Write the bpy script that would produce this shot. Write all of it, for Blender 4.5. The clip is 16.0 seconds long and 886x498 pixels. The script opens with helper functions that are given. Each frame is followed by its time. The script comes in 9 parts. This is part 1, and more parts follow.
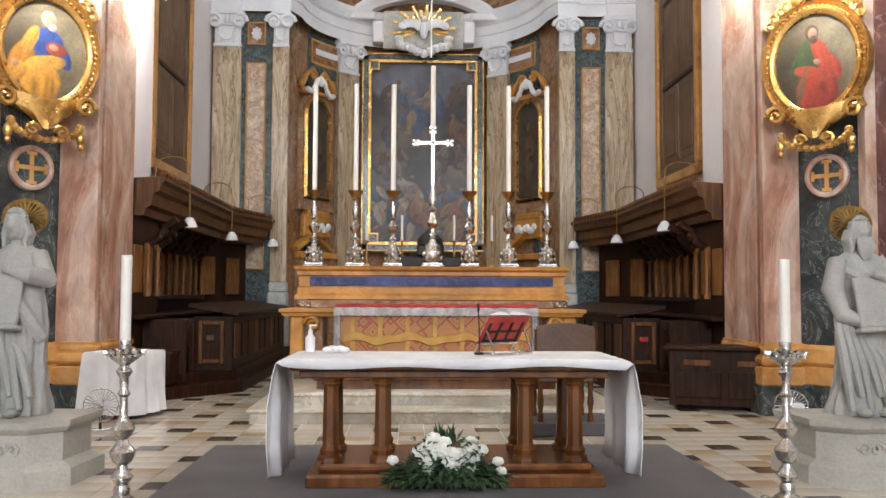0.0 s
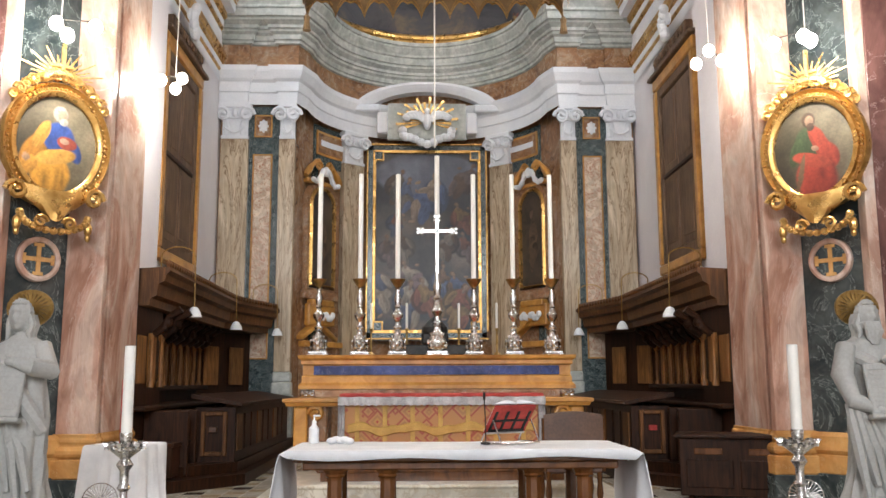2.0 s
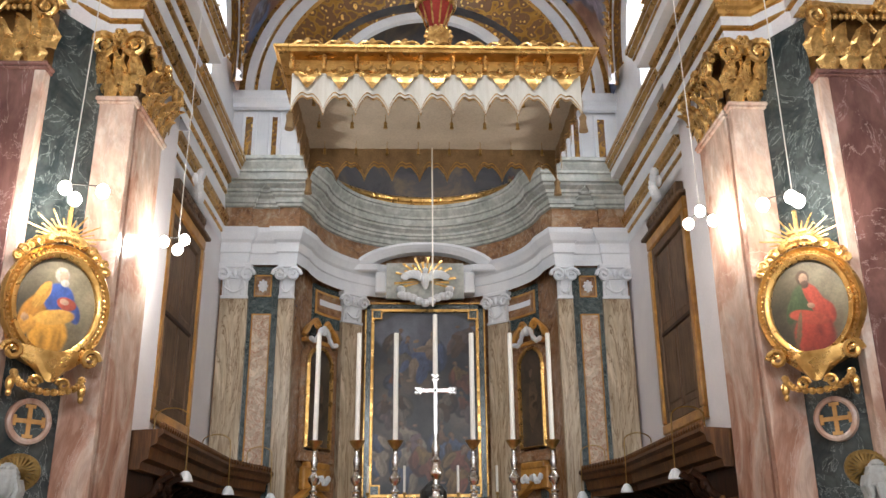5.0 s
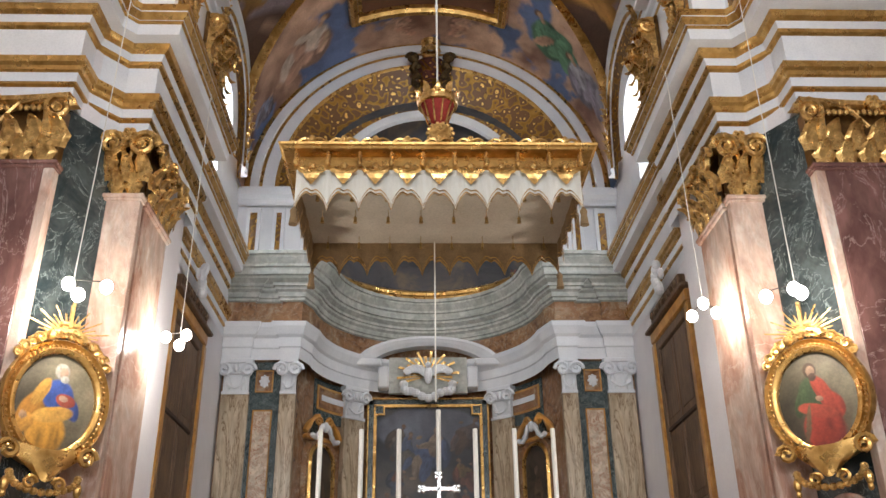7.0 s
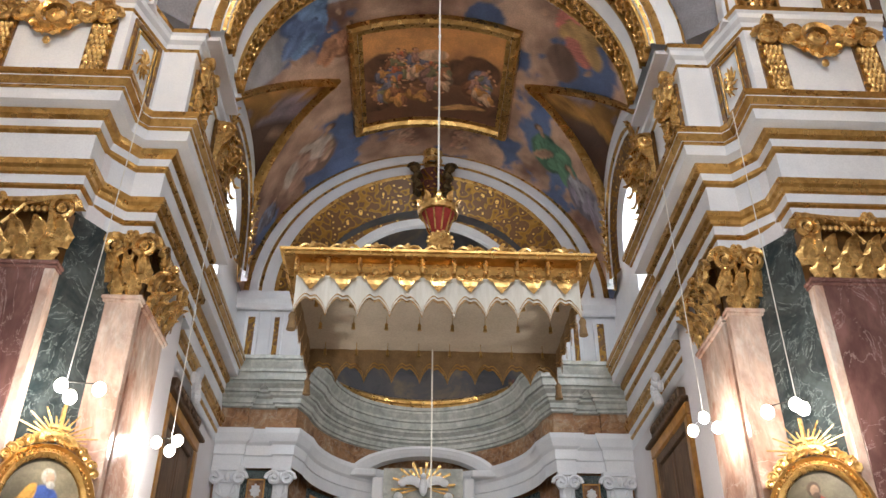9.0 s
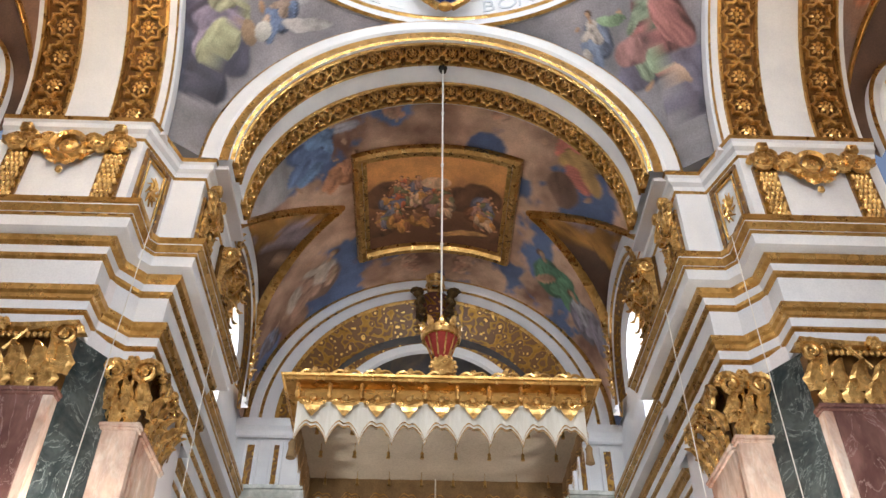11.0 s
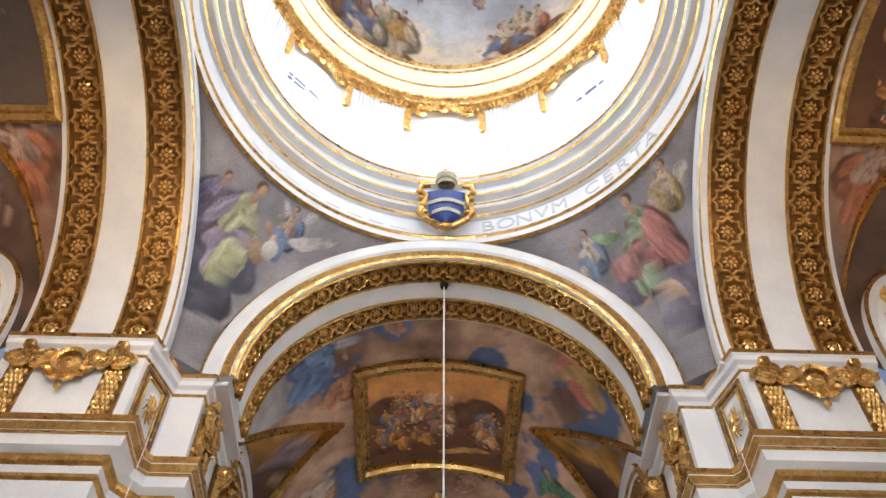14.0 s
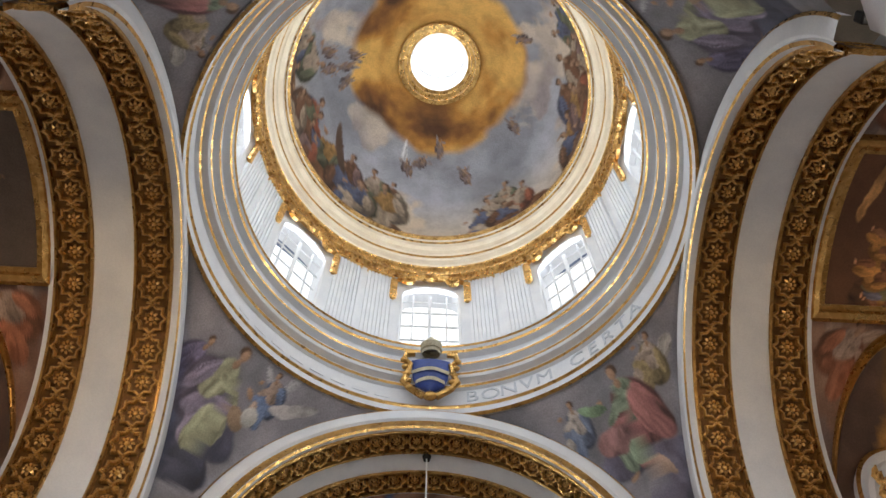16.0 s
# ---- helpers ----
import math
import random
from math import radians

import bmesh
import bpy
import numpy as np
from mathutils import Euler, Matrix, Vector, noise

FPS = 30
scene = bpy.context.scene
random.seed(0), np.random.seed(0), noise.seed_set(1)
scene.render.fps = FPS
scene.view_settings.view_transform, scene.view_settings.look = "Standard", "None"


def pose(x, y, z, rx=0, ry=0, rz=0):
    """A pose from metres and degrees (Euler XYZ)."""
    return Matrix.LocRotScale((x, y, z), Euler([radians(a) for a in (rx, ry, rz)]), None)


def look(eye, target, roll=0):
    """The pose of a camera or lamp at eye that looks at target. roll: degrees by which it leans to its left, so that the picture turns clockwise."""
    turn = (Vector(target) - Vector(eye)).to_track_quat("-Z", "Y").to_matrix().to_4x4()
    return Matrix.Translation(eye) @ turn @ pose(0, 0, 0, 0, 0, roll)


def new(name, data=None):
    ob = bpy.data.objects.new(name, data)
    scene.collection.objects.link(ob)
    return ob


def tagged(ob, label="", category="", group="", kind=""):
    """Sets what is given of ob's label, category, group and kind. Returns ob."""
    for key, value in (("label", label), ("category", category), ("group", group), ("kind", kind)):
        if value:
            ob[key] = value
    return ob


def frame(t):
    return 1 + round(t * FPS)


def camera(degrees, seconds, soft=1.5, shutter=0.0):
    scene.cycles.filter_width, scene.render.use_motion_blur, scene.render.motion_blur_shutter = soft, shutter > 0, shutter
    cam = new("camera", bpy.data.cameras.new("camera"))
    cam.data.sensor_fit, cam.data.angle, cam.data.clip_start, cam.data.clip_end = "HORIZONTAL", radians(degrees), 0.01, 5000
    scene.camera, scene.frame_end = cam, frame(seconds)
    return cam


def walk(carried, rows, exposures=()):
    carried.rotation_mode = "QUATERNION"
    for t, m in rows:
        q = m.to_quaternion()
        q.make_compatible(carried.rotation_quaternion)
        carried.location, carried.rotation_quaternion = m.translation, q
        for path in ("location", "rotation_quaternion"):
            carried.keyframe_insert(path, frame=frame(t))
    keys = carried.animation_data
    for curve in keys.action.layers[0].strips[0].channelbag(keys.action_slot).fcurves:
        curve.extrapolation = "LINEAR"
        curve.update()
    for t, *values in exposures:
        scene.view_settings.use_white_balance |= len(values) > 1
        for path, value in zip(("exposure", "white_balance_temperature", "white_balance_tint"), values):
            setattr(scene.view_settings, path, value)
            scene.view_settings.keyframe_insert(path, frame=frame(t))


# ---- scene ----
cam = camera(53.71, 16.0)
EYE = (-0.29, 0.0, 1.45)
# seconds, heading, tilt, lean in degrees
TILT = [
    (0.0, -2.12, 2.96, 0.27),
    (0.5, -2.03, 4.65, -0.05),
    (1.0, -2.27, 6.40, -0.19),
    (1.5, -2.03, 7.61, -0.13),
    (2.0, -1.82, 8.70, -0.19),
    (2.5, -1.84, 9.89, -0.11),
    (3.0, -1.49, 11.21, -0.30),
    (3.5, -1.59, 12.59, -0.20),
    (4.0, -1.78, 14.76, -0.26),
    (6.5, -2.12, 23.83, -0.63),
    (7.0, -1.89, 25.19, -0.76),
    (7.5, -1.71, 27.38, -0.05),
    (8.0, -2.13, 29.05, 0.48),
    (8.5, -2.07, 30.61, 0.34),
    (11.0, -1.72, 40.39, 0.32),
    (11.5, -1.54, 42.79, 0.38),
    (12.0, -1.20, 44.35, 0.65),
    (12.5, -1.07, 46.90, 0.50),
    (13.0, -1.12, 49.18, 0.05),
    (13.5, -1.70, 51.76, -0.10),
    (14.0, -1.49, 54.40, 0.24),
    (14.5, -2.24, 57.07, -0.01),
    (15.0, -2.33, 60.42, 0.16),
    (15.5, -2.59, 63.39, 0.12),
    (16.0, -3.47, 65.42, -0.46),
]
walk(cam, [(t, pose(*EYE, 90 + p, 0, y) @ pose(0, 0, 0, 0, 0, r)) for t, y, p, r in TILT],
     [(0.0, 0.66), (2.5, 0.64), (4.0, 0.5), (8.0, 0.15), (11.0, 0.3), (12.0, 0.42), (14.0, 0.22), (15.0, -0.12), (15.5, -0.35), (16.0, -0.72)])

# ---- world, daylight, lamps ----
YD, RD = 5.8, 4.66            # dome axis and radius
world = bpy.data.worlds.new("sky")
scene.world = world
world.use_nodes = True
wn = world.node_tree
sky = wn.nodes.new("ShaderNodeTexSky")
sky.sky_type = "NISHITA"
sky.sun_disc = False
sky.dust_density, sky.air_density = 9.0, 1.0
sky.sun_elevation, sky.sun_rotation = radians(50), radians(200)
bg = wn.nodes["Background"]
bg.inputs["Strength"].default_value = 0.15
wn.links.new(sky.outputs[0], bg.inputs[0])
sun = new("sun", bpy.data.lights.new("sun", "SUN"))
sun.data.energy, sun.data.angle, sun.data.color = 1.5, radians(12), (1, 0.95, 0.88)
sun.matrix_world = look((0, 0, 40), (6, 14, 0))


def area(name, eye, target, w, h, watts, color=(1, 1, 1)):
    """An area lamp for sky light at an opening; its nave and transept uses are unseen fill."""
    lamp = new(name, bpy.data.lights.new(name, "AREA"))
    lamp.data.shape, lamp.data.size, lamp.data.size_y = "RECTANGLE", w, h
    lamp.data.energy, lamp.data.color = watts, color
    lamp.matrix_world = look(eye, target)
    return lamp


for k in range(8):
    a = radians(45 * k)
    s, c = math.sin(a), math.cos(a)
    area("drum_window_light", (4.42 * s, YD + 4.42 * c, 20.3), (0, YD, 20.9), 1.1, 2.6, 125, (0.86, 0.94, 1))
for s in (-1, 1):
    # added fill from the transept ends, which are out of view
    area("transept_fill_light", (s * 12.4, YD, 12.5), (0, YD + 1.0, 8), 3.6, 4.2, 80, (1, 0.97, 0.93))
    area("lunette_window_light", (s * 5.05, 15.7, 13.3), (0, 15.7, 11.5), 1.6, 1.6, 420, (0.86, 0.93, 1))
# large added fill from behind the camera, no known window there
area("nave_fill_light", (0, -15.2, 9.5), (0, 12, 5), 6.5, 6.5, 2000, (0.84, 0.92, 1))
area("lantern_light", (0, YD, 29.0), (0, YD, 0), 1.4, 1.4, 60, (0.9, 0.96, 1))

# ---- materials ----
def nodes_of(name):
    m = bpy.data.materials.new(name)
    m.use_nodes = True
    return m, m.node_tree, m.node_tree.nodes["Principled BSDF"]


def node(t, kind, **values):
    n = t.nodes.new("ShaderNode" + kind)
    for key, value in values.items():
        if key == "op":
            n.operation = value
        elif key == "blend":
            n.data_type, n.blend_type = "RGBA", value
        else:
            n.inputs[key].default_value = value
    return n


def ramp(t, fac, stops, smooth=True):
    r = t.nodes.new("ShaderNodeValToRGB")
    r.color_ramp.interpolation = "EASE" if smooth else "LINEAR"
    while len(r.color_ramp.elements) < len(stops):
        r.color_ramp.elements.new(0.5)
    for e, (pos, col) in zip(r.color_ramp.elements, stops):
        e.position, e.color = pos, (*col, 1)
    t.links.new(fac, r.inputs[0])
    return r.outputs[0]


def mix(t, fac, a, b, blend="MIX"):
    m = t.nodes.new("ShaderNodeMix")
    m.data_type, m.blend_type = "RGBA", blend
    for value, k in ((fac, 0), (a, 6), (b, 7)):
        if hasattr(value, "is_linked"):
            t.links.new(value, m.inputs[k])
        else:
            m.inputs[k].default_value = value if k == 0 else (*value, 1)
    return m.outputs[2]


def coords(t, scale=(1, 1, 1), where="Object", turn=(0, 0, 0)):
    c = t.nodes.new("ShaderNodeTexCoord")
    m = t.nodes.new("ShaderNodeMapping")
    m.inputs["Scale"].default_value = scale
    m.inputs["Rotation"].default_value = [radians(v) for v in turn]
    t.links.new(c.outputs[where], m.inputs[0])
    return m.outputs[0]


def noise_tex(t, vec, scale, detail=4, rough=0.55, distort=0.0):
    n = node(t, "TexNoise", Scale=scale, Detail=detail, Roughness=rough, Distortion=distort)
    t.links.new(vec, n.inputs["Vector"])
    return n.outputs["Fac"]


def bump(t, bsdf, height, strength, distance=0.01):
    b = node(t, "Bump", Strength=strength, Distance=distance)
    t.links.new(height, b.inputs["Height"])
    t.links.new(b.outputs[0], bsdf.inputs["Normal"])


def surface(name, dark, light, scale=3.0, rough=0.5, metal=0.0, bumps=0.15, stain=0.25, spread=0.5, grain=40, stretch=(1, 1, 1)):
    """A plain stuff with variation at two scales."""
    m, t, b = nodes_of(name)
    v = coords(t, stretch)
    big, small = noise_tex(t, v, scale, 5), noise_tex(t, v, grain, 3)
    col = ramp(t, big, [(0.5 - spread / 2, dark), (0.5 + spread / 2, light)])
    dirt = ramp(t, small, [(0.3, (1 - stain,) * 3), (0.65, (1, 1, 1))])
    t.links.new(mix(t, 1.0, col, dirt, "MULTIPLY"), b.inputs["Base Color"])
    r = node(t, "MapRange")
    r.inputs["To Min"].default_value, r.inputs["To Max"].default_value = max(rough - 0.12, 0.03), min(rough + 0.12, 1)
    t.links.new(big, r.inputs[0])
    t.links.new(r.outputs[0], b.inputs["Roughness"])
    b.inputs["Metallic"].default_value = metal
    bump(t, b, small, bumps)
    return m


def marble(name, stops, vein, scale=1.2, veins=2.2, width=0.06, rough=0.18, stretch=(1, 1, 1), cloud=4, sharp=1.0):
    """Polished marble: clouded ground with thin veins."""
    m, t, b = nodes_of(name)
    v = coords(t, stretch)
    ground = noise_tex(t, v, scale, 7, 0.62, 1.2)
    patch = noise_tex(t, v, scale * cloud, 5, 0.6, 0.6)
    col = ramp(t, ground, stops)
    col = mix(t, 0.55, col, ramp(t, patch, [(0.3, (0.55, 0.55, 0.55)), (0.7, (1.2, 1.2, 1.2))]), "MULTIPLY")
    w = noise_tex(t, v, veins, 8, 0.65, 1.6)
    a = node(t, "Math", op="SUBTRACT")
    a.inputs[1].default_value = 0.5
    t.links.new(w, a.inputs[0])
    d = node(t, "Math", op="ABSOLUTE")
    t.links.new(a.outputs[0], d.inputs[0])
    mask = ramp(t, d.outputs[0], [(0.0, (sharp, sharp, sharp)), (width, (0, 0, 0))])
    t.links.new(mix(t, mask, col, vein), b.inputs["Base Color"])
    b.inputs["Roughness"].default_value = rough
    fine = noise_tex(t, v, 60, 2)
    bump(t, b, fine, 0.03)
    return m


def gilding(name, dark=(0.30, 0.145, 0.032), light=(0.82, 0.50, 0.16), rough=0.28, relief=0.25, size=22, metal=0.85):
    m, t, b = nodes_of(name)
    v = coords(t)
    big, fine = noise_tex(t, v, 4, 5), noise_tex(t, v, size, 4, 0.6)
    col = mix(t, 0.5, ramp(t, big, [(0.3, dark), (0.6, light)]), ramp(t, fine, [(0.35, dark), (0.6, light)]))
    t.links.new(col, b.inputs["Base Color"])
    b.inputs["Metallic"].default_value = metal
    r = ramp(t, fine, [(0.3, (rough + 0.2,) * 3), (0.7, (rough,) * 3)])
    t.links.new(r, b.inputs["Roughness"])
    bump(t, b, fine, relief, 0.03)
    return m


def ornament(name, ground, dark=(0.22, 0.11, 0.02), light=(0.78, 0.48, 0.13), size=9.0):
    """Gilded scrollwork on a ground, as carved relief."""
    m, t, b = nodes_of(name)
    v = coords(t)
    vo = t.nodes.new("ShaderNodeTexVoronoi")
    vo.feature = "SMOOTH_F1"
    vo.inputs["Scale"].default_value = size
    n = node(t, "TexNoise", Scale=size * 0.5, Detail=3.0)
    t.links.new(v, n.inputs["Vector"])
    w = mix(t, 0.12, v, n.outputs["Color"])
    t.links.new(w, vo.inputs["Vector"])
    sn = node(t, "Math", op="MULTIPLY")
    sn.inputs[1].default_value = 15
    t.links.new(vo.outputs["Distance"], sn.inputs[0])
    s2 = node(t, "Math", op="SINE")
    t.links.new(sn.outputs[0], s2.inputs[0])
    mask = ramp(t, s2.outputs[0], [(0.3, (0, 0, 0)), (0.6, (1, 1, 1))])
    col = mix(t, mask, ground, ramp(t, vo.outputs["Distance"], [(0.1, light), (0.6, dark)]))
    t.links.new(col, b.inputs["Base Color"])
    t.links.new(mix(t, 1.0, mask, (0.8, 0.8, 0.8), "MULTIPLY"), b.inputs["Metallic"])
    b.inputs["Roughness"].default_value = 0.4
    bump(t, b, mask, 0.8, 0.04)
    return m


def wood(name, dark, light, rough=0.35, along=(14, 14, 1.2), shine=0.5):
    m, t, b = nodes_of(name)
    v = coords(t, along)
    n = noise_tex(t, v, 1.6, 6, 0.6, 0.8)
    big = noise_tex(t, coords(t), 1.3, 3)
    col = ramp(t, n, [(0.3, dark), (0.7, light)])
    col = mix(t, 1.0, col, ramp(t, big, [(0.3, (0.7, 0.7, 0.7)), (0.7, (1.1, 1.1, 1.1))]), "MULTIPLY")
    t.links.new(col, b.inputs["Base Color"])
    b.inputs["Roughness"].default_value = rough
    b.inputs["Specular IOR Level"].default_value = shine
    bump(t, b, n, 0.12)
    return m


def painting(name, back, shapes=(), where="Object", size=1.6, figures=None, wobble=0.25, rough=0.5, cluster=0.56, warp=0.12):
    """A picture: a clouded ground, clusters of drapery colours and a few soft ovals.
    back: stops of the ground. figures: stops of the drapery. shapes: (u, v, half width, half height, turn, colour) on the x and z of the thing."""
    m, t, b = nodes_of(name)
    v = coords(t, (1, 1, 1), where)
    n = node(t, "TexNoise", Scale=size, Detail=6.0, Roughness=0.6, Distortion=0.7)
    t.links.new(v, n.inputs["Vector"])
    col = ramp(t, n.outputs["Fac"], back)
    wob = node(t, "TexNoise", Scale=size * 2.6, Detail=3.0)
    t.links.new(v, wob.inputs["Vector"])
    if figures:
        vo = node(t, "TexVoronoi", Scale=size * 3.4)
        vo.feature = "F1"
        t.links.new(mix(t, wobble, v, wob.outputs["Color"]), vo.inputs["Vector"])
        sep = t.nodes.new("ShaderNodeSeparateColor")
        t.links.new(vo.outputs["Color"], sep.inputs[0])
        cloth = ramp(t, sep.outputs[0], figures, False)
        fold = noise_tex(t, v, size * 9, 4, 0.6, 1.5)
        cloth = mix(t, 1.0, cloth, ramp(t, fold, [(0.3, (0.35, 0.33, 0.33)), (0.66, (1.25, 1.22, 1.18))]), "MULTIPLY")
        where_n = noise_tex(t, v, size * 0.95, 4, 0.55, 0.4)
        col = mix(t, ramp(t, where_n, [(cluster, (0, 0, 0)), (cluster + 0.05, (1, 1, 1))]), col, cloth)
    if shapes:
        # ragged outlines: the place is shifted by noise at two scales
        far = node(t, "TexNoise", Scale=0.35 / warp, Detail=2.0)
        close = node(t, "TexNoise", Scale=1.6 / warp, Detail=2.0)
        place = v
        for n2, size2 in ((far, warp), (close, warp * 0.16)):
            t.links.new(v, n2.inputs["Vector"])
            c0 = node(t, "VectorMath", op="SUBTRACT")
            c0.inputs[1].default_value = (0.5, 0.5, 0.5)
            t.links.new(n2.outputs["Color"], c0.inputs[0])
            c1 = node(t, "VectorMath", op="MULTIPLY_ADD")
            c1.inputs[1].default_value = (size2 * 2,) * 3
            t.links.new(c0.outputs[0], c1.inputs[0])
            t.links.new(place, c1.inputs[2])
            place = c1.outputs[0]
        fold = noise_tex(t, place, 0.42 / warp, 4, 0.5, 1.3)
        light = ramp(t, fold, [(0.34, (0.25, 0.22, 0.22)), (0.46, (0.75, 0.74, 0.72)), (0.60, (1.15, 1.12, 1.06)), (0.74, (1.4, 1.32, 1.2))])
        vo2 = node(t, "TexVoronoi", Scale=0.22 / warp)
        t.links.new(place, vo2.inputs["Vector"])
        sep2 = t.nodes.new("ShaderNodeSeparateColor")
        t.links.new(vo2.outputs["Color"], sep2.inputs[0])
        patch = ramp(t, sep2.outputs[0], [(0.2, (0.55, 0.5, 0.5)), (0.5, (1, 0.95, 0.9)), (0.8, (1.3, 1.2, 1.05))], False)
        light = mix(t, 0.4, light, patch, "MULTIPLY")
    for u, w, ru, rw, turn, c in shapes:
        mp = t.nodes.new("ShaderNodeMapping")
        mp.vector_type = "TEXTURE"
        mp.inputs["Location"].default_value = (u, 0, w)
        mp.inputs["Rotation"].default_value = (0, radians(turn), 0)
        mp.inputs["Scale"].default_value = (ru, 1000, rw)
        t.links.new(place, mp.inputs[0])
        ln = node(t, "VectorMath", op="LENGTH")
        t.links.new(mp.outputs[0], ln.inputs[0])
        mask = ramp(t, ln.outputs["Value"], [(0.80, (1, 1, 1)), (1.0, (0, 0, 0))])
        col = mix(t, mask, col, mix(t, 1.0, c, light, "MULTIPLY"))
    t.links.new(col, b.inputs["Base Color"])
    b.inputs["Roughness"].default_value = rough
    fine = noise_tex(t, v, 70, 2)
    bump(t, b, fine, 0.06)
    return m


# gilt darkened so that relief stands out: recess shade in the colour
STAR_GROUND = surface("recess_shade_gilt", (0.11, 0.05, 0.012), (0.25, 0.12, 0.028), 6, 0.42, 0.6)
WHITE = surface("white_stucco", (0.70, 0.71, 0.74), (0.81, 0.81, 0.82), 1.5, 0.55, bumps=0.08, stain=0.08)
# stucco with the warm bounced light of the dome mixed into its colour
BOUNCE_WARM = surface("bounce_warmed_stucco", (0.70, 0.58, 0.42), (0.82, 0.72, 0.56), 1.5, 0.55, bumps=0.08, stain=0.08)
LILAC = surface("pale_plaster", (0.70, 0.665, 0.675), (0.80, 0.765, 0.77), 0.9, 0.75, bumps=0.1, stain=0.08)
# wide dark-to-light mottling: colour in place of reflections the gold lacks
GOLD = gilding("gilding", (0.22, 0.10, 0.022), (0.84, 0.53, 0.19), 0.22, 0.22, 9)
GOLD_SOFT = gilding("gilded_moulding", (0.34, 0.175, 0.042), (0.62, 0.37, 0.12), 0.22, 0.08, 6)
GOLD_DARK = ornament("gilded_scrollwork", (0.16, 0.07, 0.014), (0.30, 0.15, 0.028), (0.84, 0.52, 0.14), size=6.5)
PINK = marble("pink_marble", [(0.32, (0.33, 0.16, 0.105)), (0.43, (0.48, 0.275, 0.20)), (0.53, (0.60, 0.43, 0.34)), (0.66, (0.73, 0.63, 0.55))], (0.66, 0.50, 0.42), 0.9, 0.8, 0.010, 0.2, (1.2, 1.2, 0.55), sharp=0.5)
RED = marble("dark_red_marble", [(0.3, (0.10, 0.042, 0.036)), (0.7, (0.23, 0.11, 0.092))], (0.50, 0.34, 0.30), 0.8, 0.7, 0.007, 0.16, (1.3, 1.3, 0.6), sharp=0.6)
GREEN = marble("dark_green_marble", [(0.3, (0.022, 0.032, 0.034)), (0.7, (0.085, 0.10, 0.098))], (0.36, 0.41, 0.39), 1.5, 1.5, 0.008, 0.14, sharp=0.7)
ORANGE = marble("yellow_orange_marble", [(0.3, (0.50, 0.22, 0.06)), (0.7, (0.72, 0.42, 0.15))], (0.62, 0.40, 0.18), 0.8, 1.2, 0.008, 0.25, sharp=0.5)
GREY_MARBLE = marble("grey_green_marble", [(0.3, (0.33, 0.345, 0.31)), (0.7, (0.53, 0.535, 0.49))], (0.30, 0.31, 0.28), 1.4, 1.2, 0.012, 0.35, sharp=0.4)
BROWN_MARBLE = marble("brown_breccia_marble", [(0.3, (0.15, 0.070, 0.035)), (0.5, (0.30, 0.155, 0.075)), (0.75, (0.46, 0.33, 0.22))], (0.46, 0.38, 0.30), 2.2, 1.6, 0.012, 0.25, sharp=0.6)
STRIPED = marble("veined_alabaster", [(0.35, (0.40, 0.30, 0.19)), (0.65, (0.60, 0.48, 0.34))], (0.17, 0.10, 0.05), 1.0, 0.9, 0.020, 0.25, (3.0, 3.0, 0.36), sharp=0.85)
INLAY = marble("flowered_inlay_marble", [(0.4, (0.52, 0.39, 0.28)), (0.65, (0.66, 0.53, 0.40))], (0.34, 0.12, 0.07), 3.0, 3.0, 0.020, 0.25)
SPECKLED = marble("speckled_green_marble", [(0.35, (0.022, 0.036, 0.038)), (0.65, (0.085, 0.115, 0.115))], (0.42, 0.45, 0.43), 7, 13, 0.018, 0.2, sharp=0.8)
LAPIS = marble("lapis_blue_inlay", [(0.35, (0.012, 0.022, 0.10)), (0.65, (0.035, 0.065, 0.24))], (0.14, 0.16, 0.26), 2.2, 3, 0.012, 0.2, sharp=0.6)
STONE = surface("grey_limestone", (0.34, 0.33, 0.29), (0.50, 0.48, 0.42), 1.5, 0.75, bumps=0.04, stain=0.14)
STATUE = surface("weathered_statue_stone", (0.30, 0.30, 0.28), (0.44, 0.43, 0.40), 1.6, 0.7, bumps=0.03, stain=0.10)
STEP = marble("cream_step_marble", [(0.3, (0.50, 0.45, 0.36)), (0.7, (0.66, 0.62, 0.53))], (0.45, 0.38, 0.28), 1.2, 2.4, 0.04, 0.28)
CARPET = surface("grey_carpet", (0.115, 0.11, 0.112), (0.16, 0.152, 0.154), 1.2, 0.95, bumps=0.6, stain=0.35, grain=160)
DARK_WOOD = wood("dark_walnut", (0.013, 0.0048, 0.0022), (0.048, 0.017, 0.0062), 0.5, shine=0.18)
STALL_WOOD = wood("brown_walnut", (0.06, 0.024, 0.008), (0.17, 0.070, 0.021), 0.5, shine=0.25)
PALE_WALNUT = wood("worn_golden_walnut", (0.13, 0.052, 0.014), (0.33, 0.145, 0.042), 0.45, shine=0.3)
ALTAR_WOOD = wood("polished_altar_wood", (0.085, 0.028, 0.007), (0.18, 0.066, 0.017), 0.24, (4, 4, 1.2))
OCHRE_WOOD = wood("ochre_painted_wood", (0.42, 0.175, 0.028), (0.60, 0.30, 0.065), 0.35, (3, 3, 3))
SHUTTER = wood("weathered_shutter_wood", (0.085, 0.045, 0.022), (0.20, 0.115, 0.06), 0.6)
SILVER = surface("chased_silver", (0.62, 0.61, 0.58), (0.86, 0.85, 0.82), 14, 0.2, 1.0, 0.5, 0.35, grain=45)
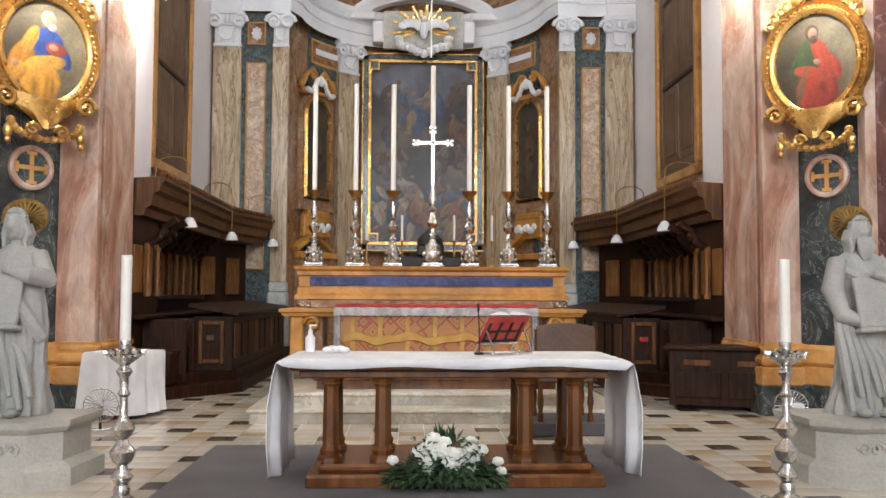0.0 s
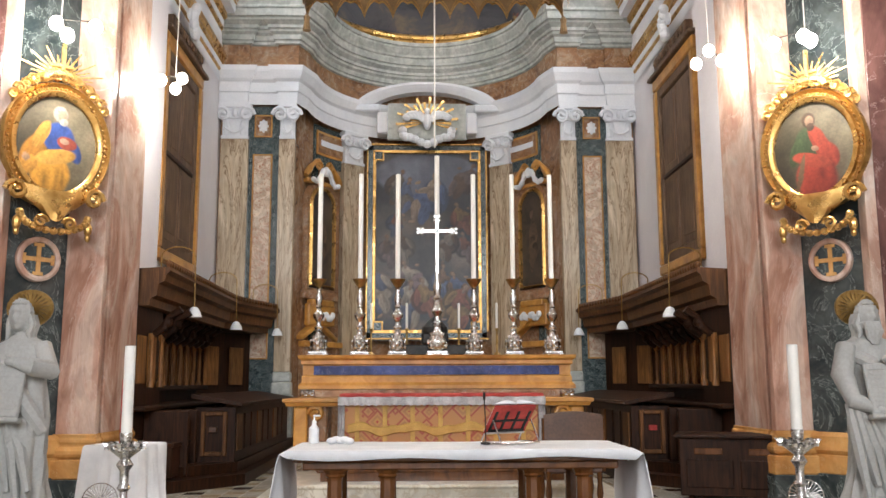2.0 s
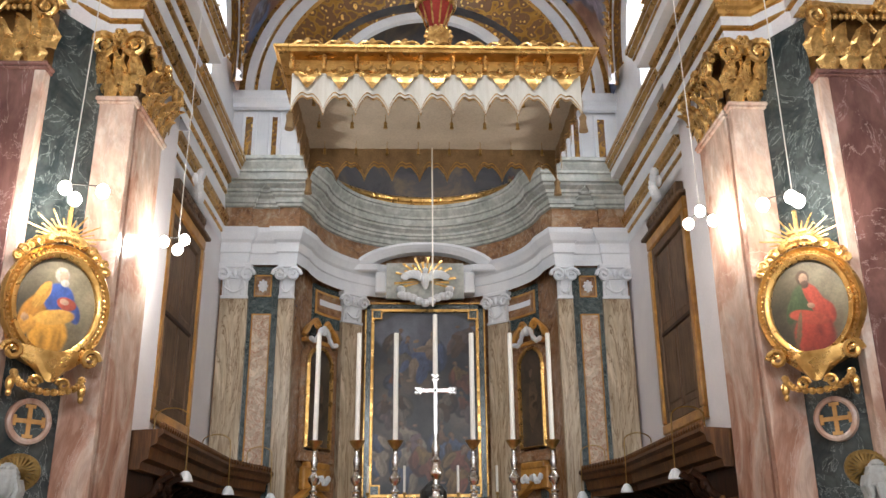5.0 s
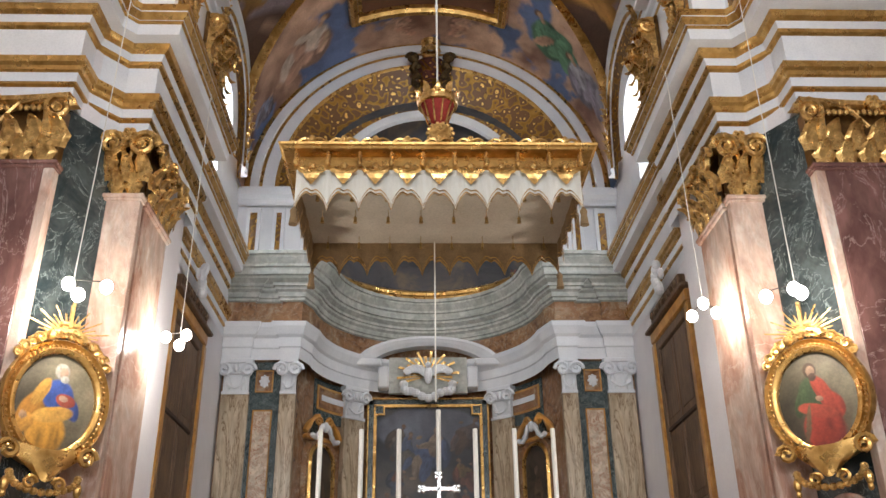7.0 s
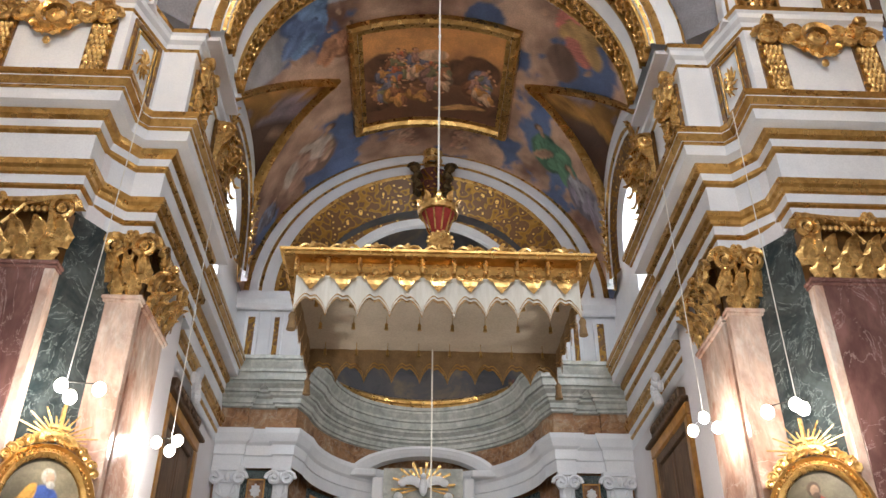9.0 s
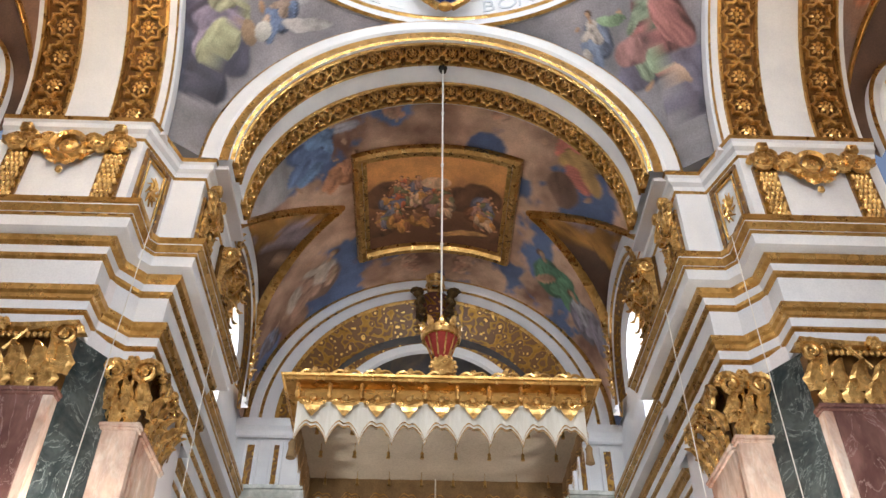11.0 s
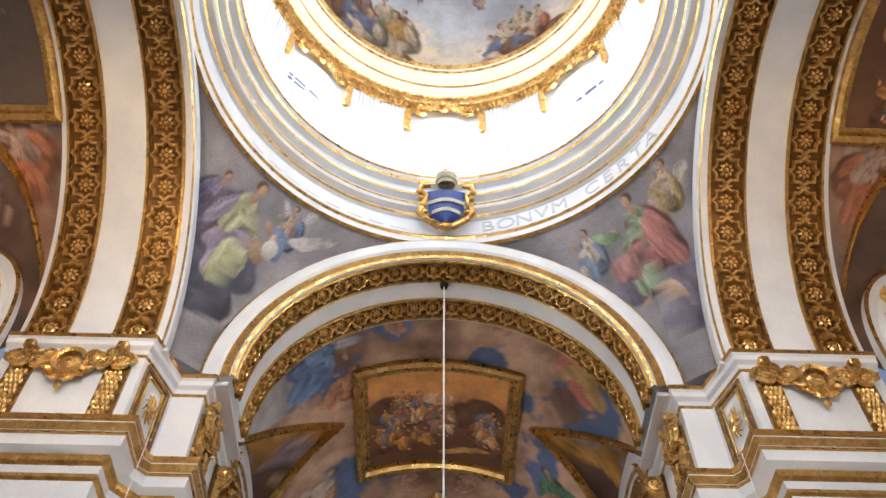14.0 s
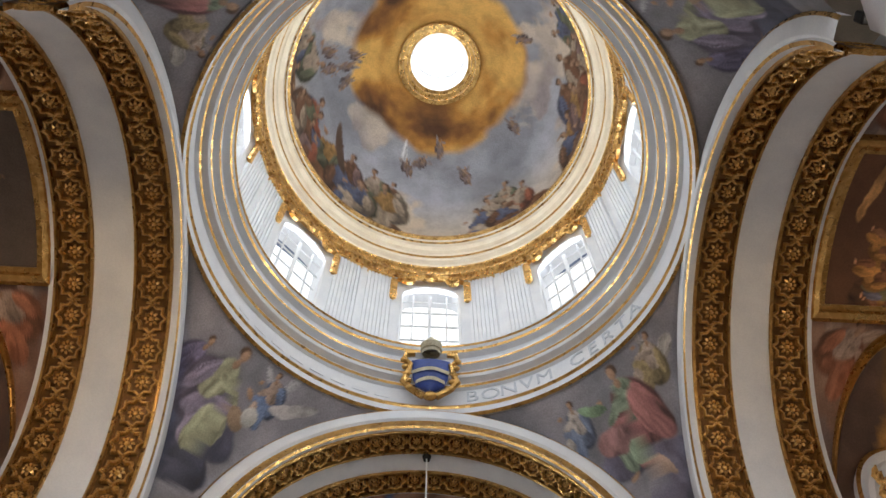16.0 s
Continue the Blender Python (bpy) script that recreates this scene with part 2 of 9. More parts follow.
WAX = surface("white_wax", (0.72, 0.69, 0.62), (0.82, 0.80, 0.74), 2, 0.45, bumps=0.03, stain=0.04)
LINEN = surface("white_linen", (0.70, 0.70, 0.71), (0.84, 0.84, 0.84), 4, 0.9, bumps=0.25, stain=0.06, grain=120)
RED_CLOTH = surface("red_cloth", (0.33, 0.03, 0.025), (0.52, 0.07, 0.05), 5, 0.85, bumps=0.2, stain=0.2)
IRON = surface("dark_iron", (0.02, 0.018, 0.016), (0.05, 0.045, 0.04), 5, 0.5, 0.6, 0.1)
LEATHER = surface("brown_leather", (0.075, 0.035, 0.02), (0.15, 0.075, 0.042), 3, 0.45, bumps=0.2)
BRASS = surface("old_brass", (0.32, 0.19, 0.06), (0.55, 0.36, 0.13), 8, 0.35, 0.9, 0.2)
PLASTIC = surface("white_plastic", (0.74, 0.74, 0.74), (0.8, 0.8, 0.8), 3, 0.35, bumps=0.02, stain=0.02)
LEAF = surface("dark_green_leaf", (0.02, 0.045, 0.018), (0.06, 0.115, 0.05), 6, 0.5, bumps=0.2)
PETAL = surface("white_petal", (0.68, 0.68, 0.58), (0.84, 0.84, 0.78), 9, 0.6, bumps=0.1, stain=0.1)
LACE = surface("silver_grey_lace", (0.30, 0.29, 0.28), (0.62, 0.61, 0.60), 9, 0.6, bumps=0.5, stain=0.3, grain=70)
GOLD_CLOTH = surface("yellow_gold_cloth", (0.44, 0.25, 0.04), (0.62, 0.39, 0.09), 6, 0.55, bumps=0.25, stain=0.2, grain=80)

# ---- brushwork: frescoes and canvases as colours on a fine mesh ----
def painted(name, rough):
    m, t, b = nodes_of(name)
    at = t.nodes.new("ShaderNodeAttribute")
    at.attribute_name = "paint"
    v = coords(t)
    fine, big = noise_tex(t, v, 34, 3), noise_tex(t, v, 2.2, 4)
    col = mix(t, 1.0, at.outputs["Color"], ramp(t, fine, [(0.3, (0.86, 0.86, 0.86)), (0.7, (1.1, 1.1, 1.1))]), "MULTIPLY")
    col = mix(t, 1.0, col, ramp(t, big, [(0.3, (0.85, 0.84, 0.82)), (0.65, (1.06, 1.05, 1.04))]), "MULTIPLY")
    t.links.new(col, b.inputs["Base Color"])
    b.inputs["Roughness"].default_value = rough
    bump(t, b, fine, 0.05)
    return m


FRESCO, OIL = painted("fresco", 0.8), painted("oil_paint", 0.42)
LATTICE = np.random.RandomState(5).rand(64, 64)


def fbm(u, v, octaves=4):
    """Smooth random values from 0 to 1 over a plane."""
    out, amp, total = np.zeros_like(u), 1.0, 0.0
    for k in range(octaves):
        a, b = u * 2 ** k + 7.3 * k, v * 2 ** k + 3.1 * k
        i, j = np.floor(a).astype(int), np.floor(b).astype(int)
        f, g = a - i, b - j
        f, g = f * f * (3 - 2 * f), g * g * (3 - 2 * g)
        n = lambda p, q: LATTICE[(i + p) % 64, (j + q) % 64]
        out += amp * ((n(0, 0) * (1 - f) + n(1, 0) * f) * (1 - g) + (n(0, 1) * (1 - f) + n(1, 1) * f) * g)
        total += amp
        amp *= 0.55
    return out / total


def blend(c, mask, col):
    c += mask[:, None] * (col - c)


def stops_at(x, stops):
    return np.stack([np.interp(x, [p for p, _ in stops], [q[k] for _, q in stops]) for k in range(3)], 1)


def blob(c, u, v, at, size, turn, col, soft=0.16, fold=0.55, ragged=0.11, seed=0.0):
    """One soft-edged patch of drapery, skin or cloud, with folds along its length."""
    reach = 1.7 * max(size)
    idx = np.where((abs(u - at[0]) < reach) & (abs(v - at[1]) < reach))[0]
    if not len(idx):
        return
    x, y = u[idx] - at[0], v[idx] - at[1]
    k = 1.6 / max(size)
    x, y = x + ragged * max(size) * 2 * (fbm(x * k + seed, y * k, 3) - 0.5), y + ragged * max(size) * 2 * (fbm(x * k + 17 + seed, y * k + 5, 3) - 0.5)
    a = radians(turn)
    p, q = (x * math.cos(a) - y * math.sin(a)) / size[0], (x * math.sin(a) + y * math.cos(a)) / size[1]
    mask = np.clip((1 - np.hypot(p, q)) / soft, 0, 1)
    mask = mask * mask * (3 - 2 * mask)
    side = (-0.55 * x + 0.7 * y) / max(size)
    crease = fbm(p * 2.6 + seed * 3, q * 0.9 + seed, 3) - 0.5
    ridge = abs(fbm(p * 3.4 + seed * 5, q * 0.8 + seed, 2) - 0.5)
    shade = np.clip(0.80 + 0.34 * side + fold * (1.7 * crease + 1.5 * (0.16 - ridge)), 0.2, 1.8)
    sub = c[idx]
    blend(sub, mask, np.array(col)[None] * shade[:, None])
    c[idx] = sub


SKIN, HAIR = (0.50, 0.30, 0.19), (0.12, 0.065, 0.035)


def robed(c, u, v, at, h, up, robe, mantle, flip=1, seed=0.0, skin=SKIN, wings=None, fold=0.55):
    """A seated robed figure as plain patches; up: where its head points, in degrees from +v."""
    sa, ca = math.sin(radians(up)), math.cos(radians(up))

    def put(x, y, a, b, turn, col, soft=0.16, f=fold, ragged=0.11):
        x *= flip
        blob(c, u, v, (at[0] + h * (x * ca + y * sa), at[1] + h * (-x * sa + y * ca)), (a * h, b * h), up + flip * turn, col, soft, f, ragged, seed + 3 * x + y)
    dark = [0.45 * k for k in mantle]
    if wings:
        put(-0.34, 0.72, 0.13, 0.34, -35, wings)
        put(0.20, 0.78, 0.09, 0.26, 40, wings)
    put(-0.06, 0.36, 0.34, 0.42, 10, dark)
    put(0.12, 0.22, 0.34, 0.17, -18, mantle)
    put(0.30, 0.00, 0.13, 0.26, 8, robe)
    put(0.10, -0.04, 0.14, 0.28, -6, mantle)
    put(-0.02, 0.52, 0.19, 0.27, 6, robe)
    put(-0.20, 0.46, 0.09, 0.24, 18, mantle)
    put(0.16, 0.50, 0.26, 0.075, 28, robe)
    put(0.38, 0.62, 0.085, 0.045, 30, skin, 0.4, 0.2, 0.05)
    put(0.03, 0.73, 0.05, 0.07, 0, [0.8 * k for k in skin], 0.4, 0.2, 0.05)
    put(0.02, 0.88, 0.088, 0.085, 0, HAIR, 0.4, 0.3, 0.08)
    put(0.045, 0.845, 0.062, 0.082, 8, skin, 0.4, 0.15, 0.04)
    put(0.33, -0.27, 0.10, 0.04, 10, skin, 0.4, 0.2, 0.05)


def clouded(u, v, scale, sky, dark, light, cover=0.5):
    """Open sky with heaped, lit clouds."""
    n = fbm(u * scale + 2.5, v * scale + 8.1, 5)
    lit = fbm(u * scale * 1.5 + 0.25, v * scale * 1.5 - 0.3, 4)
    c = stops_at(fbm(u * 0.5, v * 0.5, 2), [(0.3, [0.75 * k for k in sky]), (0.7, [1.25 * k for k in sky])])
    body = stops_at(np.clip(lit * 1.5 - 0.25, 0, 1), [(0.2, dark), (0.5, [0.5 * (a + b) for a, b in zip(dark, light)]), (0.8, light)])
    m = np.clip((n - cover) / 0.05, 0, 1)
    blend(c, m, body)
    return c


def lay_paint(ob, place, draw):
    """Colours a mesh: place(x, y, z) gives the picture's own u and v, draw(u, v) the colours."""
    me = ob.data
    co = np.empty(len(me.vertices) * 3)
    me.vertices.foreach_get("co", co)
    x, y, z = co.reshape(-1, 3).T
    u, v = place(x, y, z)
    c = np.clip(draw(u.astype(float), v.astype(float)), 0.004, 0.9)
    layer = me.attributes.new("paint", "FLOAT_COLOR", "POINT")
    layer.data.foreach_set("color", np.concatenate([c, np.ones((len(c), 1))], 1).ravel())


CLOAKS = [(0.36, 0.12, 0.065), (0.13, 0.15, 0.24), (0.46, 0.36, 0.27), (0.40, 0.23, 0.08), (0.15, 0.16, 0.10), (0.28, 0.18, 0.17), (0.24, 0.13, 0.075), (0.48, 0.38, 0.29), (0.20, 0.10, 0.055)]


def crowd(c, u, v, spots, h, up, seed, dim=1.0):
    """Many small figures, far ones first."""
    rnd = random.Random(seed)
    for a, b in spots:
        k1, k2 = rnd.sample(CLOAKS, 2)
        robed(c, u, v, (a, b), h * rnd.uniform(0.75, 1.15), up + rnd.uniform(-28, 28), [dim * q for q in k1], [dim * q for q in k2], rnd.choice((-1, 1)), rnd.uniform(0, 30), [dim * q for q in SKIN])


def draw_chancel_vault(u, v):
    c = clouded(u, v, 0.62, (0.10, 0.14, 0.26), (0.16, 0.08, 0.052), (0.54, 0.35, 0.24), 0.42)
    blob(c, u, v, (-4.2, 13.6), (1.1, 1.1), 0, (0.40, 0.38, 0.38), fold=0.4, seed=4)
    robed(c, u, v, (-3.5, 13.9), 1.75, 130, (0.16, 0.25, 0.42), (0.14, 0.20, 0.36), -1, 2, wings=(0.40, 0.38, 0.42))
    robed(c, u, v, (-2.45, 15.0), 1.1, 150, (0.50, 0.24, 0.13), (0.44, 0.20, 0.10), 1, 5)
    robed(c, u, v, (3.9, 13.6), 1.9, -130, (0.50, 0.16, 0.12), (0.46, 0.28, 0.10), 1, 8)
    blob(c, u, v, (3.2, 14.6), (0.45, 0.6), 20, (0.16, 0.09, 0.06), seed=9)
    robed(c, u, v, (-3.7, 18.6), 1.8, 140, (0.52, 0.42, 0.34), (0.44, 0.26, 0.18), 1, 12)
    blob(c, u, v, (-2.85, 18.2), (0.08, 0.42), 150, (0.48, 0.32, 0.20), seed=2)
    robed(c, u, v, (3.8, 18.2), 1.65, -140, (0.09, 0.20, 0.12), (0.12, 0.26, 0.15), -1, 14)
    blob(c, u, v, (3.2, 17.9), (0.4, 0.16), 40, (0.44, 0.25, 0.16), seed=3)
    robed(c, u, v, (5.2, 18.5), 1.6, -120, (0.34, 0.32, 0.36), (0.26, 0.23, 0.28), -1, 17)
    robed(c, u, v, (-5.4, 19.0), 0.9, 120, (0.20, 0.22, 0.30), (0.16, 0.14, 0.16), 1, 18)
    for a, b, k in ((-0.45, 18.75, 1), (0.65, 18.7, -1), (-0.9, 13.1, 1), (1.3, 13.0, -1)):
        robed(c, u, v, (a, b), 0.8, 180 + 40 * k, (0.50, 0.31, 0.21), (0.44, 0.24, 0.16), k, 20 + a, wings=(0.36, 0.24, 0.18))
    return 1.25 * c


def draw_transept_vault(u, v):
    c = clouded(u, v, 0.55, (0.24, 0.17, 0.15), (0.15, 0.075, 0.05), (0.46, 0.28, 0.19), 0.42)
    for q in (-1, 1):
        robed(c, u, v, (q * 2.9, 7.35), 1.35, -q * 60, (0.46, 0.33, 0.26), (0.44, 0.17, 0.09), q, 3 + q, wings=(0.48, 0.34, 0.26))
        robed(c, u, v, (q * 2.6, 11.3), 1.2, -q * 100, (0.42, 0.16, 0.09), (0.16, 0.18, 0.26), q, 9 + q)
    return c


def draw_lunette(u, v):
    c = stops_at(fbm(u * 0.7, v * 0.7, 5), [(0.25, (0.045, 0.025, 0.018)), (0.55, (0.13, 0.07, 0.045)), (0.8, (0.24, 0.14, 0.09))])
    robed(c, u, v, (-0.35, 0.25), 1.7, 60, (0.36, 0.27, 0.29), (0.50, 0.25, 0.06), 1, 6)
    return c


def draw_panel(u, v):
    """u runs across, v from the far edge (foot of the scene) to the near one."""
    c = stops_at(v * 0.5 + 0.5 + 0.5 * (fbm(u * 1.4, v * 1.4, 4) - 0.5), [(0.1, (0.10, 0.055, 0.035)), (0.45, (0.17, 0.095, 0.055)), (0.75, (0.32, 0.18, 0.085)), (1.0, (0.50, 0.29, 0.12))])
    for q, b in ((-1.3, 0.35), (-0.7, 0.15), (1.2, 0.3), (0.75, 0.1), (-1.4, -0.7), (1.45, -0.8)):
        blob(c, u, v, (q, b), (0.6, 0.5), 20 * q, (0.11, 0.062, 0.038), seed=q)
    rnd = random.Random(8)
    spots = sorted([(rnd.uniform(-1.35, 1.35), rnd.uniform(-1.05, 0.35)) for _ in range(24)], key=lambda p: -p[1])
    crowd(c, u, v, spots, 0.72, 0, 4, 1.15)
    blob(c, u, v, (0.0, 0.65), (0.42, 0.22), 0, (0.56, 0.44, 0.34), seed=1)
    blob(c, u, v, (0.75, -1.15), (0.75, 0.12), -8, (0.46, 0.30, 0.14), seed=2)
    return c * np.array([[1.6, 1.25, 0.95]])


def draw_temple_panel(u, v):
    """A grey and brown picture of steps and arches."""
    c = stops_at(fbm(u * 0.8, v * 0.8, 4), [(0.3, (0.16, 0.10, 0.07)), (0.6, (0.34, 0.24, 0.18)), (0.8, (0.42, 0.32, 0.25))])
    for r in (1.25, 0.95):
        d = abs(np.hypot(u, v + 0.2) - r)
        blend(c, np.clip((0.07 - d) / 0.03, 0, 1) * (v > -0.2), np.array([[0.44, 0.36, 0.30]]))
    blend(c, np.clip((-0.75 - v) / 0.05, 0, 1), np.array([[0.12, 0.085, 0.065]]))
    crowd(c, u, v, [(-0.9, -0.7), (0.2, -0.8), (0.8, -0.65), (-0.3, -0.9)], 0.7, 0, 12, 0.6)
    return c


def draw_pendentive(left):
    def draw(u, v):
        c = stops_at(fbm(u * 0.8, v * 0.8, 4), [(0.3, (0.17, 0.165, 0.18)), (0.55, (0.27, 0.255, 0.28)), (0.8, (0.40, 0.365, 0.39))])
        put = lambda at, size, turn, col, k=0.5: blob(c, u, v, at, size, turn, col, fold=k, seed=at[0] * 3 + at[1])
        if left:
            for at, r in (((-0.75, 14.75), 0.5), ((-0.2, 13.75), 0.55), ((-0.4, 14.25), 0.55), ((0.1, 14.5), 0.5)):
                put(at, (r * 1.25, r), 0, (0.10, 0.10, 0.145), 0.5)
            robed(c, u, v, (-1.05, 14.95), 0.95, 8, (0.21, 0.18, 0.29), (0.15, 0.13, 0.21), 1, 4)
            robed(c, u, v, (0.78, 15.35), 0.8, -15, (0.44, 0.32, 0.25), (0.17, 0.23, 0.38), -1, 6, wings=(0.46, 0.44, 0.46))
            robed(c, u, v, (-0.42, 14.55), 1.62, 6, (0.38, 0.38, 0.25), (0.27, 0.23, 0.32), 1, 1, fold=0.75)
            put((-0.22, 14.5), (0.16, 0.5), 4, (0.42, 0.43, 0.28))
            put((0.32, 15.0), (0.24, 0.2), 25, (0.38, 0.26, 0.17), 0.2)
            put((0.55, 15.2), (0.17, 0.2), 20, (0.60, 0.58, 0.54), 0.2)
            put((1.2, 15.7), (0.5, 0.12), -25, (0.46, 0.43, 0.43))
        else:
            for at, r in (((0.25, 13.6), 0.5), ((0.45, 14.1), 0.55), ((-0.4, 14.6), 0.5)):
                put(at, (r * 1.2, r * 0.9), 0, (0.15, 0.135, 0.185), 0.5)
            robed(c, u, v, (0.75, 15.45), 0.8, 35, (0.48, 0.38, 0.31), (0.44, 0.34, 0.18), -1, 3, wings=(0.48, 0.44, 0.42))
            robed(c, u, v, (-1.05, 15.2), 0.8, 15, (0.48, 0.42, 0.38), (0.20, 0.24, 0.34), -1, 5)
            robed(c, u, v, (0.12, 14.6), 1.55, 4, (0.25, 0.31, 0.22), (0.36, 0.15, 0.145), -1, 2, fold=0.75)
            put((0.42, 15.05), (0.3, 0.6), -12, (0.37, 0.16, 0.15), 0.75)
            put((-0.4, 14.95), (0.5, 0.26), 15, (0.38, 0.20, 0.19), 0.75)
            put((-0.1, 14.5), (0.2, 0.3), -15, (0.30, 0.38, 0.26))
            put((0.18, 14.15), (0.09, 0.32), -20, (0.52, 0.36, 0.27), 0.2)
            put((-0.55, 15.6), (0.32, 0.09), 25, (0.25, 0.36, 0.22))
        return c
    return draw


def draw_dome(u, v):
    """u: round the dome, v: up its curve, in metres."""
    c = clouded(u, v, 0.5, (0.36, 0.37, 0.42), (0.36, 0.31, 0.31), (0.64, 0.55, 0.45), 0.5)
    low = np.clip(1 - v / 2.2, 0, 1)
    blend(c, 0.85 * low, np.array([[0.78, 0.63, 0.43]]))
    gold = stops_at(fbm(np.sin(u / 3.7) * (6 - v) * 0.75 + 9, np.cos(u / 3.7) * (6 - v) * 0.75 + 9, 5), [(0.30, (0.10, 0.042, 0.018)), (0.42, (0.28, 0.12, 0.03)), (0.52, (0.54, 0.25, 0.05)), (0.66, (0.80, 0.47, 0.13))])
    blend(c, np.clip((v + 1.8 * (fbm(np.sin(u / 3.7) * (6 - v) * 0.6 + 5, np.cos(u / 3.7) * (6 - v) * 0.6 + 5, 4) - 0.5) - 3.9) / 0.35, 0, 1), gold)
    rnd = random.Random(21)
    groups = ((-112, -18, 15, 1.5, 1.15), (20, 46, 5, 1.0, 1.0), (66, 124, 10, 1.4, 1.1), (-178, -124, 7, 1.3, 1.0), (134, 176, 6, 1.2, 1.0))
    for a0, a1, n, top, h in groups:
        for k in range(n):
            a = radians(a0 + (a1 - a0) * (k + 0.5) / n) * 3.7
            blob(c, u, v, (a, rnd.uniform(0.35, 0.35 * top + 0.5)), (0.7, 0.5), rnd.uniform(-30, 30), (0.20, 0.10, 0.05), seed=k)
        spots = sorted([(radians(rnd.uniform(a0, a1)) * 3.7, rnd.uniform(0.35, top)) for _ in range(n)], key=lambda p: -p[1])
        crowd(c, u, v, spots, 1.45 * h, 0, a0, 0.9)
    # a heavy beam leaning on the clouds, and a white dove of light
    blob(c, u, v, (radians(-52) * 3.7, 2.35), (0.16, 0.95), -42, (0.13, 0.08, 0.055), soft=0.2, fold=0.15, ragged=0.02)
    blob(c, u, v, (radians(-20) * 3.7, 3.7), (0.13, 0.5), -8, (0.66, 0.66, 0.68), seed=5)
    for k in range(14):
        a = rnd.uniform(-11.5, 11.5)
        robed(c, u, v, (a, rnd.uniform(2.8, 4.0)), 0.55, rnd.uniform(-60, 60), (0.34, 0.22, 0.15), (0.26, 0.19, 0.18), rnd.choice((-1, 1)), k, wings=(0.34, 0.29, 0.28))
    return c


def draw_altarpiece(u, v):
    c = stops_at(fbm(u * 1.1, v * 1.1, 5), [(0.3, (0.016, 0.016, 0.020)), (0.55, (0.05, 0.045, 0.045)), (0.8, (0.11, 0.085, 0.065))])
    blob(c, u, v, (0, 6.75), (1.5, 0.6), 0, (0.11, 0.12, 0.16), seed=1)
    crowd(c, u, v, [(-0.9, 5.3), (0.95, 5.35), (-1.0, 4.5), (1.0, 4.6), (-0.5, 4.6), (0.6, 4.7), (-0.9, 6.2), (0.9, 6.3)], 0.75, 0, 2, 0.28)
    robed(c, u, v, (0.05, 5.75), 1.15, 12, (0.22, 0.16, 0.12), (0.06, 0.085, 0.17), -1, 3, (0.26, 0.17, 0.11))
    robed(c, u, v, (-0.75, 6.0), 0.8, 25, (0.07, 0.09, 0.16), (0.10, 0.09, 0.08), 1, 7, (0.22, 0.14, 0.10))
    crowd(c, u, v, [(-1.0, 3.5), (-0.3, 3.8), (0.35, 3.7), (0.9, 3.5), (-0.6, 3.1), (0.6, 3.05), (0.05, 3.2)], 0.95, 0, 6, 0.45)
    return c


def draw_oval(west):
    def draw(u, v):
        c = stops_at(0.5 + 0.7 * u + 0.3 * v + 0.6 * (fbm(u * 3, v * 3, 4) - 0.5), [(0.15, (0.05, 0.04, 0.025)), (0.5, (0.11, 0.09, 0.055)), (0.9, (0.24, 0.20, 0.13))])
        put = lambda x, z, a, b, turn, col, k=0.35, soft=0.18, rag=0.05: blob(c, u, v, (x, z), (a, b), turn, col, soft, k, rag, x * 9 + z)
        if west:
            put(-0.26, -0.14, 0.14, 0.30, 22, (0.46, 0.20, 0.03))
            put(-0.05, -0.36, 0.24, 0.30, 0, (0.56, 0.27, 0.04), 0.6)
            put(-0.30, -0.28, 0.10, 0.14, 40, (0.58, 0.28, 0.05))
            put(0.02, 0.08, 0.20, 0.20, 12, (0.045, 0.09, 0.30))
            put(0.20, -0.05, 0.09, 0.17, -25, (0.035, 0.075, 0.26))
            put(-0.17, 0.10, 0.08, 0.20, 25, (0.60, 0.31, 0.06))
            put(0.00, -0.15, 0.26, 0.10, -14, (0.62, 0.33, 0.07))
            put(0.12, 0.03, 0.13, 0.085, 12, (0.36, 0.07, 0.04), 0.1)
            put(0.09, 0.05, 0.06, 0.04, 10, (0.50, 0.32, 0.22), 0.1)
            put(-0.33, -0.20, 0.05, 0.05, 0, (0.46, 0.28, 0.18), 0.1)
            put(0.03, 0.37, 0.09, 0.105, 0, (0.44, 0.40, 0.34), 0.4)
            put(0.05, 0.355, 0.055, 0.075, -8, (0.50, 0.32, 0.22), 0.15)
            put(0.07, 0.28, 0.055, 0.05, 0, (0.46, 0.43, 0.38), 0.3)
        else:
            put(0.02, -0.36, 0.26, 0.30, 0, (0.36, 0.05, 0.03), 0.6)
            put(-0.04, 0.05, 0.19, 0.26, 0, (0.07, 0.10, 0.045))
            put(0.10, 0.02, 0.10, 0.32, -24, (0.44, 0.07, 0.04))
            put(-0.20, -0.02, 0.08, 0.20, 18, (0.08, 0.12, 0.05))
            put(0.18, -0.10, 0.12, 0.18, -20, (0.40, 0.06, 0.035))
            put(-0.02, -0.14, 0.26, 0.09, 18, (0.46, 0.08, 0.045))
            put(0.02, 0.00, 0.05, 0.035, 20, (0.44, 0.27, 0.18), 0.1)
            put(-0.16, -0.30, 0.035, 0.28, 12, (0.20, 0.13, 0.07), 0.1)
            put(-0.04, 0.36, 0.085, 0.10, 0, (0.09, 0.05, 0.03), 0.3)
            put(-0.03, 0.345, 0.055, 0.075, 6, (0.44, 0.27, 0.18), 0.15)
            put(-0.02, 0.27, 0.05, 0.055, 0, (0.10, 0.055, 0.035), 0.3)
            c *= 0.72
        return c
    return draw


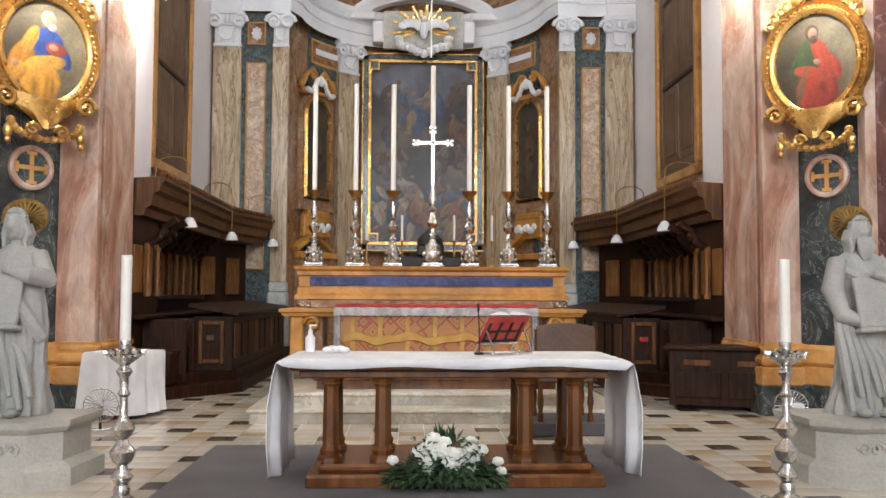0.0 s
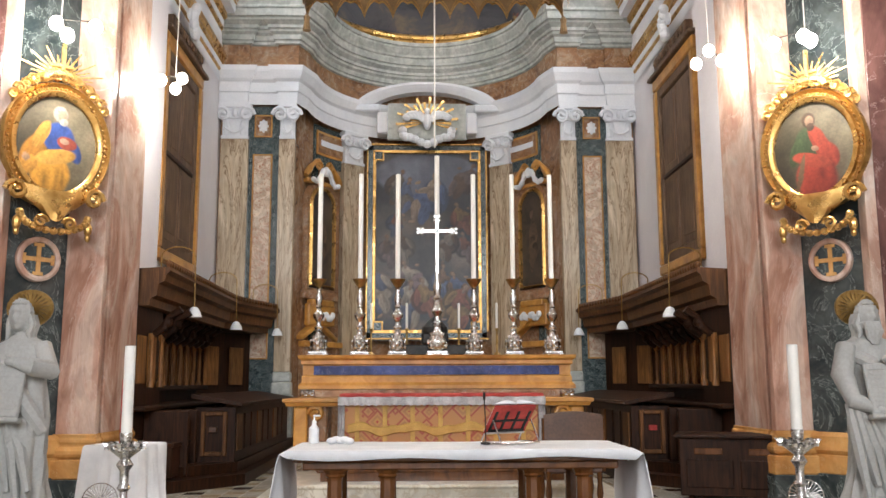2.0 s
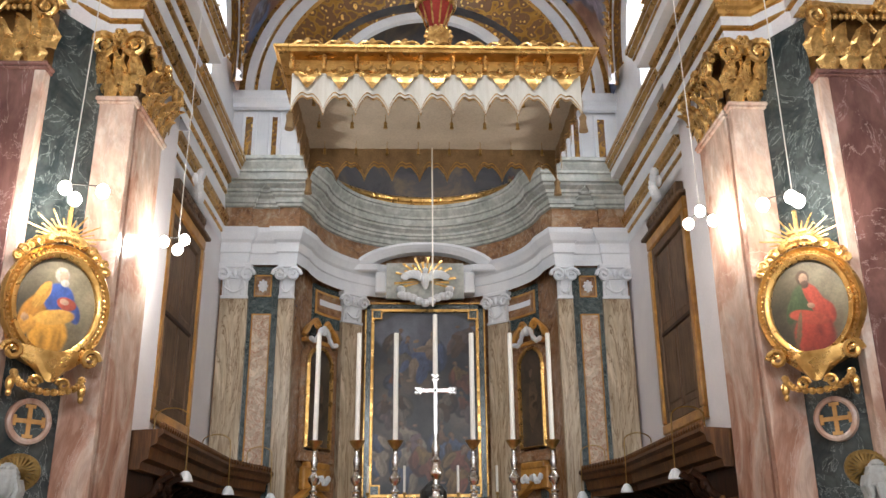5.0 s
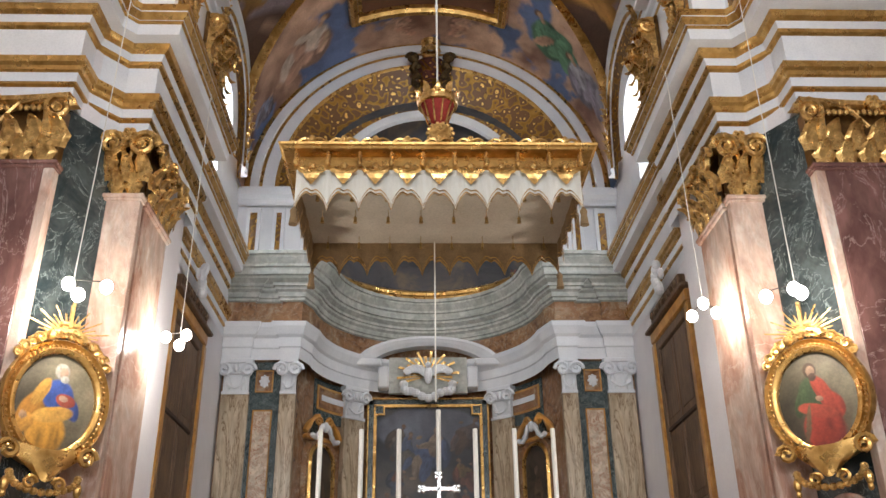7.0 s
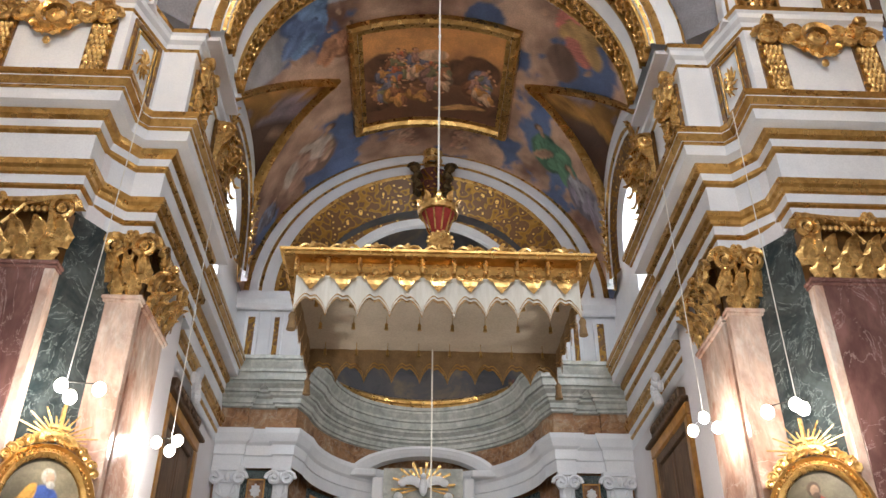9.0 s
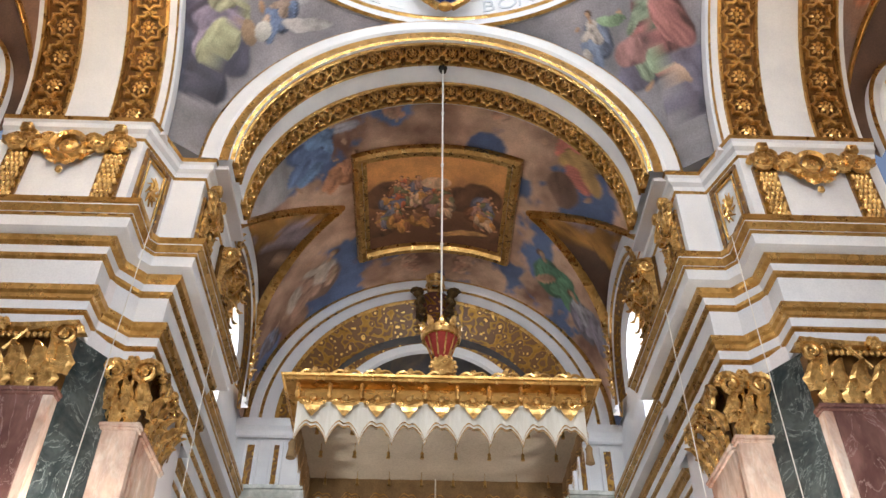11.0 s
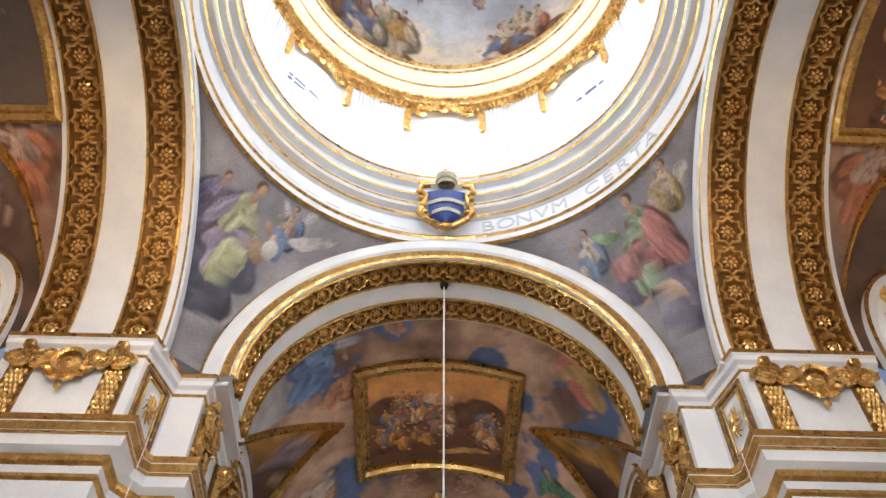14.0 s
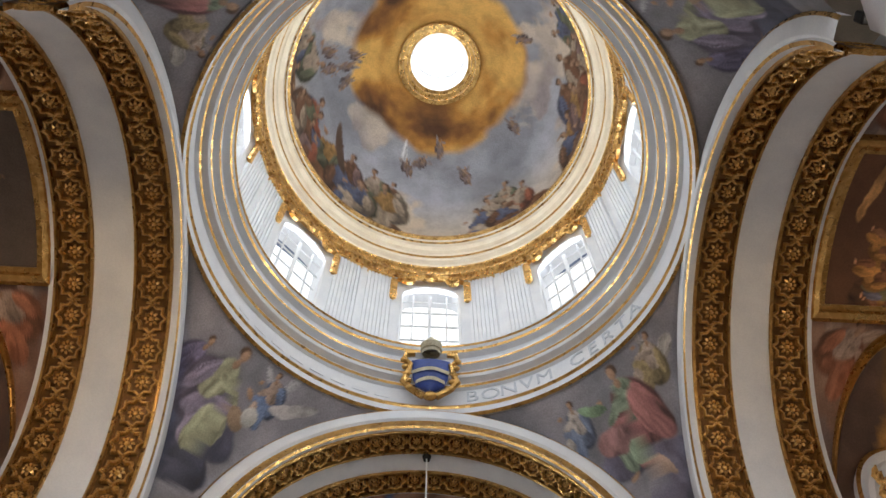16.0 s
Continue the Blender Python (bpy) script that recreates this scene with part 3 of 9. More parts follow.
# ---- mesh tools ----
def part(name, bm, material, parent=None, label="", smooth=False):
    """Links a bmesh as one mesh object, under a thing or a part."""
    bmesh.ops.remove_doubles(bm, verts=bm.verts, dist=0.0002)
    bmesh.ops.recalc_face_normals(bm, faces=bm.faces)
    me = bpy.data.meshes.new(name)
    bm.to_mesh(me)
    bm.free()
    for m in material if isinstance(material, (list, tuple)) else [material]:
        me.materials.append(m)
    if smooth:
        for p in me.polygons:
            p.use_smooth = True
        me.set_sharp_from_angle(angle=radians(38))
    ob = new(name, me)
    if parent:
        ob.parent = parent
    if label:
        ob["label"] = label
    return ob


def thing(name, label, category, at=(0, 0, 0), turn=0, group="", kind=""):
    ob = new(name)
    ob.matrix_basis = pose(*at, 0, 0, turn)
    return tagged(ob, label, category, group, kind)


def box(bm, x0, x1, y0, y1, z0, z1, bevel=0.0, m=None, mat=0):
    r = bmesh.ops.create_cube(bm, size=1, matrix=Matrix.Translation(((x0 + x1) / 2, (y0 + y1) / 2, (z0 + z1) / 2)) @ Matrix.Diagonal((abs(x1 - x0), abs(y1 - y0), abs(z1 - z0), 1)))
    vs = r["verts"]
    fs = {f for v in vs for f in v.link_faces}
    for f in fs:
        f.material_index = mat
    if bevel:
        es = {e for v in vs for e in v.link_edges}
        r2 = bmesh.ops.bevel(bm, geom=list(es), offset=bevel, segments=1, affect="EDGES", material=mat)
        vs = list({v for f in r2["faces"] for v in f.verts} | {v for v in vs if v.is_valid})
    if m:
        bmesh.ops.transform(bm, matrix=m, verts=vs)
    return vs


def grid(bm, rows, wrap=False, close=False, mats=None):
    """Faces over rows of points; mats: one index a strip between rows."""
    vs = [[bm.verts.new(p) for p in row] for row in rows]
    n = len(rows)
    for i in range(n if close else n - 1):
        a, b = vs[i], vs[(i + 1) % n]
        for j in range(len(a) if wrap else len(a) - 1):
            k = (j + 1) % len(a)
            f = bm.faces.new((a[j], a[k], b[k], b[j]))
            if mats:
                f.material_index = mats[i % len(mats)]
    return vs


def sweep(bm, path, prof, mats=None, closed=False, caps=True):
    """Sweeps a profile of (out, z) along a line in plan, with mitred corners; out goes to the left of the way."""
    n = len(path)
    offs = []
    for i in range(n):
        p = Vector(path[i])
        a = Vector(path[i - 1]) if i > 0 or closed else None
        b = Vector(path[(i + 1) % n]) if i < n - 1 or closed else None
        d1 = (p - a).normalized() if a else None
        d2 = (b - p).normalized() if b else None
        n1 = Vector((-d1.y, d1.x)) if d1 else None
        n2 = Vector((-d2.y, d2.x)) if d2 else None
        if n1 is None:
            o = n2
        elif n2 is None:
            o = n1
        else:
            o = (n1 + n2) / max(1 + n1.dot(n2), 0.25)
        offs.append(o)
    rows = [[(path[i][0] + offs[i].x * o, path[i][1] + offs[i].y * o, z) for i in range(n)] for o, z in prof]
    vs = grid(bm, rows, wrap=closed, mats=mats)
    if caps and not closed:
        for i in (0, n - 1):
            try:
                bm.faces.new([r[i] for r in vs])
            except ValueError:
                pass


def lathe(bm, prof, n=32, a0=0.0, a1=360.0, m=None, mats=None):
    """Turns a profile of (radius, height) about z."""
    full = abs(a1 - a0) > 359.9
    rows = []
    for r, z in prof:
        row = []
        for k in range(n if full else n + 1):
            a = radians(a0 + (a1 - a0) * k / n)
            p = Vector((r * math.cos(a), r * math.sin(a), z))
            row.append(m @ p if m else p)
        rows.append(row)
    return grid(bm, rows, wrap=full, mats=mats)


def tube(bm, points, radius, sides=6, m=None):
    """A round bar along points; radius: a number or one for each point."""
    pts = [Vector(p) for p in points]
    rows = []
    for i, p in enumerate(pts):
        d = (pts[min(i + 1, len(pts) - 1)] - pts[max(i - 1, 0)]).normalized()
        u = d.orthogonal().normalized() if i == 0 else (u - d * u.dot(d)).normalized()
        w = d.cross(u)
        r = radius[i] if isinstance(radius, (list, tuple)) else radius
        rows.append([p + (u * math.cos(2 * math.pi * k / sides) + w * math.sin(2 * math.pi * k / sides)) * r for k in range(sides)])
    if m:
        rows = [[m @ p for p in r] for r in rows]
    vs = grid(bm, rows, wrap=True)
    bm.faces.new(vs[0])
    bm.faces.new(vs[-1])


def ball(bm, at, rx, ry=None, rz=None, u=10, v=7, turn=None):
    m = Matrix.Translation(at)
    if turn:
        m = m @ Euler([radians(a) for a in turn]).to_matrix().to_4x4()
    bmesh.ops.create_uvsphere(bm, u_segments=u, v_segments=v, radius=1, matrix=m @ Matrix.Diagonal((rx, ry or rx, rz or rx, 1)))


def ring(bm, path, prof, m=None):
    """Sweeps a closed or open profile (out, up) along an upright line of (x, z) points in the plane y = 0; up goes to -y."""
    n = len(path)
    rows = []
    for o, u in prof:
        row = []
        for i in range(n):
            a, b = Vector(path[i - 1]), Vector(path[(i + 1) % n])
            d = (b - a).normalized()
            p = Vector((path[i][0] - d.y * o, -u, path[i][1] + d.x * o))
            row.append(m @ p if m else p)
        rows.append(row)
    grid(bm, rows, wrap=True)


def spiral(r0, turns=1.6, n=18, flip=1):
    return [(flip * r0 * (1 - 0.85 * k / n) * math.cos(2 * math.pi * turns * k / n), 0, r0 * (1 - 0.85 * k / n) * math.sin(2 * math.pi * turns * k / n)) for k in range(n + 1)]


def leaf_points(w, h, curl, rows=5):
    """An acanthus leaf that stands on z = 0 in the xz plane and curls towards -y."""
    out = []
    for i in range(rows + 1):
        f = i / rows
        ww = w * (0.65 + 0.5 * math.sin(math.pi * min(f * 1.1, 1))) * (1 - 0.55 * f * f) * (0.86 if i % 2 else 1.08)
        y = -curl * f ** 2.5 - 0.02
        z = h * (f - 0.18 * max(f - 0.75, 0) * 4 * f)
        out.append([(-ww / 2, y + 0.03, z), (-ww / 4, y - 0.012, z), (0, y + 0.018 - 0.03, z), (ww / 4, y - 0.012, z), (ww / 2, y + 0.03, z)])
    return out


def acanthus(bm, w, h, curl, m):
    grid(bm, [[m @ Vector(p) for p in row] for row in leaf_points(w, h, curl)])


def mirrored(path, s):
    """The same plan line for the other side, its way turned about so that 'left' stays outward."""
    return [(x, y) for x, y in path] if s > 0 else [(-x, y) for x, y in reversed(path)]

# ---- the fabric of the church ----
ZC, ZE, ZA = 8.2, 10.15, 12.1     # tops of the great capitals, of the entablature, of the attic
FY = 19.5                          # the plane of the apse arch
W, G, GS = 0, 1, 2
ENT = [(0, 8.2, W), (0, 8.42, G), (0.035, 8.45, G), (0.035, 8.49, W), (0.03, 8.64, G), (0.07, 8.66, G), (0.08, 8.72, G), (0.12, 8.76, G), (0.13, 8.85, G), (0.06, 8.86, W), (0.02, 8.88, W), (0.02, 9.36, G),
       (0.06, 9.40, G), (0.07, 9.45, W), (0.10, 9.56, G), (0.17, 9.60, G), (0.19, 9.69, W), (0.36, 9.71, W), (0.38, 9.88, G), (0.41, 9.885, G), (0.41, 9.92, W), (0.42, 9.925, G), (0.44, 9.96, G), (0.48, 10.03, W), (0.48, 10.05, G), (0.51, 10.06, G), (0.51, 10.15, W), (0, 10.16, W)]
ATTIC = [(0, 10.15, W), (0.05, 10.16, W), (0.05, 10.30, W), (0, 10.33, W), (0, 11.74, G), (0.03, 11.78, W), (0.05, 11.86, W), (0.12, 11.90, W), (0.13, 11.99, W), (0.17, 12.02, G), (0.18, 12.1, W), (0, 12.11, W)]
PIER = [(13.6, 9.92), (4.98, 9.92), (4.50, 10.74), (4.22, 10.74), (4.22, 13.3), (4.75, 13.3), (4.75, 19.7)]
ENT_PATH = [(13.6, 9.76), (4.86, 9.76), (4.86, 10.2), (4.52, 10.62), (4.10, 10.62), (4.10, 13.45), (4.72, 13.45), (4.72, 19.42)]
ATTIC_PATH = [(7.0, 9.64), (4.76, 9.64), (4.47, 10.5), (3.95, 10.5), (3.95, 13.35)]


def strips(prof):
    return [(a, b) for a, b, _ in prof], [m for *_, m in prof][:-1]


def slab(bm, outline, z0, z1):
    """An upright solid over a plan outline."""
    lo = [bm.verts.new((x, y, z0)) for x, y in outline]
    hi = [bm.verts.new((x, y, z1)) for x, y in outline]
    for i in range(len(lo)):
        j = (i + 1) % len(lo)
        bm.faces.new((lo[i], lo[j], hi[j], hi[i]))
    bm.faces.new(lo)
    bm.faces.new(hi)


# ground sheet under all, and the walls that close the place
bm = bmesh.new()
grid(bm, [[(-40, -40, -0.03), (40, -40, -0.03)], [(-40, 60, -0.03), (40, 60, -0.03)]])
tagged(part("ground", bm, STEP), "worn cream stone ground under the church floor", "ground", kind="structure")

for s in (-1, 1):
    side = "west" if s < 0 else "east"
    # pier with the wall behind it
    bm = bmesh.new()
    slab(bm, [(s * x, y) for x, y in PIER] + [(s * 6.2, 19.7), (s * 6.2, 13.9), (s * 13.6, 13.9)], 0, 10.12)
    tagged(part("wall_pier_" + side, bm, LILAC), "pale plastered pier and side wall of the chancel", "wall", kind="structure")
    prof, mats = strips(ENT)
    bm = bmesh.new()
    sweep(bm, mirrored(ENT_PATH, s), prof, mats, caps=False)
    tagged(part("entablature_" + side, bm, [WHITE, GOLD_SOFT]), "white stucco entablature with gilded mouldings", "entablature", kind="structure")
    prof, mats = strips(ATTIC)
    bm = bmesh.new()
    sweep(bm, mirrored(ATTIC_PATH, s), prof, mats, caps=False)
    tagged(part("attic_" + side, bm, [WHITE, GOLD_SOFT]), "white stucco attic above the entablature with gilded cornice", "attic", kind="structure")
    # the piers behind the camera, and the nave walls
    bm = bmesh.new()
    slab(bm, [(s * 13.6, 1.7), (s * 4.98, 1.7), (s * 4.5, 0.9), (s * 4.5, -15.5), (s * 5.5, -15.5), (s * 5.5, 0.5), (s * 13.6, 0.5)], 0, 12.1)
    tagged(part("wall_nave_" + side, bm, LILAC), "pale plastered nave wall and pier", "wall", kind="structure")
    bm = bmesh.new()
    # unseen transept end wall, with an assumed opening for its fill lamp
    box(bm, s * 12.8, s * 13.4, 0.6, 11.2, 0, 10.2)
    box(bm, s * 12.8, s * 13.4, 0.6, YD - 1.9, 10.2, 17)
    box(bm, s * 12.8, s * 13.4, YD + 1.9, 11.2, 10.2, 17)
    box(bm, s * 12.8, s * 13.4, YD - 1.9, YD + 1.9, 14.8, 17)
    tagged(part("wall_transept_" + side, bm, LILAC), "pale plastered end wall of the transept", "wall", kind="structure")
# unseen end wall behind the camera, opening assumed for the fill lamp
bm = bmesh.new()
box(bm, -5.5, 5.5, -16.2, -15.6, 0, 6.0)
box(bm, -5.5, -3.4, -16.2, -15.6, 6.0, 17)
box(bm, 3.4, 5.5, -16.2, -15.6, 6.0, 17)
box(bm, -3.4, 3.4, -16.2, -15.6, 13.0, 17)
tagged(part("wall_south", bm, LILAC), "pale plastered wall that closes the unseen nave end", "wall", kind="structure")

CLOTHS = [(0.0, (0.46, 0.24, 0.14)), (0.18, (0.14, 0.07, 0.045)), (0.36, (0.42, 0.12, 0.09)), (0.52, (0.46, 0.42, 0.37)), (0.66, (0.11, 0.15, 0.30)), (0.8, (0.09, 0.19, 0.11)), (0.92, (0.50, 0.32, 0.09))]
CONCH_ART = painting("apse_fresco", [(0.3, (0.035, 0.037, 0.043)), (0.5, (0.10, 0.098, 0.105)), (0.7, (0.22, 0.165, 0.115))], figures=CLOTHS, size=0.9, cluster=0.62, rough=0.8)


def half_circle(r, n, a0=0.0, a1=180.0):
    return [(r * math.cos(radians(a0 + (a1 - a0) * k / n)), r * math.sin(radians(a0 + (a1 - a0) * k / n))) for k in range(n + 1)]


def vault(tag, m, r, y0, y1, zc, panel, bay, draw, draw_pic, bow=0.95):
    """A frescoed barrel vault along y with a framed picture at its crown and a lunette on either side.
    m: its place. panel: half width as an angle, and the y of its ends. bay: middle, half length and rise angle of the lunettes. bow: how full their outline is."""
    back = np.array(m.inverted())

    def local(x, y, z):
        p = back @ np.stack([x, y, z, np.ones_like(x)])
        return p[0], p[1], p[2] - zc

    def unrolled(x, y, z):
        x, y, z = local(x, y, z)
        return r * (np.pi / 2 - np.arctan2(z, x)), y

    def on(a, y, rr=r):
        return m @ Vector((rr * math.cos(radians(a)), y, zc + rr * math.sin(radians(a))))
    yb, hb, up = bay
    ys = [y0 + (y1 - y0) * k / 150 for k in range(151)]

    def foot(y):
        f = abs(y - yb) / hb
        return up * (1 - f ** bow) if f < 1 else 0.0
    bm = bmesh.new()
    grid(bm, [[on(foot(y) + (180 - 2 * foot(y)) * k / 200, y) for k in range(201)] for y in ys])
    shell = tagged(part("ceiling_vault_" + tag, bm, FRESCO, smooth=True), "frescoed barrel vault with clouds and blue sky", "vault", kind="structure")
    lay_paint(shell, unrolled, draw)
    for s in (-1, 1):
        def edge(f, rr=r):
            y = yb + hb * f
            a = foot(y)
            return on(a if s > 0 else 180 - a, y, rr)

        def wall(f, k=1.0, x=0.0):
            y = yb + hb * 0.80 * k * f
            return m @ Vector((s * (r - 0.2 + x), y, zc - 0.3 + r * 0.66 * k * max(1 - abs(f) ** 2.6, 0) ** 0.42))
        fs = [math.sin(radians(-90 + 180 * k / 48)) for k in range(49)]
        bm = bmesh.new()
        grid(bm, [[edge(f).lerp(wall(f), k / 16) + m.to_3x3() @ Vector((0, 0, 0.14 * math.sin(math.pi * k / 16))) for f in fs] for k in range(17)])
        ob = tagged(part("ceiling_lunette", bm, FRESCO, smooth=True), "dark frescoed lunette cut into the vault", "vault", kind="structure")
        lay_paint(ob, lambda x, y, z: (-s * (local(x, y, z)[1] - yb), local(x, y, z)[2] - r * 0.62), draw_lunette)
        # broad gilded rib along the groin
        bm = bmesh.new()
        inner = lambda f, k, d: edge(f * (1 - 0.13 * k), r - d) + m.to_3x3() @ Vector((s * 0.10 * k, 0, -0.20 * k))
        grid(bm, [[edge(f, r + 0.02) for f in fs], [edge(f, r - 0.08) for f in fs], [inner(f, 0.25, 0.11) for f in fs], [inner(f, 0.35, 0.07) for f in fs], [inner(f, 0.75, 0.07) for f in fs], [inner(f, 0.85, 0.11) for f in fs], [inner(f, 1.0, 0.08) for f in fs], [inner(f, 1.0, -0.12) for f in fs]])
        tagged(part("trim_lunette_rib", bm, GOLD_SOFT, smooth=True), "gilded rib that edges a lunette", "rib", kind="structure")
        # eared white surround with gilded slips and leaf drops
        bm = bmesh.new()
        lay = ((1.0, 0.0, 0), (1.0, -0.16, 1), (0.965, -0.18, 0), (0.90, -0.12, 0), (0.86, -0.20, 0), (0.80, -0.20, 1), (0.78, -0.15, 0), (0.76, -0.12, 2), (0.60, -0.02, 1), (0.58, -0.06, 0), (0.44, -0.02, 0), (0.40, 0.5, 0))
        grid(bm, [[wall(f, k, x) for f in fs] for k, x, _ in lay], mats=[q for *_, q in lay])
        win = tagged(part("window_lunette", bm, [WHITE, GOLD_SOFT, GOLD_DARK], smooth=True), "white and gilded surround of a lunette window", "window", kind="structure")
        for q in (-1, 1):
            bm = bmesh.new()
            for k in range(9):
                p = wall(q * (0.80 + 0.02 * k), 0.80, -0.24)
                acanthus(bm, 0.20, 0.34, 0.10, Matrix.Translation(p) @ m.to_3x3().to_4x4() @ Matrix.Rotation(radians(-90 * s), 4, "Z") @ Matrix.Translation((0.05 * (k % 3 - 1), 0, -0.1 * k)))
            tagged(part("leaf_drop", bm, GOLD, win, "gilded hanging leaves"), kind="stuff")
    # framed picture
    aw, p0, p1 = panel
    cols = [90 + aw * (1 - 2 * k / 140) for k in range(141)]
    pic = thing("framed_ceiling_painting", "crowded brown ceiling painting in a broad gilded frame", "painting")
    bm = bmesh.new()
    grid(bm, [[on(a, p0 + (p1 - p0) * k / 140, r - 0.06) for a in cols] for k in range(141)])
    canvas = part("canvas", bm, FRESCO, pic, "dark crowded scene as plain patches", True)

    def on_canvas(x, y, z):
        a, b = unrolled(x, y, z)
        return (a, (p0 + p1) / 2 - b) if tag == "chancel" else (a, b - (p0 + p1) / 2)
    lay_paint(canvas, on_canvas, draw_pic)
    bm = bmesh.new()
    da = math.degrees(0.34 / r)

    def frame_line(e, h):
        a_, b_, c_, d_ = 90 + aw + da * e, 90 - aw - da * e, p0 - 0.3 * e, p1 + 0.3 * e
        line = [(a_ + (b_ - a_) * k / 12, c_) for k in range(13)] + [(b_, c_ + (d_ - c_) * k / 6) for k in range(1, 6)]
        line += [(b_ + (a_ - b_) * k / 12, d_) for k in range(13)] + [(a_, d_ + (c_ - d_) * k / 6) for k in range(1, 6)]
        return [on(a, y, r - h) for a, y in line]
    grid(bm, [frame_line(0, 0.05), frame_line(0.0, 0.12), frame_line(0.3, 0.10), frame_line(0.45, 0.2), frame_line(0.8, 0.22), frame_line(1, 0.14), frame_line(1, 0.0)], wrap=True)
    part("frame", bm, GOLD_SOFT, pic, "broad gilded frame")


M0 = Matrix.Identity(4)
vault("chancel", M0, 4.66, 11.9, FY + 0.1, 12.15, (21.6, 14.5, 17.7), (15.8, 2.9, 61), draw_chancel_vault, draw_panel)
for s in (-1, 1):
    vault("transept", pose(0, YD, 0, 0, 0, -90 * s), 4.0, 6.7, 12.9, 12.1, (22, 7.2, 10.5), (8.9, 2.25, 62), draw_transept_vault, draw_temple_panel if s < 0 else draw_panel, 2.5)
vault("nave", pose(0, 1.0, 0, 0, 0, 180), 4.4, 2.2, 16.9, 12.1, (24, 6, 11), (8.5, 2.4, 40), draw_transept_vault, draw_temple_panel)

# arches of the crossing: white face, soffit with two gilded bands
STAR = bpy.data.meshes.new("coffer")


def make_coffer():
    """One gilded coffer of the arch bands: an eight-pointed star frame round a rosette, 1 wide, facing -z."""
    bm = bmesh.new()
    pts = [(0.385 if k % 2 else 0.50) for k in range(16)]
    line = [(pts[k] * math.cos(math.pi * k / 8), pts[k] * math.sin(math.pi * k / 8)) for k in range(16)]
    rows = [[(x * e, y * e, z) for x, y in line] for e, z in ((1.04, 0.0), (1.04, -0.12), (0.98, -0.16), (0.86, -0.16), (0.80, -0.12), (0.78, 0.03))]
    grid(bm, rows, wrap=True)
    for k in range(8):
        a = math.pi * k / 4
        r = [(0.08, -0.02, 0.0), (0.14, -0.10, 0.05), (0.21, -0.06, 0.04), (0.24, 0.0, 0.01)]
        grid(bm, [[(d * math.cos(a) + q * w * math.sin(a), d * math.sin(a) - q * w * math.cos(a), z) for q in (-1, 1)] for d, z, w in r])
    ball(bm, (0, 0, -0.04), 0.085, 0.085, 0.09, 8, 5)
    for sx in (-1, 1):
        box(bm, sx * 0.47, sx * 0.5, -0.2, 0.2, -0.06, 0)
    bm.to_mesh(STAR)
    bm.free()
    STAR.materials.append(gilding("coffer_gilding", (0.42, 0.22, 0.06), (0.88, 0.56, 0.20), 0.22, 0.08))


make_coffer()


def arch(tag, m, r, y0, y1, face, zc, bands, n_coffers):
    """An arch along y on the centre height zc. face: outer radius of its white front, bands: (y0, y1) of the gilded bands."""
    bm = bmesh.new()
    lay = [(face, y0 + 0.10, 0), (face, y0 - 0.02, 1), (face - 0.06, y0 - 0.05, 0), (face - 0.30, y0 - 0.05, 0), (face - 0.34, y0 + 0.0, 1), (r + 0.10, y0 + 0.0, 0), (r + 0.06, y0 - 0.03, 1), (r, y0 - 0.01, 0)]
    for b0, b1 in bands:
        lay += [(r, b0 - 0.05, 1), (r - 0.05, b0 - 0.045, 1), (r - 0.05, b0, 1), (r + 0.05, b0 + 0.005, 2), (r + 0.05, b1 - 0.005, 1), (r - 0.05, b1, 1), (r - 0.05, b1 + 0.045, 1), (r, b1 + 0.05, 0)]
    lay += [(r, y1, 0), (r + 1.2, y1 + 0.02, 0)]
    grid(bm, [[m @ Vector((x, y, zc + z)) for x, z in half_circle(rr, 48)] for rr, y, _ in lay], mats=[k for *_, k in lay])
    # sunk bands take the darkened gilt, so the star frames read
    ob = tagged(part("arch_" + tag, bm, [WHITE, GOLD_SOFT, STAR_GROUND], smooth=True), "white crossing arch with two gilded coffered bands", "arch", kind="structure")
    for b0, b1 in bands:
        w = b1 - b0
        for k in range(n_coffers):
            a = math.pi * (k + 0.5) / n_coffers
            p = Matrix.Translation(((r + 0.045) * math.cos(a), (b0 + b1) / 2, zc + (r + 0.045) * math.sin(a))) @ Matrix.Rotation(math.pi / 2 - a, 4, "Y")
            step = math.pi * r / n_coffers
            c = new("coffer", STAR)
            c.parent = ob
            c.matrix_basis = m @ p @ Matrix.Diagonal((step, w * 0.98, 0.55, 1))
    return ob


for sx in (-1, 1):
    bm = bmesh.new()
    box(bm, sx * 4.78, sx * 7.4, 10.56, 13.2, 12.0, 17.36)
    box(bm, sx * 3.6, sx * 7.4, 10.45, 12.3, 11.98, 12.06)
    box(bm, sx * 4.78, sx * 7.4, -2.0, 1.05, 12.0, 17.36)
    box(bm, sx * 4.5, sx * 4.8, 9.7, 10.6, 11.98, 12.06)
    tagged(part("wall_spandrel", bm, LILAC), "plastered masonry behind the pendentives", "wall", kind="structure")
    bm = bmesh.new()
    for y0, y1 in ((12.2, 14.7), (17.0, 19.6)):
        box(bm, sx * 4.74, sx * 5.1, y0, y1, 10.1, 12.75)
    box(bm, sx * 4.74, sx * 5.1, 14.7, 17.0, 10.1, 10.45)
    tagged(part("wall_clerestory", bm, WHITE), "white wall beside the lunette window", "wall", kind="structure")
arch("chancel", M0, 3.5, 10.35, 11.95, 4.1, 12.1, ((10.45, 10.88), (11.42, 11.85)), 28)
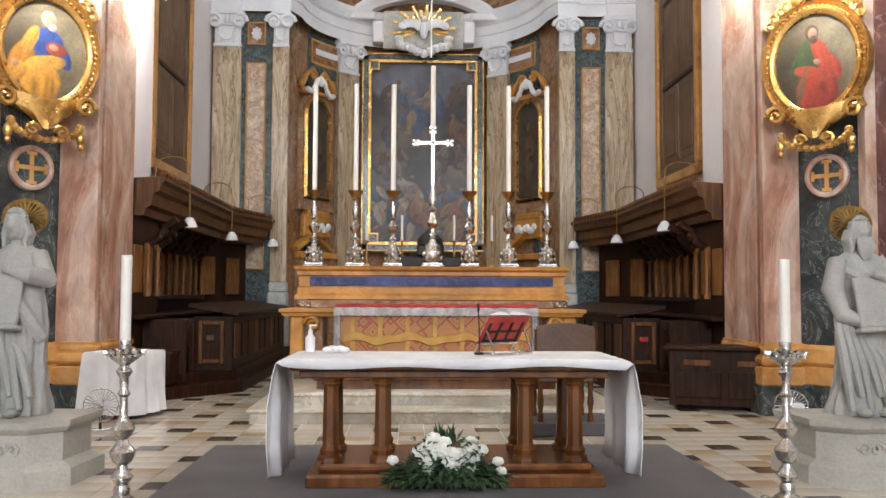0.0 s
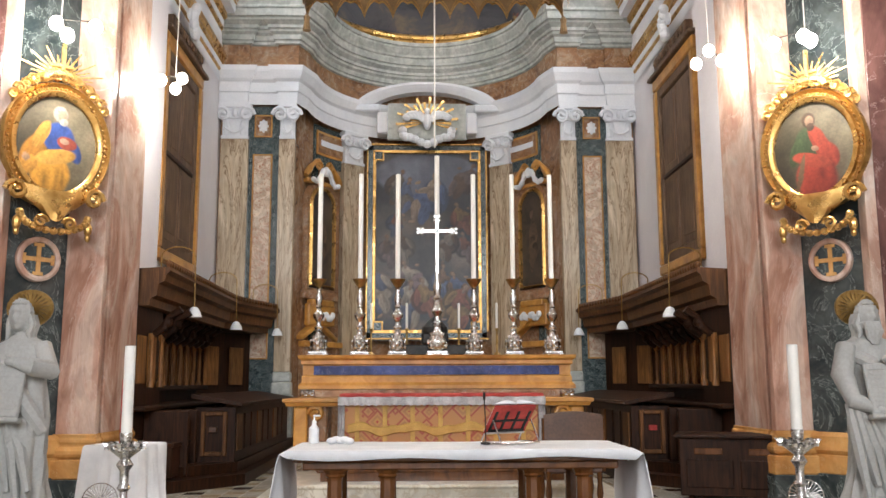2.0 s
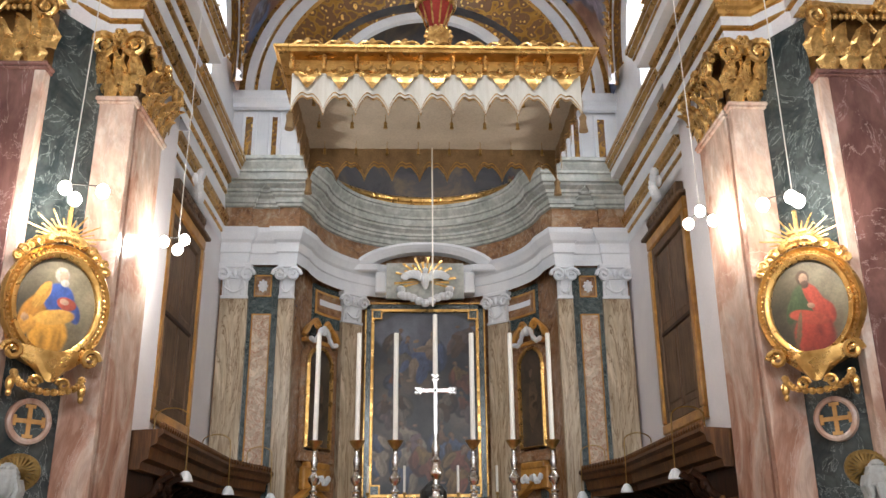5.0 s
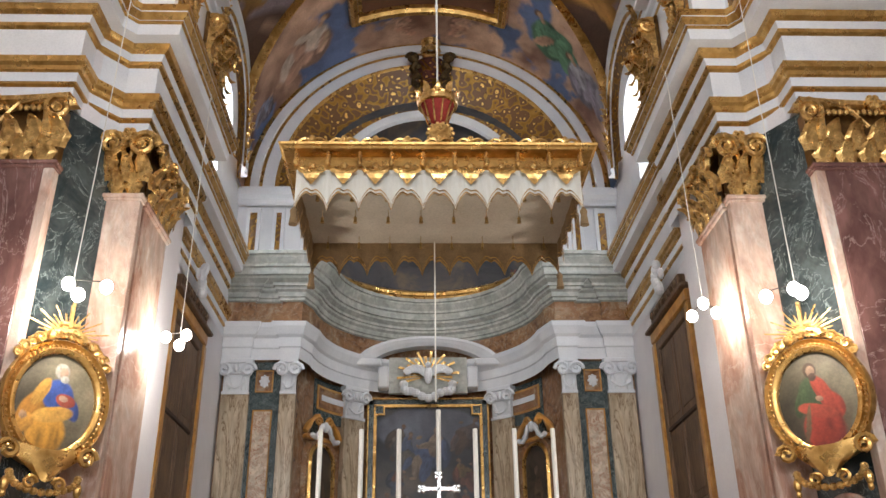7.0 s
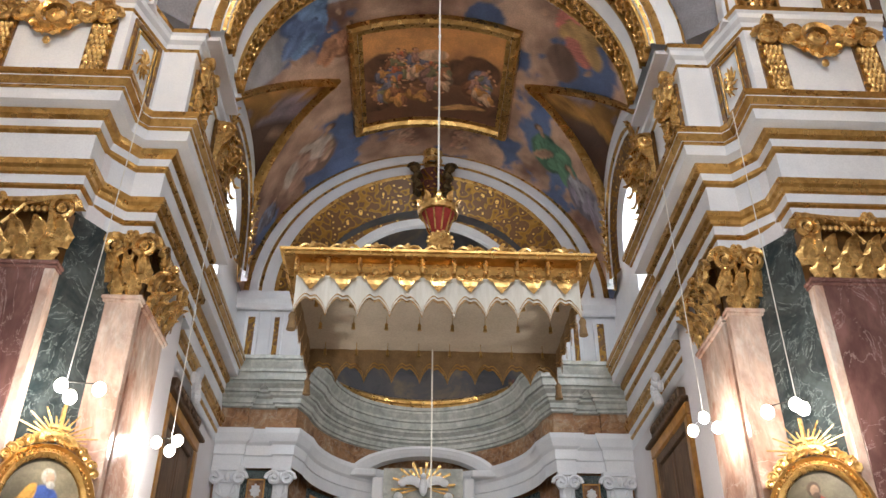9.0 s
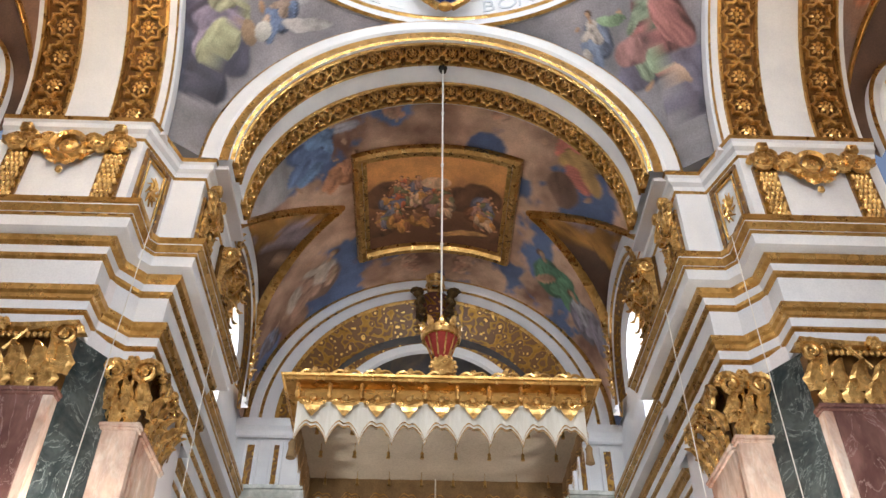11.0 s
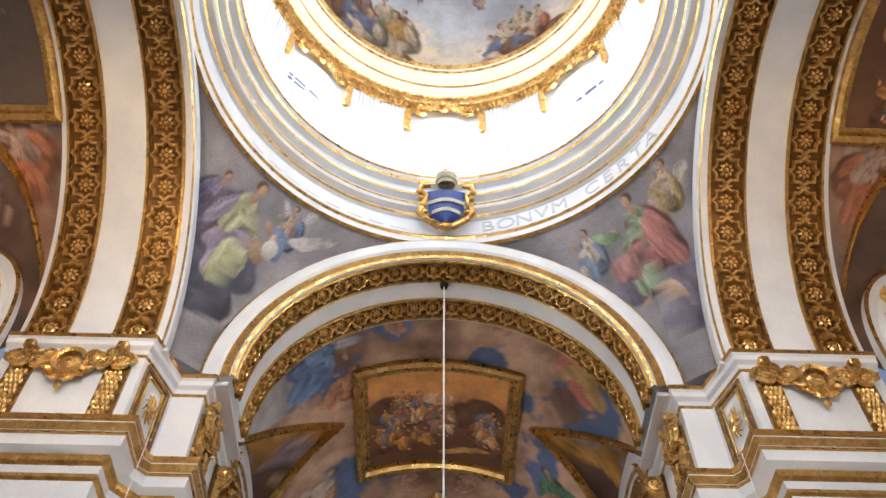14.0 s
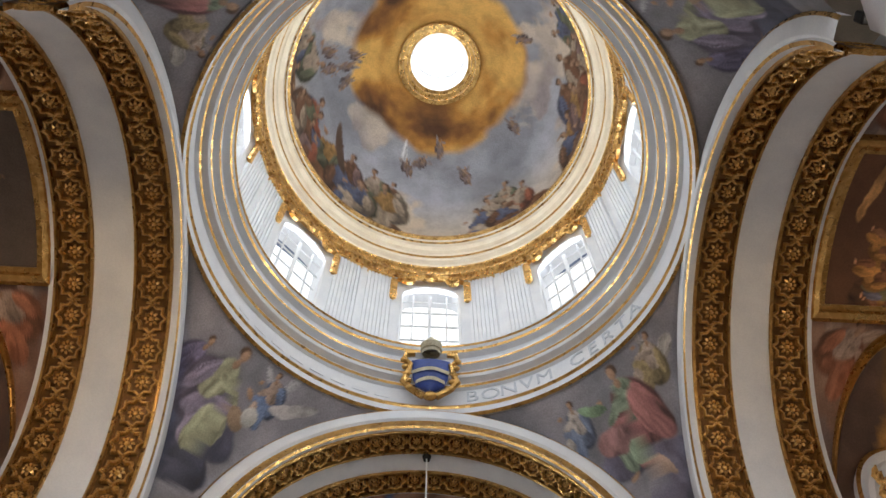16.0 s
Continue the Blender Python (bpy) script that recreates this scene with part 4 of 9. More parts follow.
for s in (-1, 1):
    # local y runs outwards from the dome's axis
    arch("transept", pose(0, YD, 0, 0, 0, -90 * s), 3.82, 4.62, 6.95, 4.25, 12.1, ((4.78, 5.38), (6.2, 6.8)), 21)
arch("nave", pose(0, 1.25, 0, 0, 0, 180), 3.6, 0.0, 2.2, 4.1, 12.1, ((0.15, 0.65), (1.5, 2.0)), 22)

# pendentives between the arches and the ring of the dome
ZR = 16.15
for sx in (-1, 1):
    for sy in (-1, 1):
        bm = bmesh.new()
        rows = []
        for j in range(201):
            f = j / 200
            phi = radians(90 * f)
            top = Vector((RD * math.sin(phi), RD * math.cos(phi), ZR))
            if f <= 0.5:
                a = radians(90 - 88 * min(f / 0.5, 1) ** 0.9)
                low = Vector((4.08 * math.cos(a), RD - 0.03, 12.1 + 4.08 * math.sin(a)))
            else:
                a = radians(2 + 88 * ((f - 0.5) / 0.5) ** 1.1)
                low = Vector((RD, 4.22 * math.cos(a), 12.1 + 4.22 * math.sin(a)))
            row = []
            for k in range(101):
                g = k / 100
                p = top.lerp(low, g)
                d = Vector((p.x, p.y, 0)).normalized()
                p += d * 0.35 * math.sin(math.pi * g) * math.sin(math.pi * f)
                row.append((sx * p.x, YD + sy * p.y, p.z))
            rows.append(row)
        grid(bm, rows)
        ob = tagged(part("ceiling_pendentive", bm, FRESCO, smooth=True), "grey frescoed pendentive under the dome", "pendentive", kind="structure")
        lay_paint(ob, lambda x, y, z: ((x * sy - sx * (y - YD)) / math.sqrt(2), z), draw_pendentive(sx * sy < 0))

# ring, drum and dome
RING = [(4.66, 16.12, 1), (4.60, 16.16, 0), (4.58, 16.30, 1), (4.54, 16.34, 1), (4.56, 16.40, 0), (4.56, 16.42, 2), (4.58, 16.44, 2), (4.58, 16.92, 0), (4.50, 16.94, 1), (4.47, 16.99, 1), (4.53, 17.02, 0), (4.52, 17.10, 0), (4.38, 17.13, 0), (4.34, 17.18, 1), (4.32, 17.22, 0), (4.42, 17.26, 0), (4.38, 17.36, 0),
        (4.22, 17.38, 1), (4.20, 17.42, 0), (4.19, 17.47, 0), (4.28, 17.51, 0), (4.22, 17.62, 0), (4.08, 17.65, 1), (4.05, 17.71, 0), (4.11, 17.75, 0), (4.03, 17.80, 1), (4.0, 17.84, 1), (4.02, 17.88, 0), (4.4, 17.92, 0)]
MD = Matrix.Translation((0, YD, 0))
bm = bmesh.new()
lathe(bm, [(r, z) for r, z, _ in RING], 96, m=MD, mats=[k for *_, k in RING])
tagged(part("dome_ring", bm, [WHITE, GOLD_SOFT, WHITE], smooth=True), "white moulded ring of the dome with gilded lines", "cornice", kind="structure")

DRUM0, DRUM1, HALF = 17.9, 22.3, 9.0          # drum wall, half angle of a window
bm = bmesh.new()
for k in range(8):
    c = 45 * k
    angs = [c + HALF, c + 13, c + 22.5, c + 32, c + 45 - HALF]
    for r in (4.5, 5.0):
        grid(bm, [[MD @ Vector((r * math.sin(radians(a)), r * math.cos(radians(a)), z)) for a in angs] for z in (DRUM0, 20.2, DRUM1 + 0.3)])
    wa = [c - HALF + 2 * HALF * j / 8 for j in range(9)]
    head = [20.95 + 0.45 * math.sqrt(max(1 - ((a - c) / HALF) ** 2, 0)) for a in wa]
    for r in (4.5, 5.0):
        grid(bm, [[MD @ Vector((r * math.sin(radians(a)), r * math.cos(radians(a)), h)) for a, h in zip(wa, head)], [MD @ Vector((r * math.sin(radians(a)), r * math.cos(radians(a)), DRUM1 + 0.3)) for a in wa]])
    loop = [(wa[0], DRUM0)] + list(zip(wa, head)) + [(wa[-1], DRUM0)]
    grid(bm, [[MD @ Vector((r * math.sin(radians(a)), r * math.cos(radians(a)), z)) for a, z in loop] for r in (4.5, 5.0)])
tagged(part("wall_drum", bm, WHITE), "white drum of the dome with arched windows", "wall", kind="structure")
TOP = [(4.5, 21.9, 1), (4.30, 21.95, 1), (4.28, 22.22, 1), (4.24, 22.28, 0), (4.20, 22.30, 0), (4.16, 22.5, 0), (4.10, 22.52, 1), (4.08, 22.60, 0), (4.04, 22.62, 0), (4.0, 22.78, 0), (3.9, 22.80, 0), (3.88, 22.94, 1), (3.84, 22.98, 0), (3.82, 23.06, 1), (3.76, 23.10, 1), (3.76, 23.2, 1), (4.05, 23.26, 1)]
bm = bmesh.new()
lathe(bm, [(r, z) for r, z, _ in TOP], 96, m=MD, mats=[k for *_, k in TOP])
# the cornice's cream tint is bounced light put into the stucco colour
tagged(part("dome_cornice", bm, [BOUNCE_WARM, GOLD], smooth=True), "white and gilded cornice at the foot of the dome", "cornice", kind="structure")
DPROF = [(4.05 * math.cos(radians(a)) ** 0.9, 23.26 + 4.25 * math.sin(radians(a))) for a in range(0, 78)]
bm = bmesh.new()
lathe(bm, DPROF + [(0.98, 27.5)], 400, m=MD)
ob = tagged(part("ceiling_dome", bm, FRESCO, smooth=True), "frescoed dome with clouds about a golden glory", "dome", kind="structure")
lay_paint(ob, lambda x, y, z: (np.arctan2(x, y - YD) * 3.7, np.arcsin(np.clip((z - 23.26) / 4.25, 0, 1)) * 4.25), draw_dome)
bm = bmesh.new()
lathe(bm, [(1.22, 27.28), (1.20, 27.18), (1.08, 27.2), (1.06, 27.38), (0.96, 27.40), (0.94, 27.52), (0.86, 27.54), (0.86, 29.3)], 48, m=MD, mats=[0, 0, 0, 0, 0, 0, 1])
tagged(part("oculus_ring", bm, [GOLD, WHITE], smooth=True), "gilded ring round the open eye of the dome", "ring", kind="structure")
# unseen shell round the dome, added against light leaks; open at the windows
bm = bmesh.new()
lathe(bm, [(4.68, 16.1), (5.0, 17.0), (5.0, 17.8), (5.0, 23.2), (4.7, 24.4), (3.6, 26.6), (2.0, 28.2), (0.9, 28.6)], 48, m=MD)
for f in [f for f in bm.faces if 18 < f.calc_center_median().z < 22.4]:
    bm.faces.remove(f)
tagged(part("roof_dome", bm, STONE), "unseen outer shell that keeps daylight off the dome", "roof", kind="structure")
# unseen roofs, added to keep sun and sky out above the vaults
bm = bmesh.new()
for x0, x1, y0, y1 in ((-14, -4.9, 0, 13.2), (4.9, 14, 0, 13.2), (-5.4, -4.9, 13.2, 22), (4.9, 5.4, 13.2, 22), (-4.9, 4.9, 10.9, 26), (-6, 6, -17, 0.9)):
    box(bm, x0, x1, y0, y1, 17.35, 17.6)
tagged(part("roof", bm, STONE), "unseen flat slabs that block the sky above the vaults", "roof", kind="structure")

# ---- apse: flanks, curved wall, conch ----
def arc(r, n, a0=0.0, a1=180.0):
    return [(r * math.cos(radians(a0 + (a1 - a0) * k / n)), FY + r * math.sin(radians(a0 + (a1 - a0) * k / n))) for k in range(n + 1)]


AR = 3.05
bm = bmesh.new()
grid(bm, [[(x, y, z) for x, y in [(3.05, FY - 0.05)] + arc(AR, 32) + [(-3.05, FY - 0.05)]] for z in (0, 4, 8.2, 12.3)])
grid(bm, [[(x, y, z) for x, y in arc(AR + 0.5, 32)] for z in (0, 12.3)])
for s in (-1, 1):
    box(bm, s * 3.05, s * 5.4, FY, FY + 0.6, 0, 12.3)
tagged(part("wall_apse", bm, BROWN_MARBLE, smooth=True), "brown marble wall of the curved apse", "wall", kind="structure")
bm = bmesh.new()
lathe(bm, [(3.05 * math.cos(radians(a)), 12.3 + 2.75 * math.sin(radians(a))) for a in range(0, 91, 6)], 32, 0, 180, Matrix.Translation((0, FY + 0.1, 0)))
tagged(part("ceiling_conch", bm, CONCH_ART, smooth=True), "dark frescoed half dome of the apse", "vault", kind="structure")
bm = bmesh.new()
grid(bm, [[(x, y, z) for x, y in arc(AR - 0.02, 32)] for z in (10.2, 12.3)])
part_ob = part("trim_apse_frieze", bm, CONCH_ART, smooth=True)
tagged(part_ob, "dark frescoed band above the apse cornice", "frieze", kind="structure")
# arch of the apse on the end wall
bm = bmesh.new()
lay = [(4.72, FY - 0.02, 1), (4.6, FY - 0.12, 1), (4.5, FY - 0.12, 0), (4.3, FY - 0.10, 0), (4.28, FY - 0.04, 1), (4.2, FY - 0.04, 0), (3.9, FY - 0.02, 0), (3.88, FY - 0.08, 1), (3.78, FY - 0.06, 2), (2.75, FY + 0.45, 1), (2.7, FY + 0.38, 0), (2.5, FY + 0.4, 0), (2.45, FY + 0.5, 0)]
grid(bm, [[(x, y, 12.27 + z) for x, z in half_circle(r, 48)] for r, y, _ in lay], mats=[k for *_, k in lay])
tagged(part("arch_apse", bm, [WHITE, GOLD_SOFT, GOLD_DARK], smooth=True), "white arch over the apse with a broad gilded band", "arch", kind="structure")
# pilastered walls that carry the apse arch, above the cornice
for s in (-1, 1):
    bm = bmesh.new()
    box(bm, s * 2.45, s * 4.75, FY - 0.05, FY + 0.45, 10.2, 12.0)
    for x0, x1 in ((2.6, 3.15), (3.55, 3.85), (4.15, 4.5)):
        box(bm, s * x0, s * x1, FY - 0.14, FY, 10.35, 11.7, 0.01)
        box(bm, s * (x0 + 0.09), s * (x1 - 0.09), FY - 0.15, FY, 10.5, 11.55, mat=1)
    sweep(bm, mirrored([(4.75, FY - 0.14), (2.45, FY - 0.14), (2.45, FY + 0.4)], s), [(0, 11.75), (0.05, 11.8), (0.07, 11.9), (0.16, 12.0), (0.18, 12.2), (0, 12.28)], caps=False)
    tagged(part("apse_attic", bm, [WHITE, GOLD_DARK]), "white attic pilasters with gilded panels", "attic", kind="structure")

# curved marble entablature of the apse: white architrave, brown frieze, grey cornice
FL = [(4.74, FY - 0.28), (4.1, FY - 0.28), (4.1, FY - 0.20), (3.4, FY - 0.20), (3.4, FY - 0.30), (2.98, FY - 0.30)]
LINE = FL + arc(2.80, 28, 4, 176) + [(-x, y) for x, y in reversed(FL)]
APSE_ENT = [(0, 7.72, 0), (0.02, 7.98, 0), (0.05, 8.0, 0), (0.06, 8.22, 0), (0.12, 8.28, 0), (0.20, 8.45, 0), (0.22, 8.56, 0), (0.03, 8.57, 1), (0.03, 9.1, 2), (0.09, 9.12, 2), (0.09, 9.18, 2), (0.13, 9.20, 2), (0.14, 9.31, 2), (0.20, 9.36, 2), (0.20, 9.42, 2), (0.25, 9.43, 2), (0.25, 9.50, 2), (0.35, 9.58, 2), (0.35, 9.64, 2),
            (0.41, 9.65, 2), (0.41, 9.82, 2), (0.45, 9.84, 2), (0.45, 9.90, 2), (0.52, 10.05, 2), (0.52, 10.10, 2), (0.56, 10.11, 2), (0.56, 10.2, 2), (-0.3, 10.22, 2)]
bm = bmesh.new()
prof, mats = strips(APSE_ENT)
sweep(bm, LINE, prof, mats, caps=False)
tagged(part("entablature_apse", bm, [WHITE, BROWN_MARBLE, GREY_MARBLE]), "curved apse entablature of white stucco, brown marble and grey stone", "entablature", kind="structure")
bm = bmesh.new()
sweep(bm, arc(2.9, 28, 3, 177), [(0, 10.2), (0.12, 10.22), (0.12, 10.48), (0.17, 10.50), (0.18, 10.58), (0.13, 10.64), (0.10, 10.66), (0, 10.67)], caps=False)
tagged(part("trim_apse_gold", bm, GOLD_SOFT), "gilded moulding above the apse cornice", "trim", kind="structure")


def ionic_capital(bm, w, z0, z1, d):
    """A white stucco capital with volutes, a mask of leaves and a garland, facing -y about x = 0."""
    h = z1 - z0
    box(bm, -w * 0.46, w * 0.46, -d, 0, z0, z0 + h * 0.55, 0.01)
    box(bm, -w * 0.50, w * 0.50, -d - 0.03, 0, z0 - 0.03, z0 + 0.04, 0.008)
    box(bm, -w * 0.60, w * 0.60, -d - 0.10, 0, z1 - h * 0.13, z1, 0.015)
    box(bm, -w * 0.52, w * 0.52, -d - 0.05, 0, z0 + h * 0.55, z1 - h * 0.13, 0.01)
    for s in (-1, 1):
        tube(bm, [(s * w * 0.44 + p[0], -d - 0.08 + p[1], z0 + h * 0.66 + p[2]) for p in spiral(h * 0.22, 1.5, 16, s)], h * 0.06, 5)
        ball(bm, (s * w * 0.2, -d - 0.06, z0 + h * 0.66), w * 0.10, 0.05, h * 0.10, 8, 5)
        acanthus(bm, w * 0.3, h * 0.5, 0.1, Matrix.Translation((s * w * 0.3, -d, z0 + 0.05)))
    ball(bm, (0, -d - 0.07, z0 + h * 0.72), w * 0.11, 0.07, h * 0.14, 8, 6)
    tube(bm, [(w * 0.36 * (k / 5 - 1), -d - 0.05, z0 + h * (0.3 - 0.16 * math.sin(math.pi * k / 10))) for k in range(11)], h * 0.04, 5)


def marble_pilaster(x, y, turn, w, mat, base=1.2, cap=True, group="marble pilasters of the apse"):
    p = thing("pilaster", "veined marble pilaster with a white stucco capital", "pilaster", (x, y, 0), turn, group)
    bm = bmesh.new()
    box(bm, -w / 2, w / 2, -0.14, 0.05, base + 0.5, 6.97, 0.012)
    part("shaft", bm, mat, p)
    bm = bmesh.new()
    box(bm, -w / 2 - 0.07, w / 2 + 0.07, -0.22, 0.05, 0, base, 0.02)
    box(bm, -w / 2 - 0.04, w / 2 + 0.04, -0.19, 0.05, base, base + 0.28, 0.03)
    box(bm, -w / 2 - 0.02, w / 2 + 0.02, -0.16, 0.05, base + 0.28, base + 0.5, 0.03)
    part("base", bm, GREY_MARBLE, p, "grey marble base")
    if cap:
        bm = bmesh.new()
        ionic_capital(bm, w, 6.95, 7.74, 0.14)
        part("capital", bm, WHITE, p, "white stucco capital with volutes and garland")
    return p


for s in (-1, 1):
    marble_pilaster(s * 4.38, FY - 0.05, 0, 0.62, STRIPED)
    q = marble_pilaster(s * 3.2, FY - 0.06, 0, 0.36, STRIPED)
    # dark inlaid panel between the two
    p = thing("inlaid_panel", "dark speckled marble panel inlaid with a pale flowered strip", "panel", (s * 3.75, FY, 0), 0, "inlaid panels of the apse")
    bm = bmesh.new()
    box(bm, -0.36, 0.36, -0.10, 0.05, 0, 7.7)
    part("backing", bm, SPECKLED, p)
    bm = bmesh.new()
    box(bm, -0.19, 0.19, -0.125, -0.08, 2.0, 6.55, 0.01)
    part("inlay", bm, INLAY, p, "pale inlay with red flowers")
    bm = bmesh.new()
    for x0, x1, z0, z1 in ((-0.22, -0.19, 1.97, 6.58), (0.19, 0.22, 1.97, 6.58), (-0.22, 0.22, 6.55, 6.58), (-0.19, 0.19, 1.97, 2.0), (-0.2, -0.17, 6.98, 7.5), (0.17, 0.2, 6.98, 7.5), (-0.17, 0.17, 6.98, 7.01), (-0.17, 0.17, 7.47, 7.5)):
        box(bm, x0, x1, -0.14, -0.08, z0, z1, 0.006)
    part("border", bm, OCHRE_WOOD, p, "yellow marble border")
    bm = bmesh.new()
    box(bm, -0.165, 0.165, -0.115, -0.08, 7.01, 7.47)
    part("plaque", bm, BROWN_MARBLE, p)
    bm = bmesh.new()
    ball(bm, (0, -0.11, 7.24), 0.10, 0.05, 0.13, 10, 7)
    for k in range(8):
        a = math.pi * k / 4
        ball(bm, (0.09 * math.cos(a), -0.12, 7.24 + 0.12 * math.sin(a)), 0.035, 0.03, 0.035, 6, 4)
    tagged(part("boss", bm, WHITE, p, "white stucco medallion"), kind="stuff")
    # pilaster beside the altarpiece
    marble_pilaster(s * 1.93, FY + 2.27, -s * 40, 0.62, STRIPED)


# side niches with paintings, on the curve of the apse
NICHE_ART = painting("niche_painting", [(0.3, (0.025, 0.018, 0.014)), (0.6, (0.07, 0.05, 0.035)), (0.8, (0.14, 0.09, 0.06))], shapes=[(0, 4.75, 0.16, 0.75, 4, (0.11, 0.075, 0.05)), (0.0, 5.5, 0.07, 0.10, 0, (0.2, 0.13, 0.09))], size=2.2)


def arched(w, z0, z1, n=12):
    """Outline of an arched opening, from the foot over the head to the other foot."""
    return [(-w, z0)] + [(-w * math.cos(math.pi * k / n), z1 - w + w * math.sin(math.pi * k / n)) for k in range(n + 1)] + [(w, z0)]


for s in (-1, 1):
    p = thing("niche_painting", "tall dark arched painting under a broken curved pediment", "painting", (s * 2.62, FY + 1.32, 0), -s * 58, "arched side paintings")
    line = arched(0.40, 3.75, 6.05)
    bm = bmesh.new()
    bm.faces.new([bm.verts.new((x, -0.10, z)) for x, z in line])
    part("canvas", bm, NICHE_ART, p, "nearly black figure painting")
    bm = bmesh.new()
    closed = line
    ring(bm, closed, [(0.0, 0.08), (0.0, 0.16), (0.05, 0.18), (0.09, 0.12), (0.09, 0.0)])
    part("frame", bm, GOLD_SOFT, p, "narrow gilded frame")
    bm = bmesh.new()
    ring(bm, arched(0.49, 3.66, 6.15), [(0.0, 0.0), (0.0, 0.12), (0.10, 0.14), (0.13, 0.06), (0.13, 0)])
    box(bm, -0.66, 0.66, -0.14, 0.02, 3.4, 3.62, 0.02)
    part("surround", bm, BROWN_MARBLE, p, "brown marble surround")
    bm = bmesh.new()
    for q in (-1, 1):
        pts = [(q * (0.66 - 0.46 * k / 8), -0.12, 6.3 + 0.42 * math.sin(math.pi / 2 * k / 8)) for k in range(9)]
        tube(bm, pts, [0.07 + 0.02 * math.sin(k) for k in range(9)], 6)
        tube(bm, [(q * 0.2 + v[0], -0.14, 6.62 + v[2]) for v in spiral(0.13, 1.4, 12, -q)], 0.035, 5)
    box(bm, -0.62, 0.62, -0.16, 0, 6.16, 6.26, 0.02)
    part("pediment", bm, OCHRE_WOOD, p, "broken curved ochre pediment")
    bm = bmesh.new()
    for q in (-1, 1):
        tube(bm, [(q * (0.1 + 0.42 * k / 8), -0.2, 6.55 - 0.25 * math.sin(math.pi * k / 8) - 0.3 * (k / 8) ** 2) for k in range(9)], [0.05 + 0.02 * (k % 2) for k in range(9)], 6)
    ball(bm, (0, -0.2, 6.5), 0.1, 0.08, 0.13)
    part("garland", bm, WHITE, p, "white stucco garland")
    # altar-like door case below
    c = thing("pedimented_doorcase", "small ochre pedimented doorcase set in the apse wall", "doorcase", (s * 2.62, FY + 1.32, 0), -s * 58, "pedimented doorcases of the apse")
    bm = bmesh.new()
    box(bm, -0.72, 0.72, -0.24, 0.02, 2.28, 2.42, 0.02)
    for q in (-1, 1):
        box(bm, -0.05, 0.92, -0.26, 0.0, -0.05, 0.05, 0.015, Matrix.Translation((q * 0.78, 0, 2.5)) @ Matrix.Rotation(math.radians(180 if q > 0 else 0), 4, "Z") @ Matrix.Rotation(radians(-30), 4, "Y"))
    part("pediment", bm, OCHRE_WOOD, c)
    bm = bmesh.new()
    for q in (-1, 1):
        box(bm, q * 0.52, q * 0.68, -0.18, 0.02, 0, 2.28, 0.015)
    box(bm, -0.52, 0.52, -0.06, 0.02, 0, 2.28)
    part("frame", bm, BROWN_MARBLE, c)
    bm = bmesh.new()
    box(bm, -0.5, 0.5, -0.16, 0, 2.78, 3.3, 0.03)
    box(bm, -0.42, 0.42, -0.2, 0, 3.24, 3.4, 0.03)
    part("pedestal", bm, OCHRE_WOOD, c, "ochre marble pedestal")
    bm = bmesh.new()
    for k in range(9):
        ball(bm, (-0.32 + 0.08 * k, -0.22, 3.0 + 0.05 * math.sin(k * 1.7)), 0.075, 0.06, 0.085, 7, 5)
    part("cherub_relief", bm, WHITE, c, "white stucco relief")

# altarpiece
ap = thing("altarpiece", "large dark oil painting in a black and gilded stepped frame", "painting", (0, FY + 2.62, 0))


def stepped(w, z0, z1, c=0.16):
    """Outline with stepped-out corners at the head and the foot."""
    return [(-w, z0 + c), (-w, z1 - c), (-w + c, z1 - c), (-w + c, z1), (w - c, z1), (w - c, z1 - c), (w, z1 - c), (w, z0 + c), (w - c, z0 + c), (w - c, z0), (-w + c, z0), (-w + c, z0 + c)]


bm = bmesh.new()
grid(bm, [[(-1.3 + 2.6 * k / 110, -0.14, 2.75 + 4.55 * j / 190) for k in range(111)] for j in range(191)])
box(bm, -1.3, 1.3, -0.10, 0.0, 2.75, 7.3)
lay_paint(part("canvas", bm, OIL, ap, "dark crowded scene as plain patches"), lambda x, y, z: (x, z), draw_altarpiece)
bm = bmesh.new()
for lo, hi, dep in ((1.30, 1.38, 0.22), (1.50, 1.54, 0.26)):
    for q in (-1, 1):
        box(bm, q * lo, q * hi, -dep, 0, 2.7, 7.36, 0.01)
    box(bm, -hi, hi, -dep, 0, 7.30 + lo - 1.30, 7.30 + hi - 1.30, 0.01)
    box(bm, -hi, hi, -dep, 0, 2.76 - (hi - 1.30), 2.76 - (lo - 1.30), 0.01)
for q in (-1, 1):
    for z, o in ((7.34, -1), (2.74, 1)):
        box(bm, q * 1.10, q * 1.14, -0.24, 0, min(z, z + o * 0.24), max(z, z + o * 0.24), 0.006)
        box(bm, q * 1.14, q * 1.34, -0.235, 0, min(z + o * 0.2, z + o * 0.24), max(z + o * 0.2, z + o * 0.24), 0.006)
part("inner_frame", bm, GOLD_SOFT, ap, "gilded slips")
bm = bmesh.new()
for q in (-1, 1):
    for z0, z1 in ((7.14, 7.33), (2.75, 2.94)):
        box(bm, q * 1.14, q * 1.33, -0.225, -0.01, z0, z1)
    box(bm, q * 1.38, q * 1.50, -0.2, 0, 2.55, 7.5)
box(bm, -1.5, 1.5, -0.2, 0, 7.38, 7.5)
box(bm, -1.5, 1.5, -0.2, 0, 2.5, 2.69)
part("outer_frame", bm, SPECKLED, ap, "black marble frame")
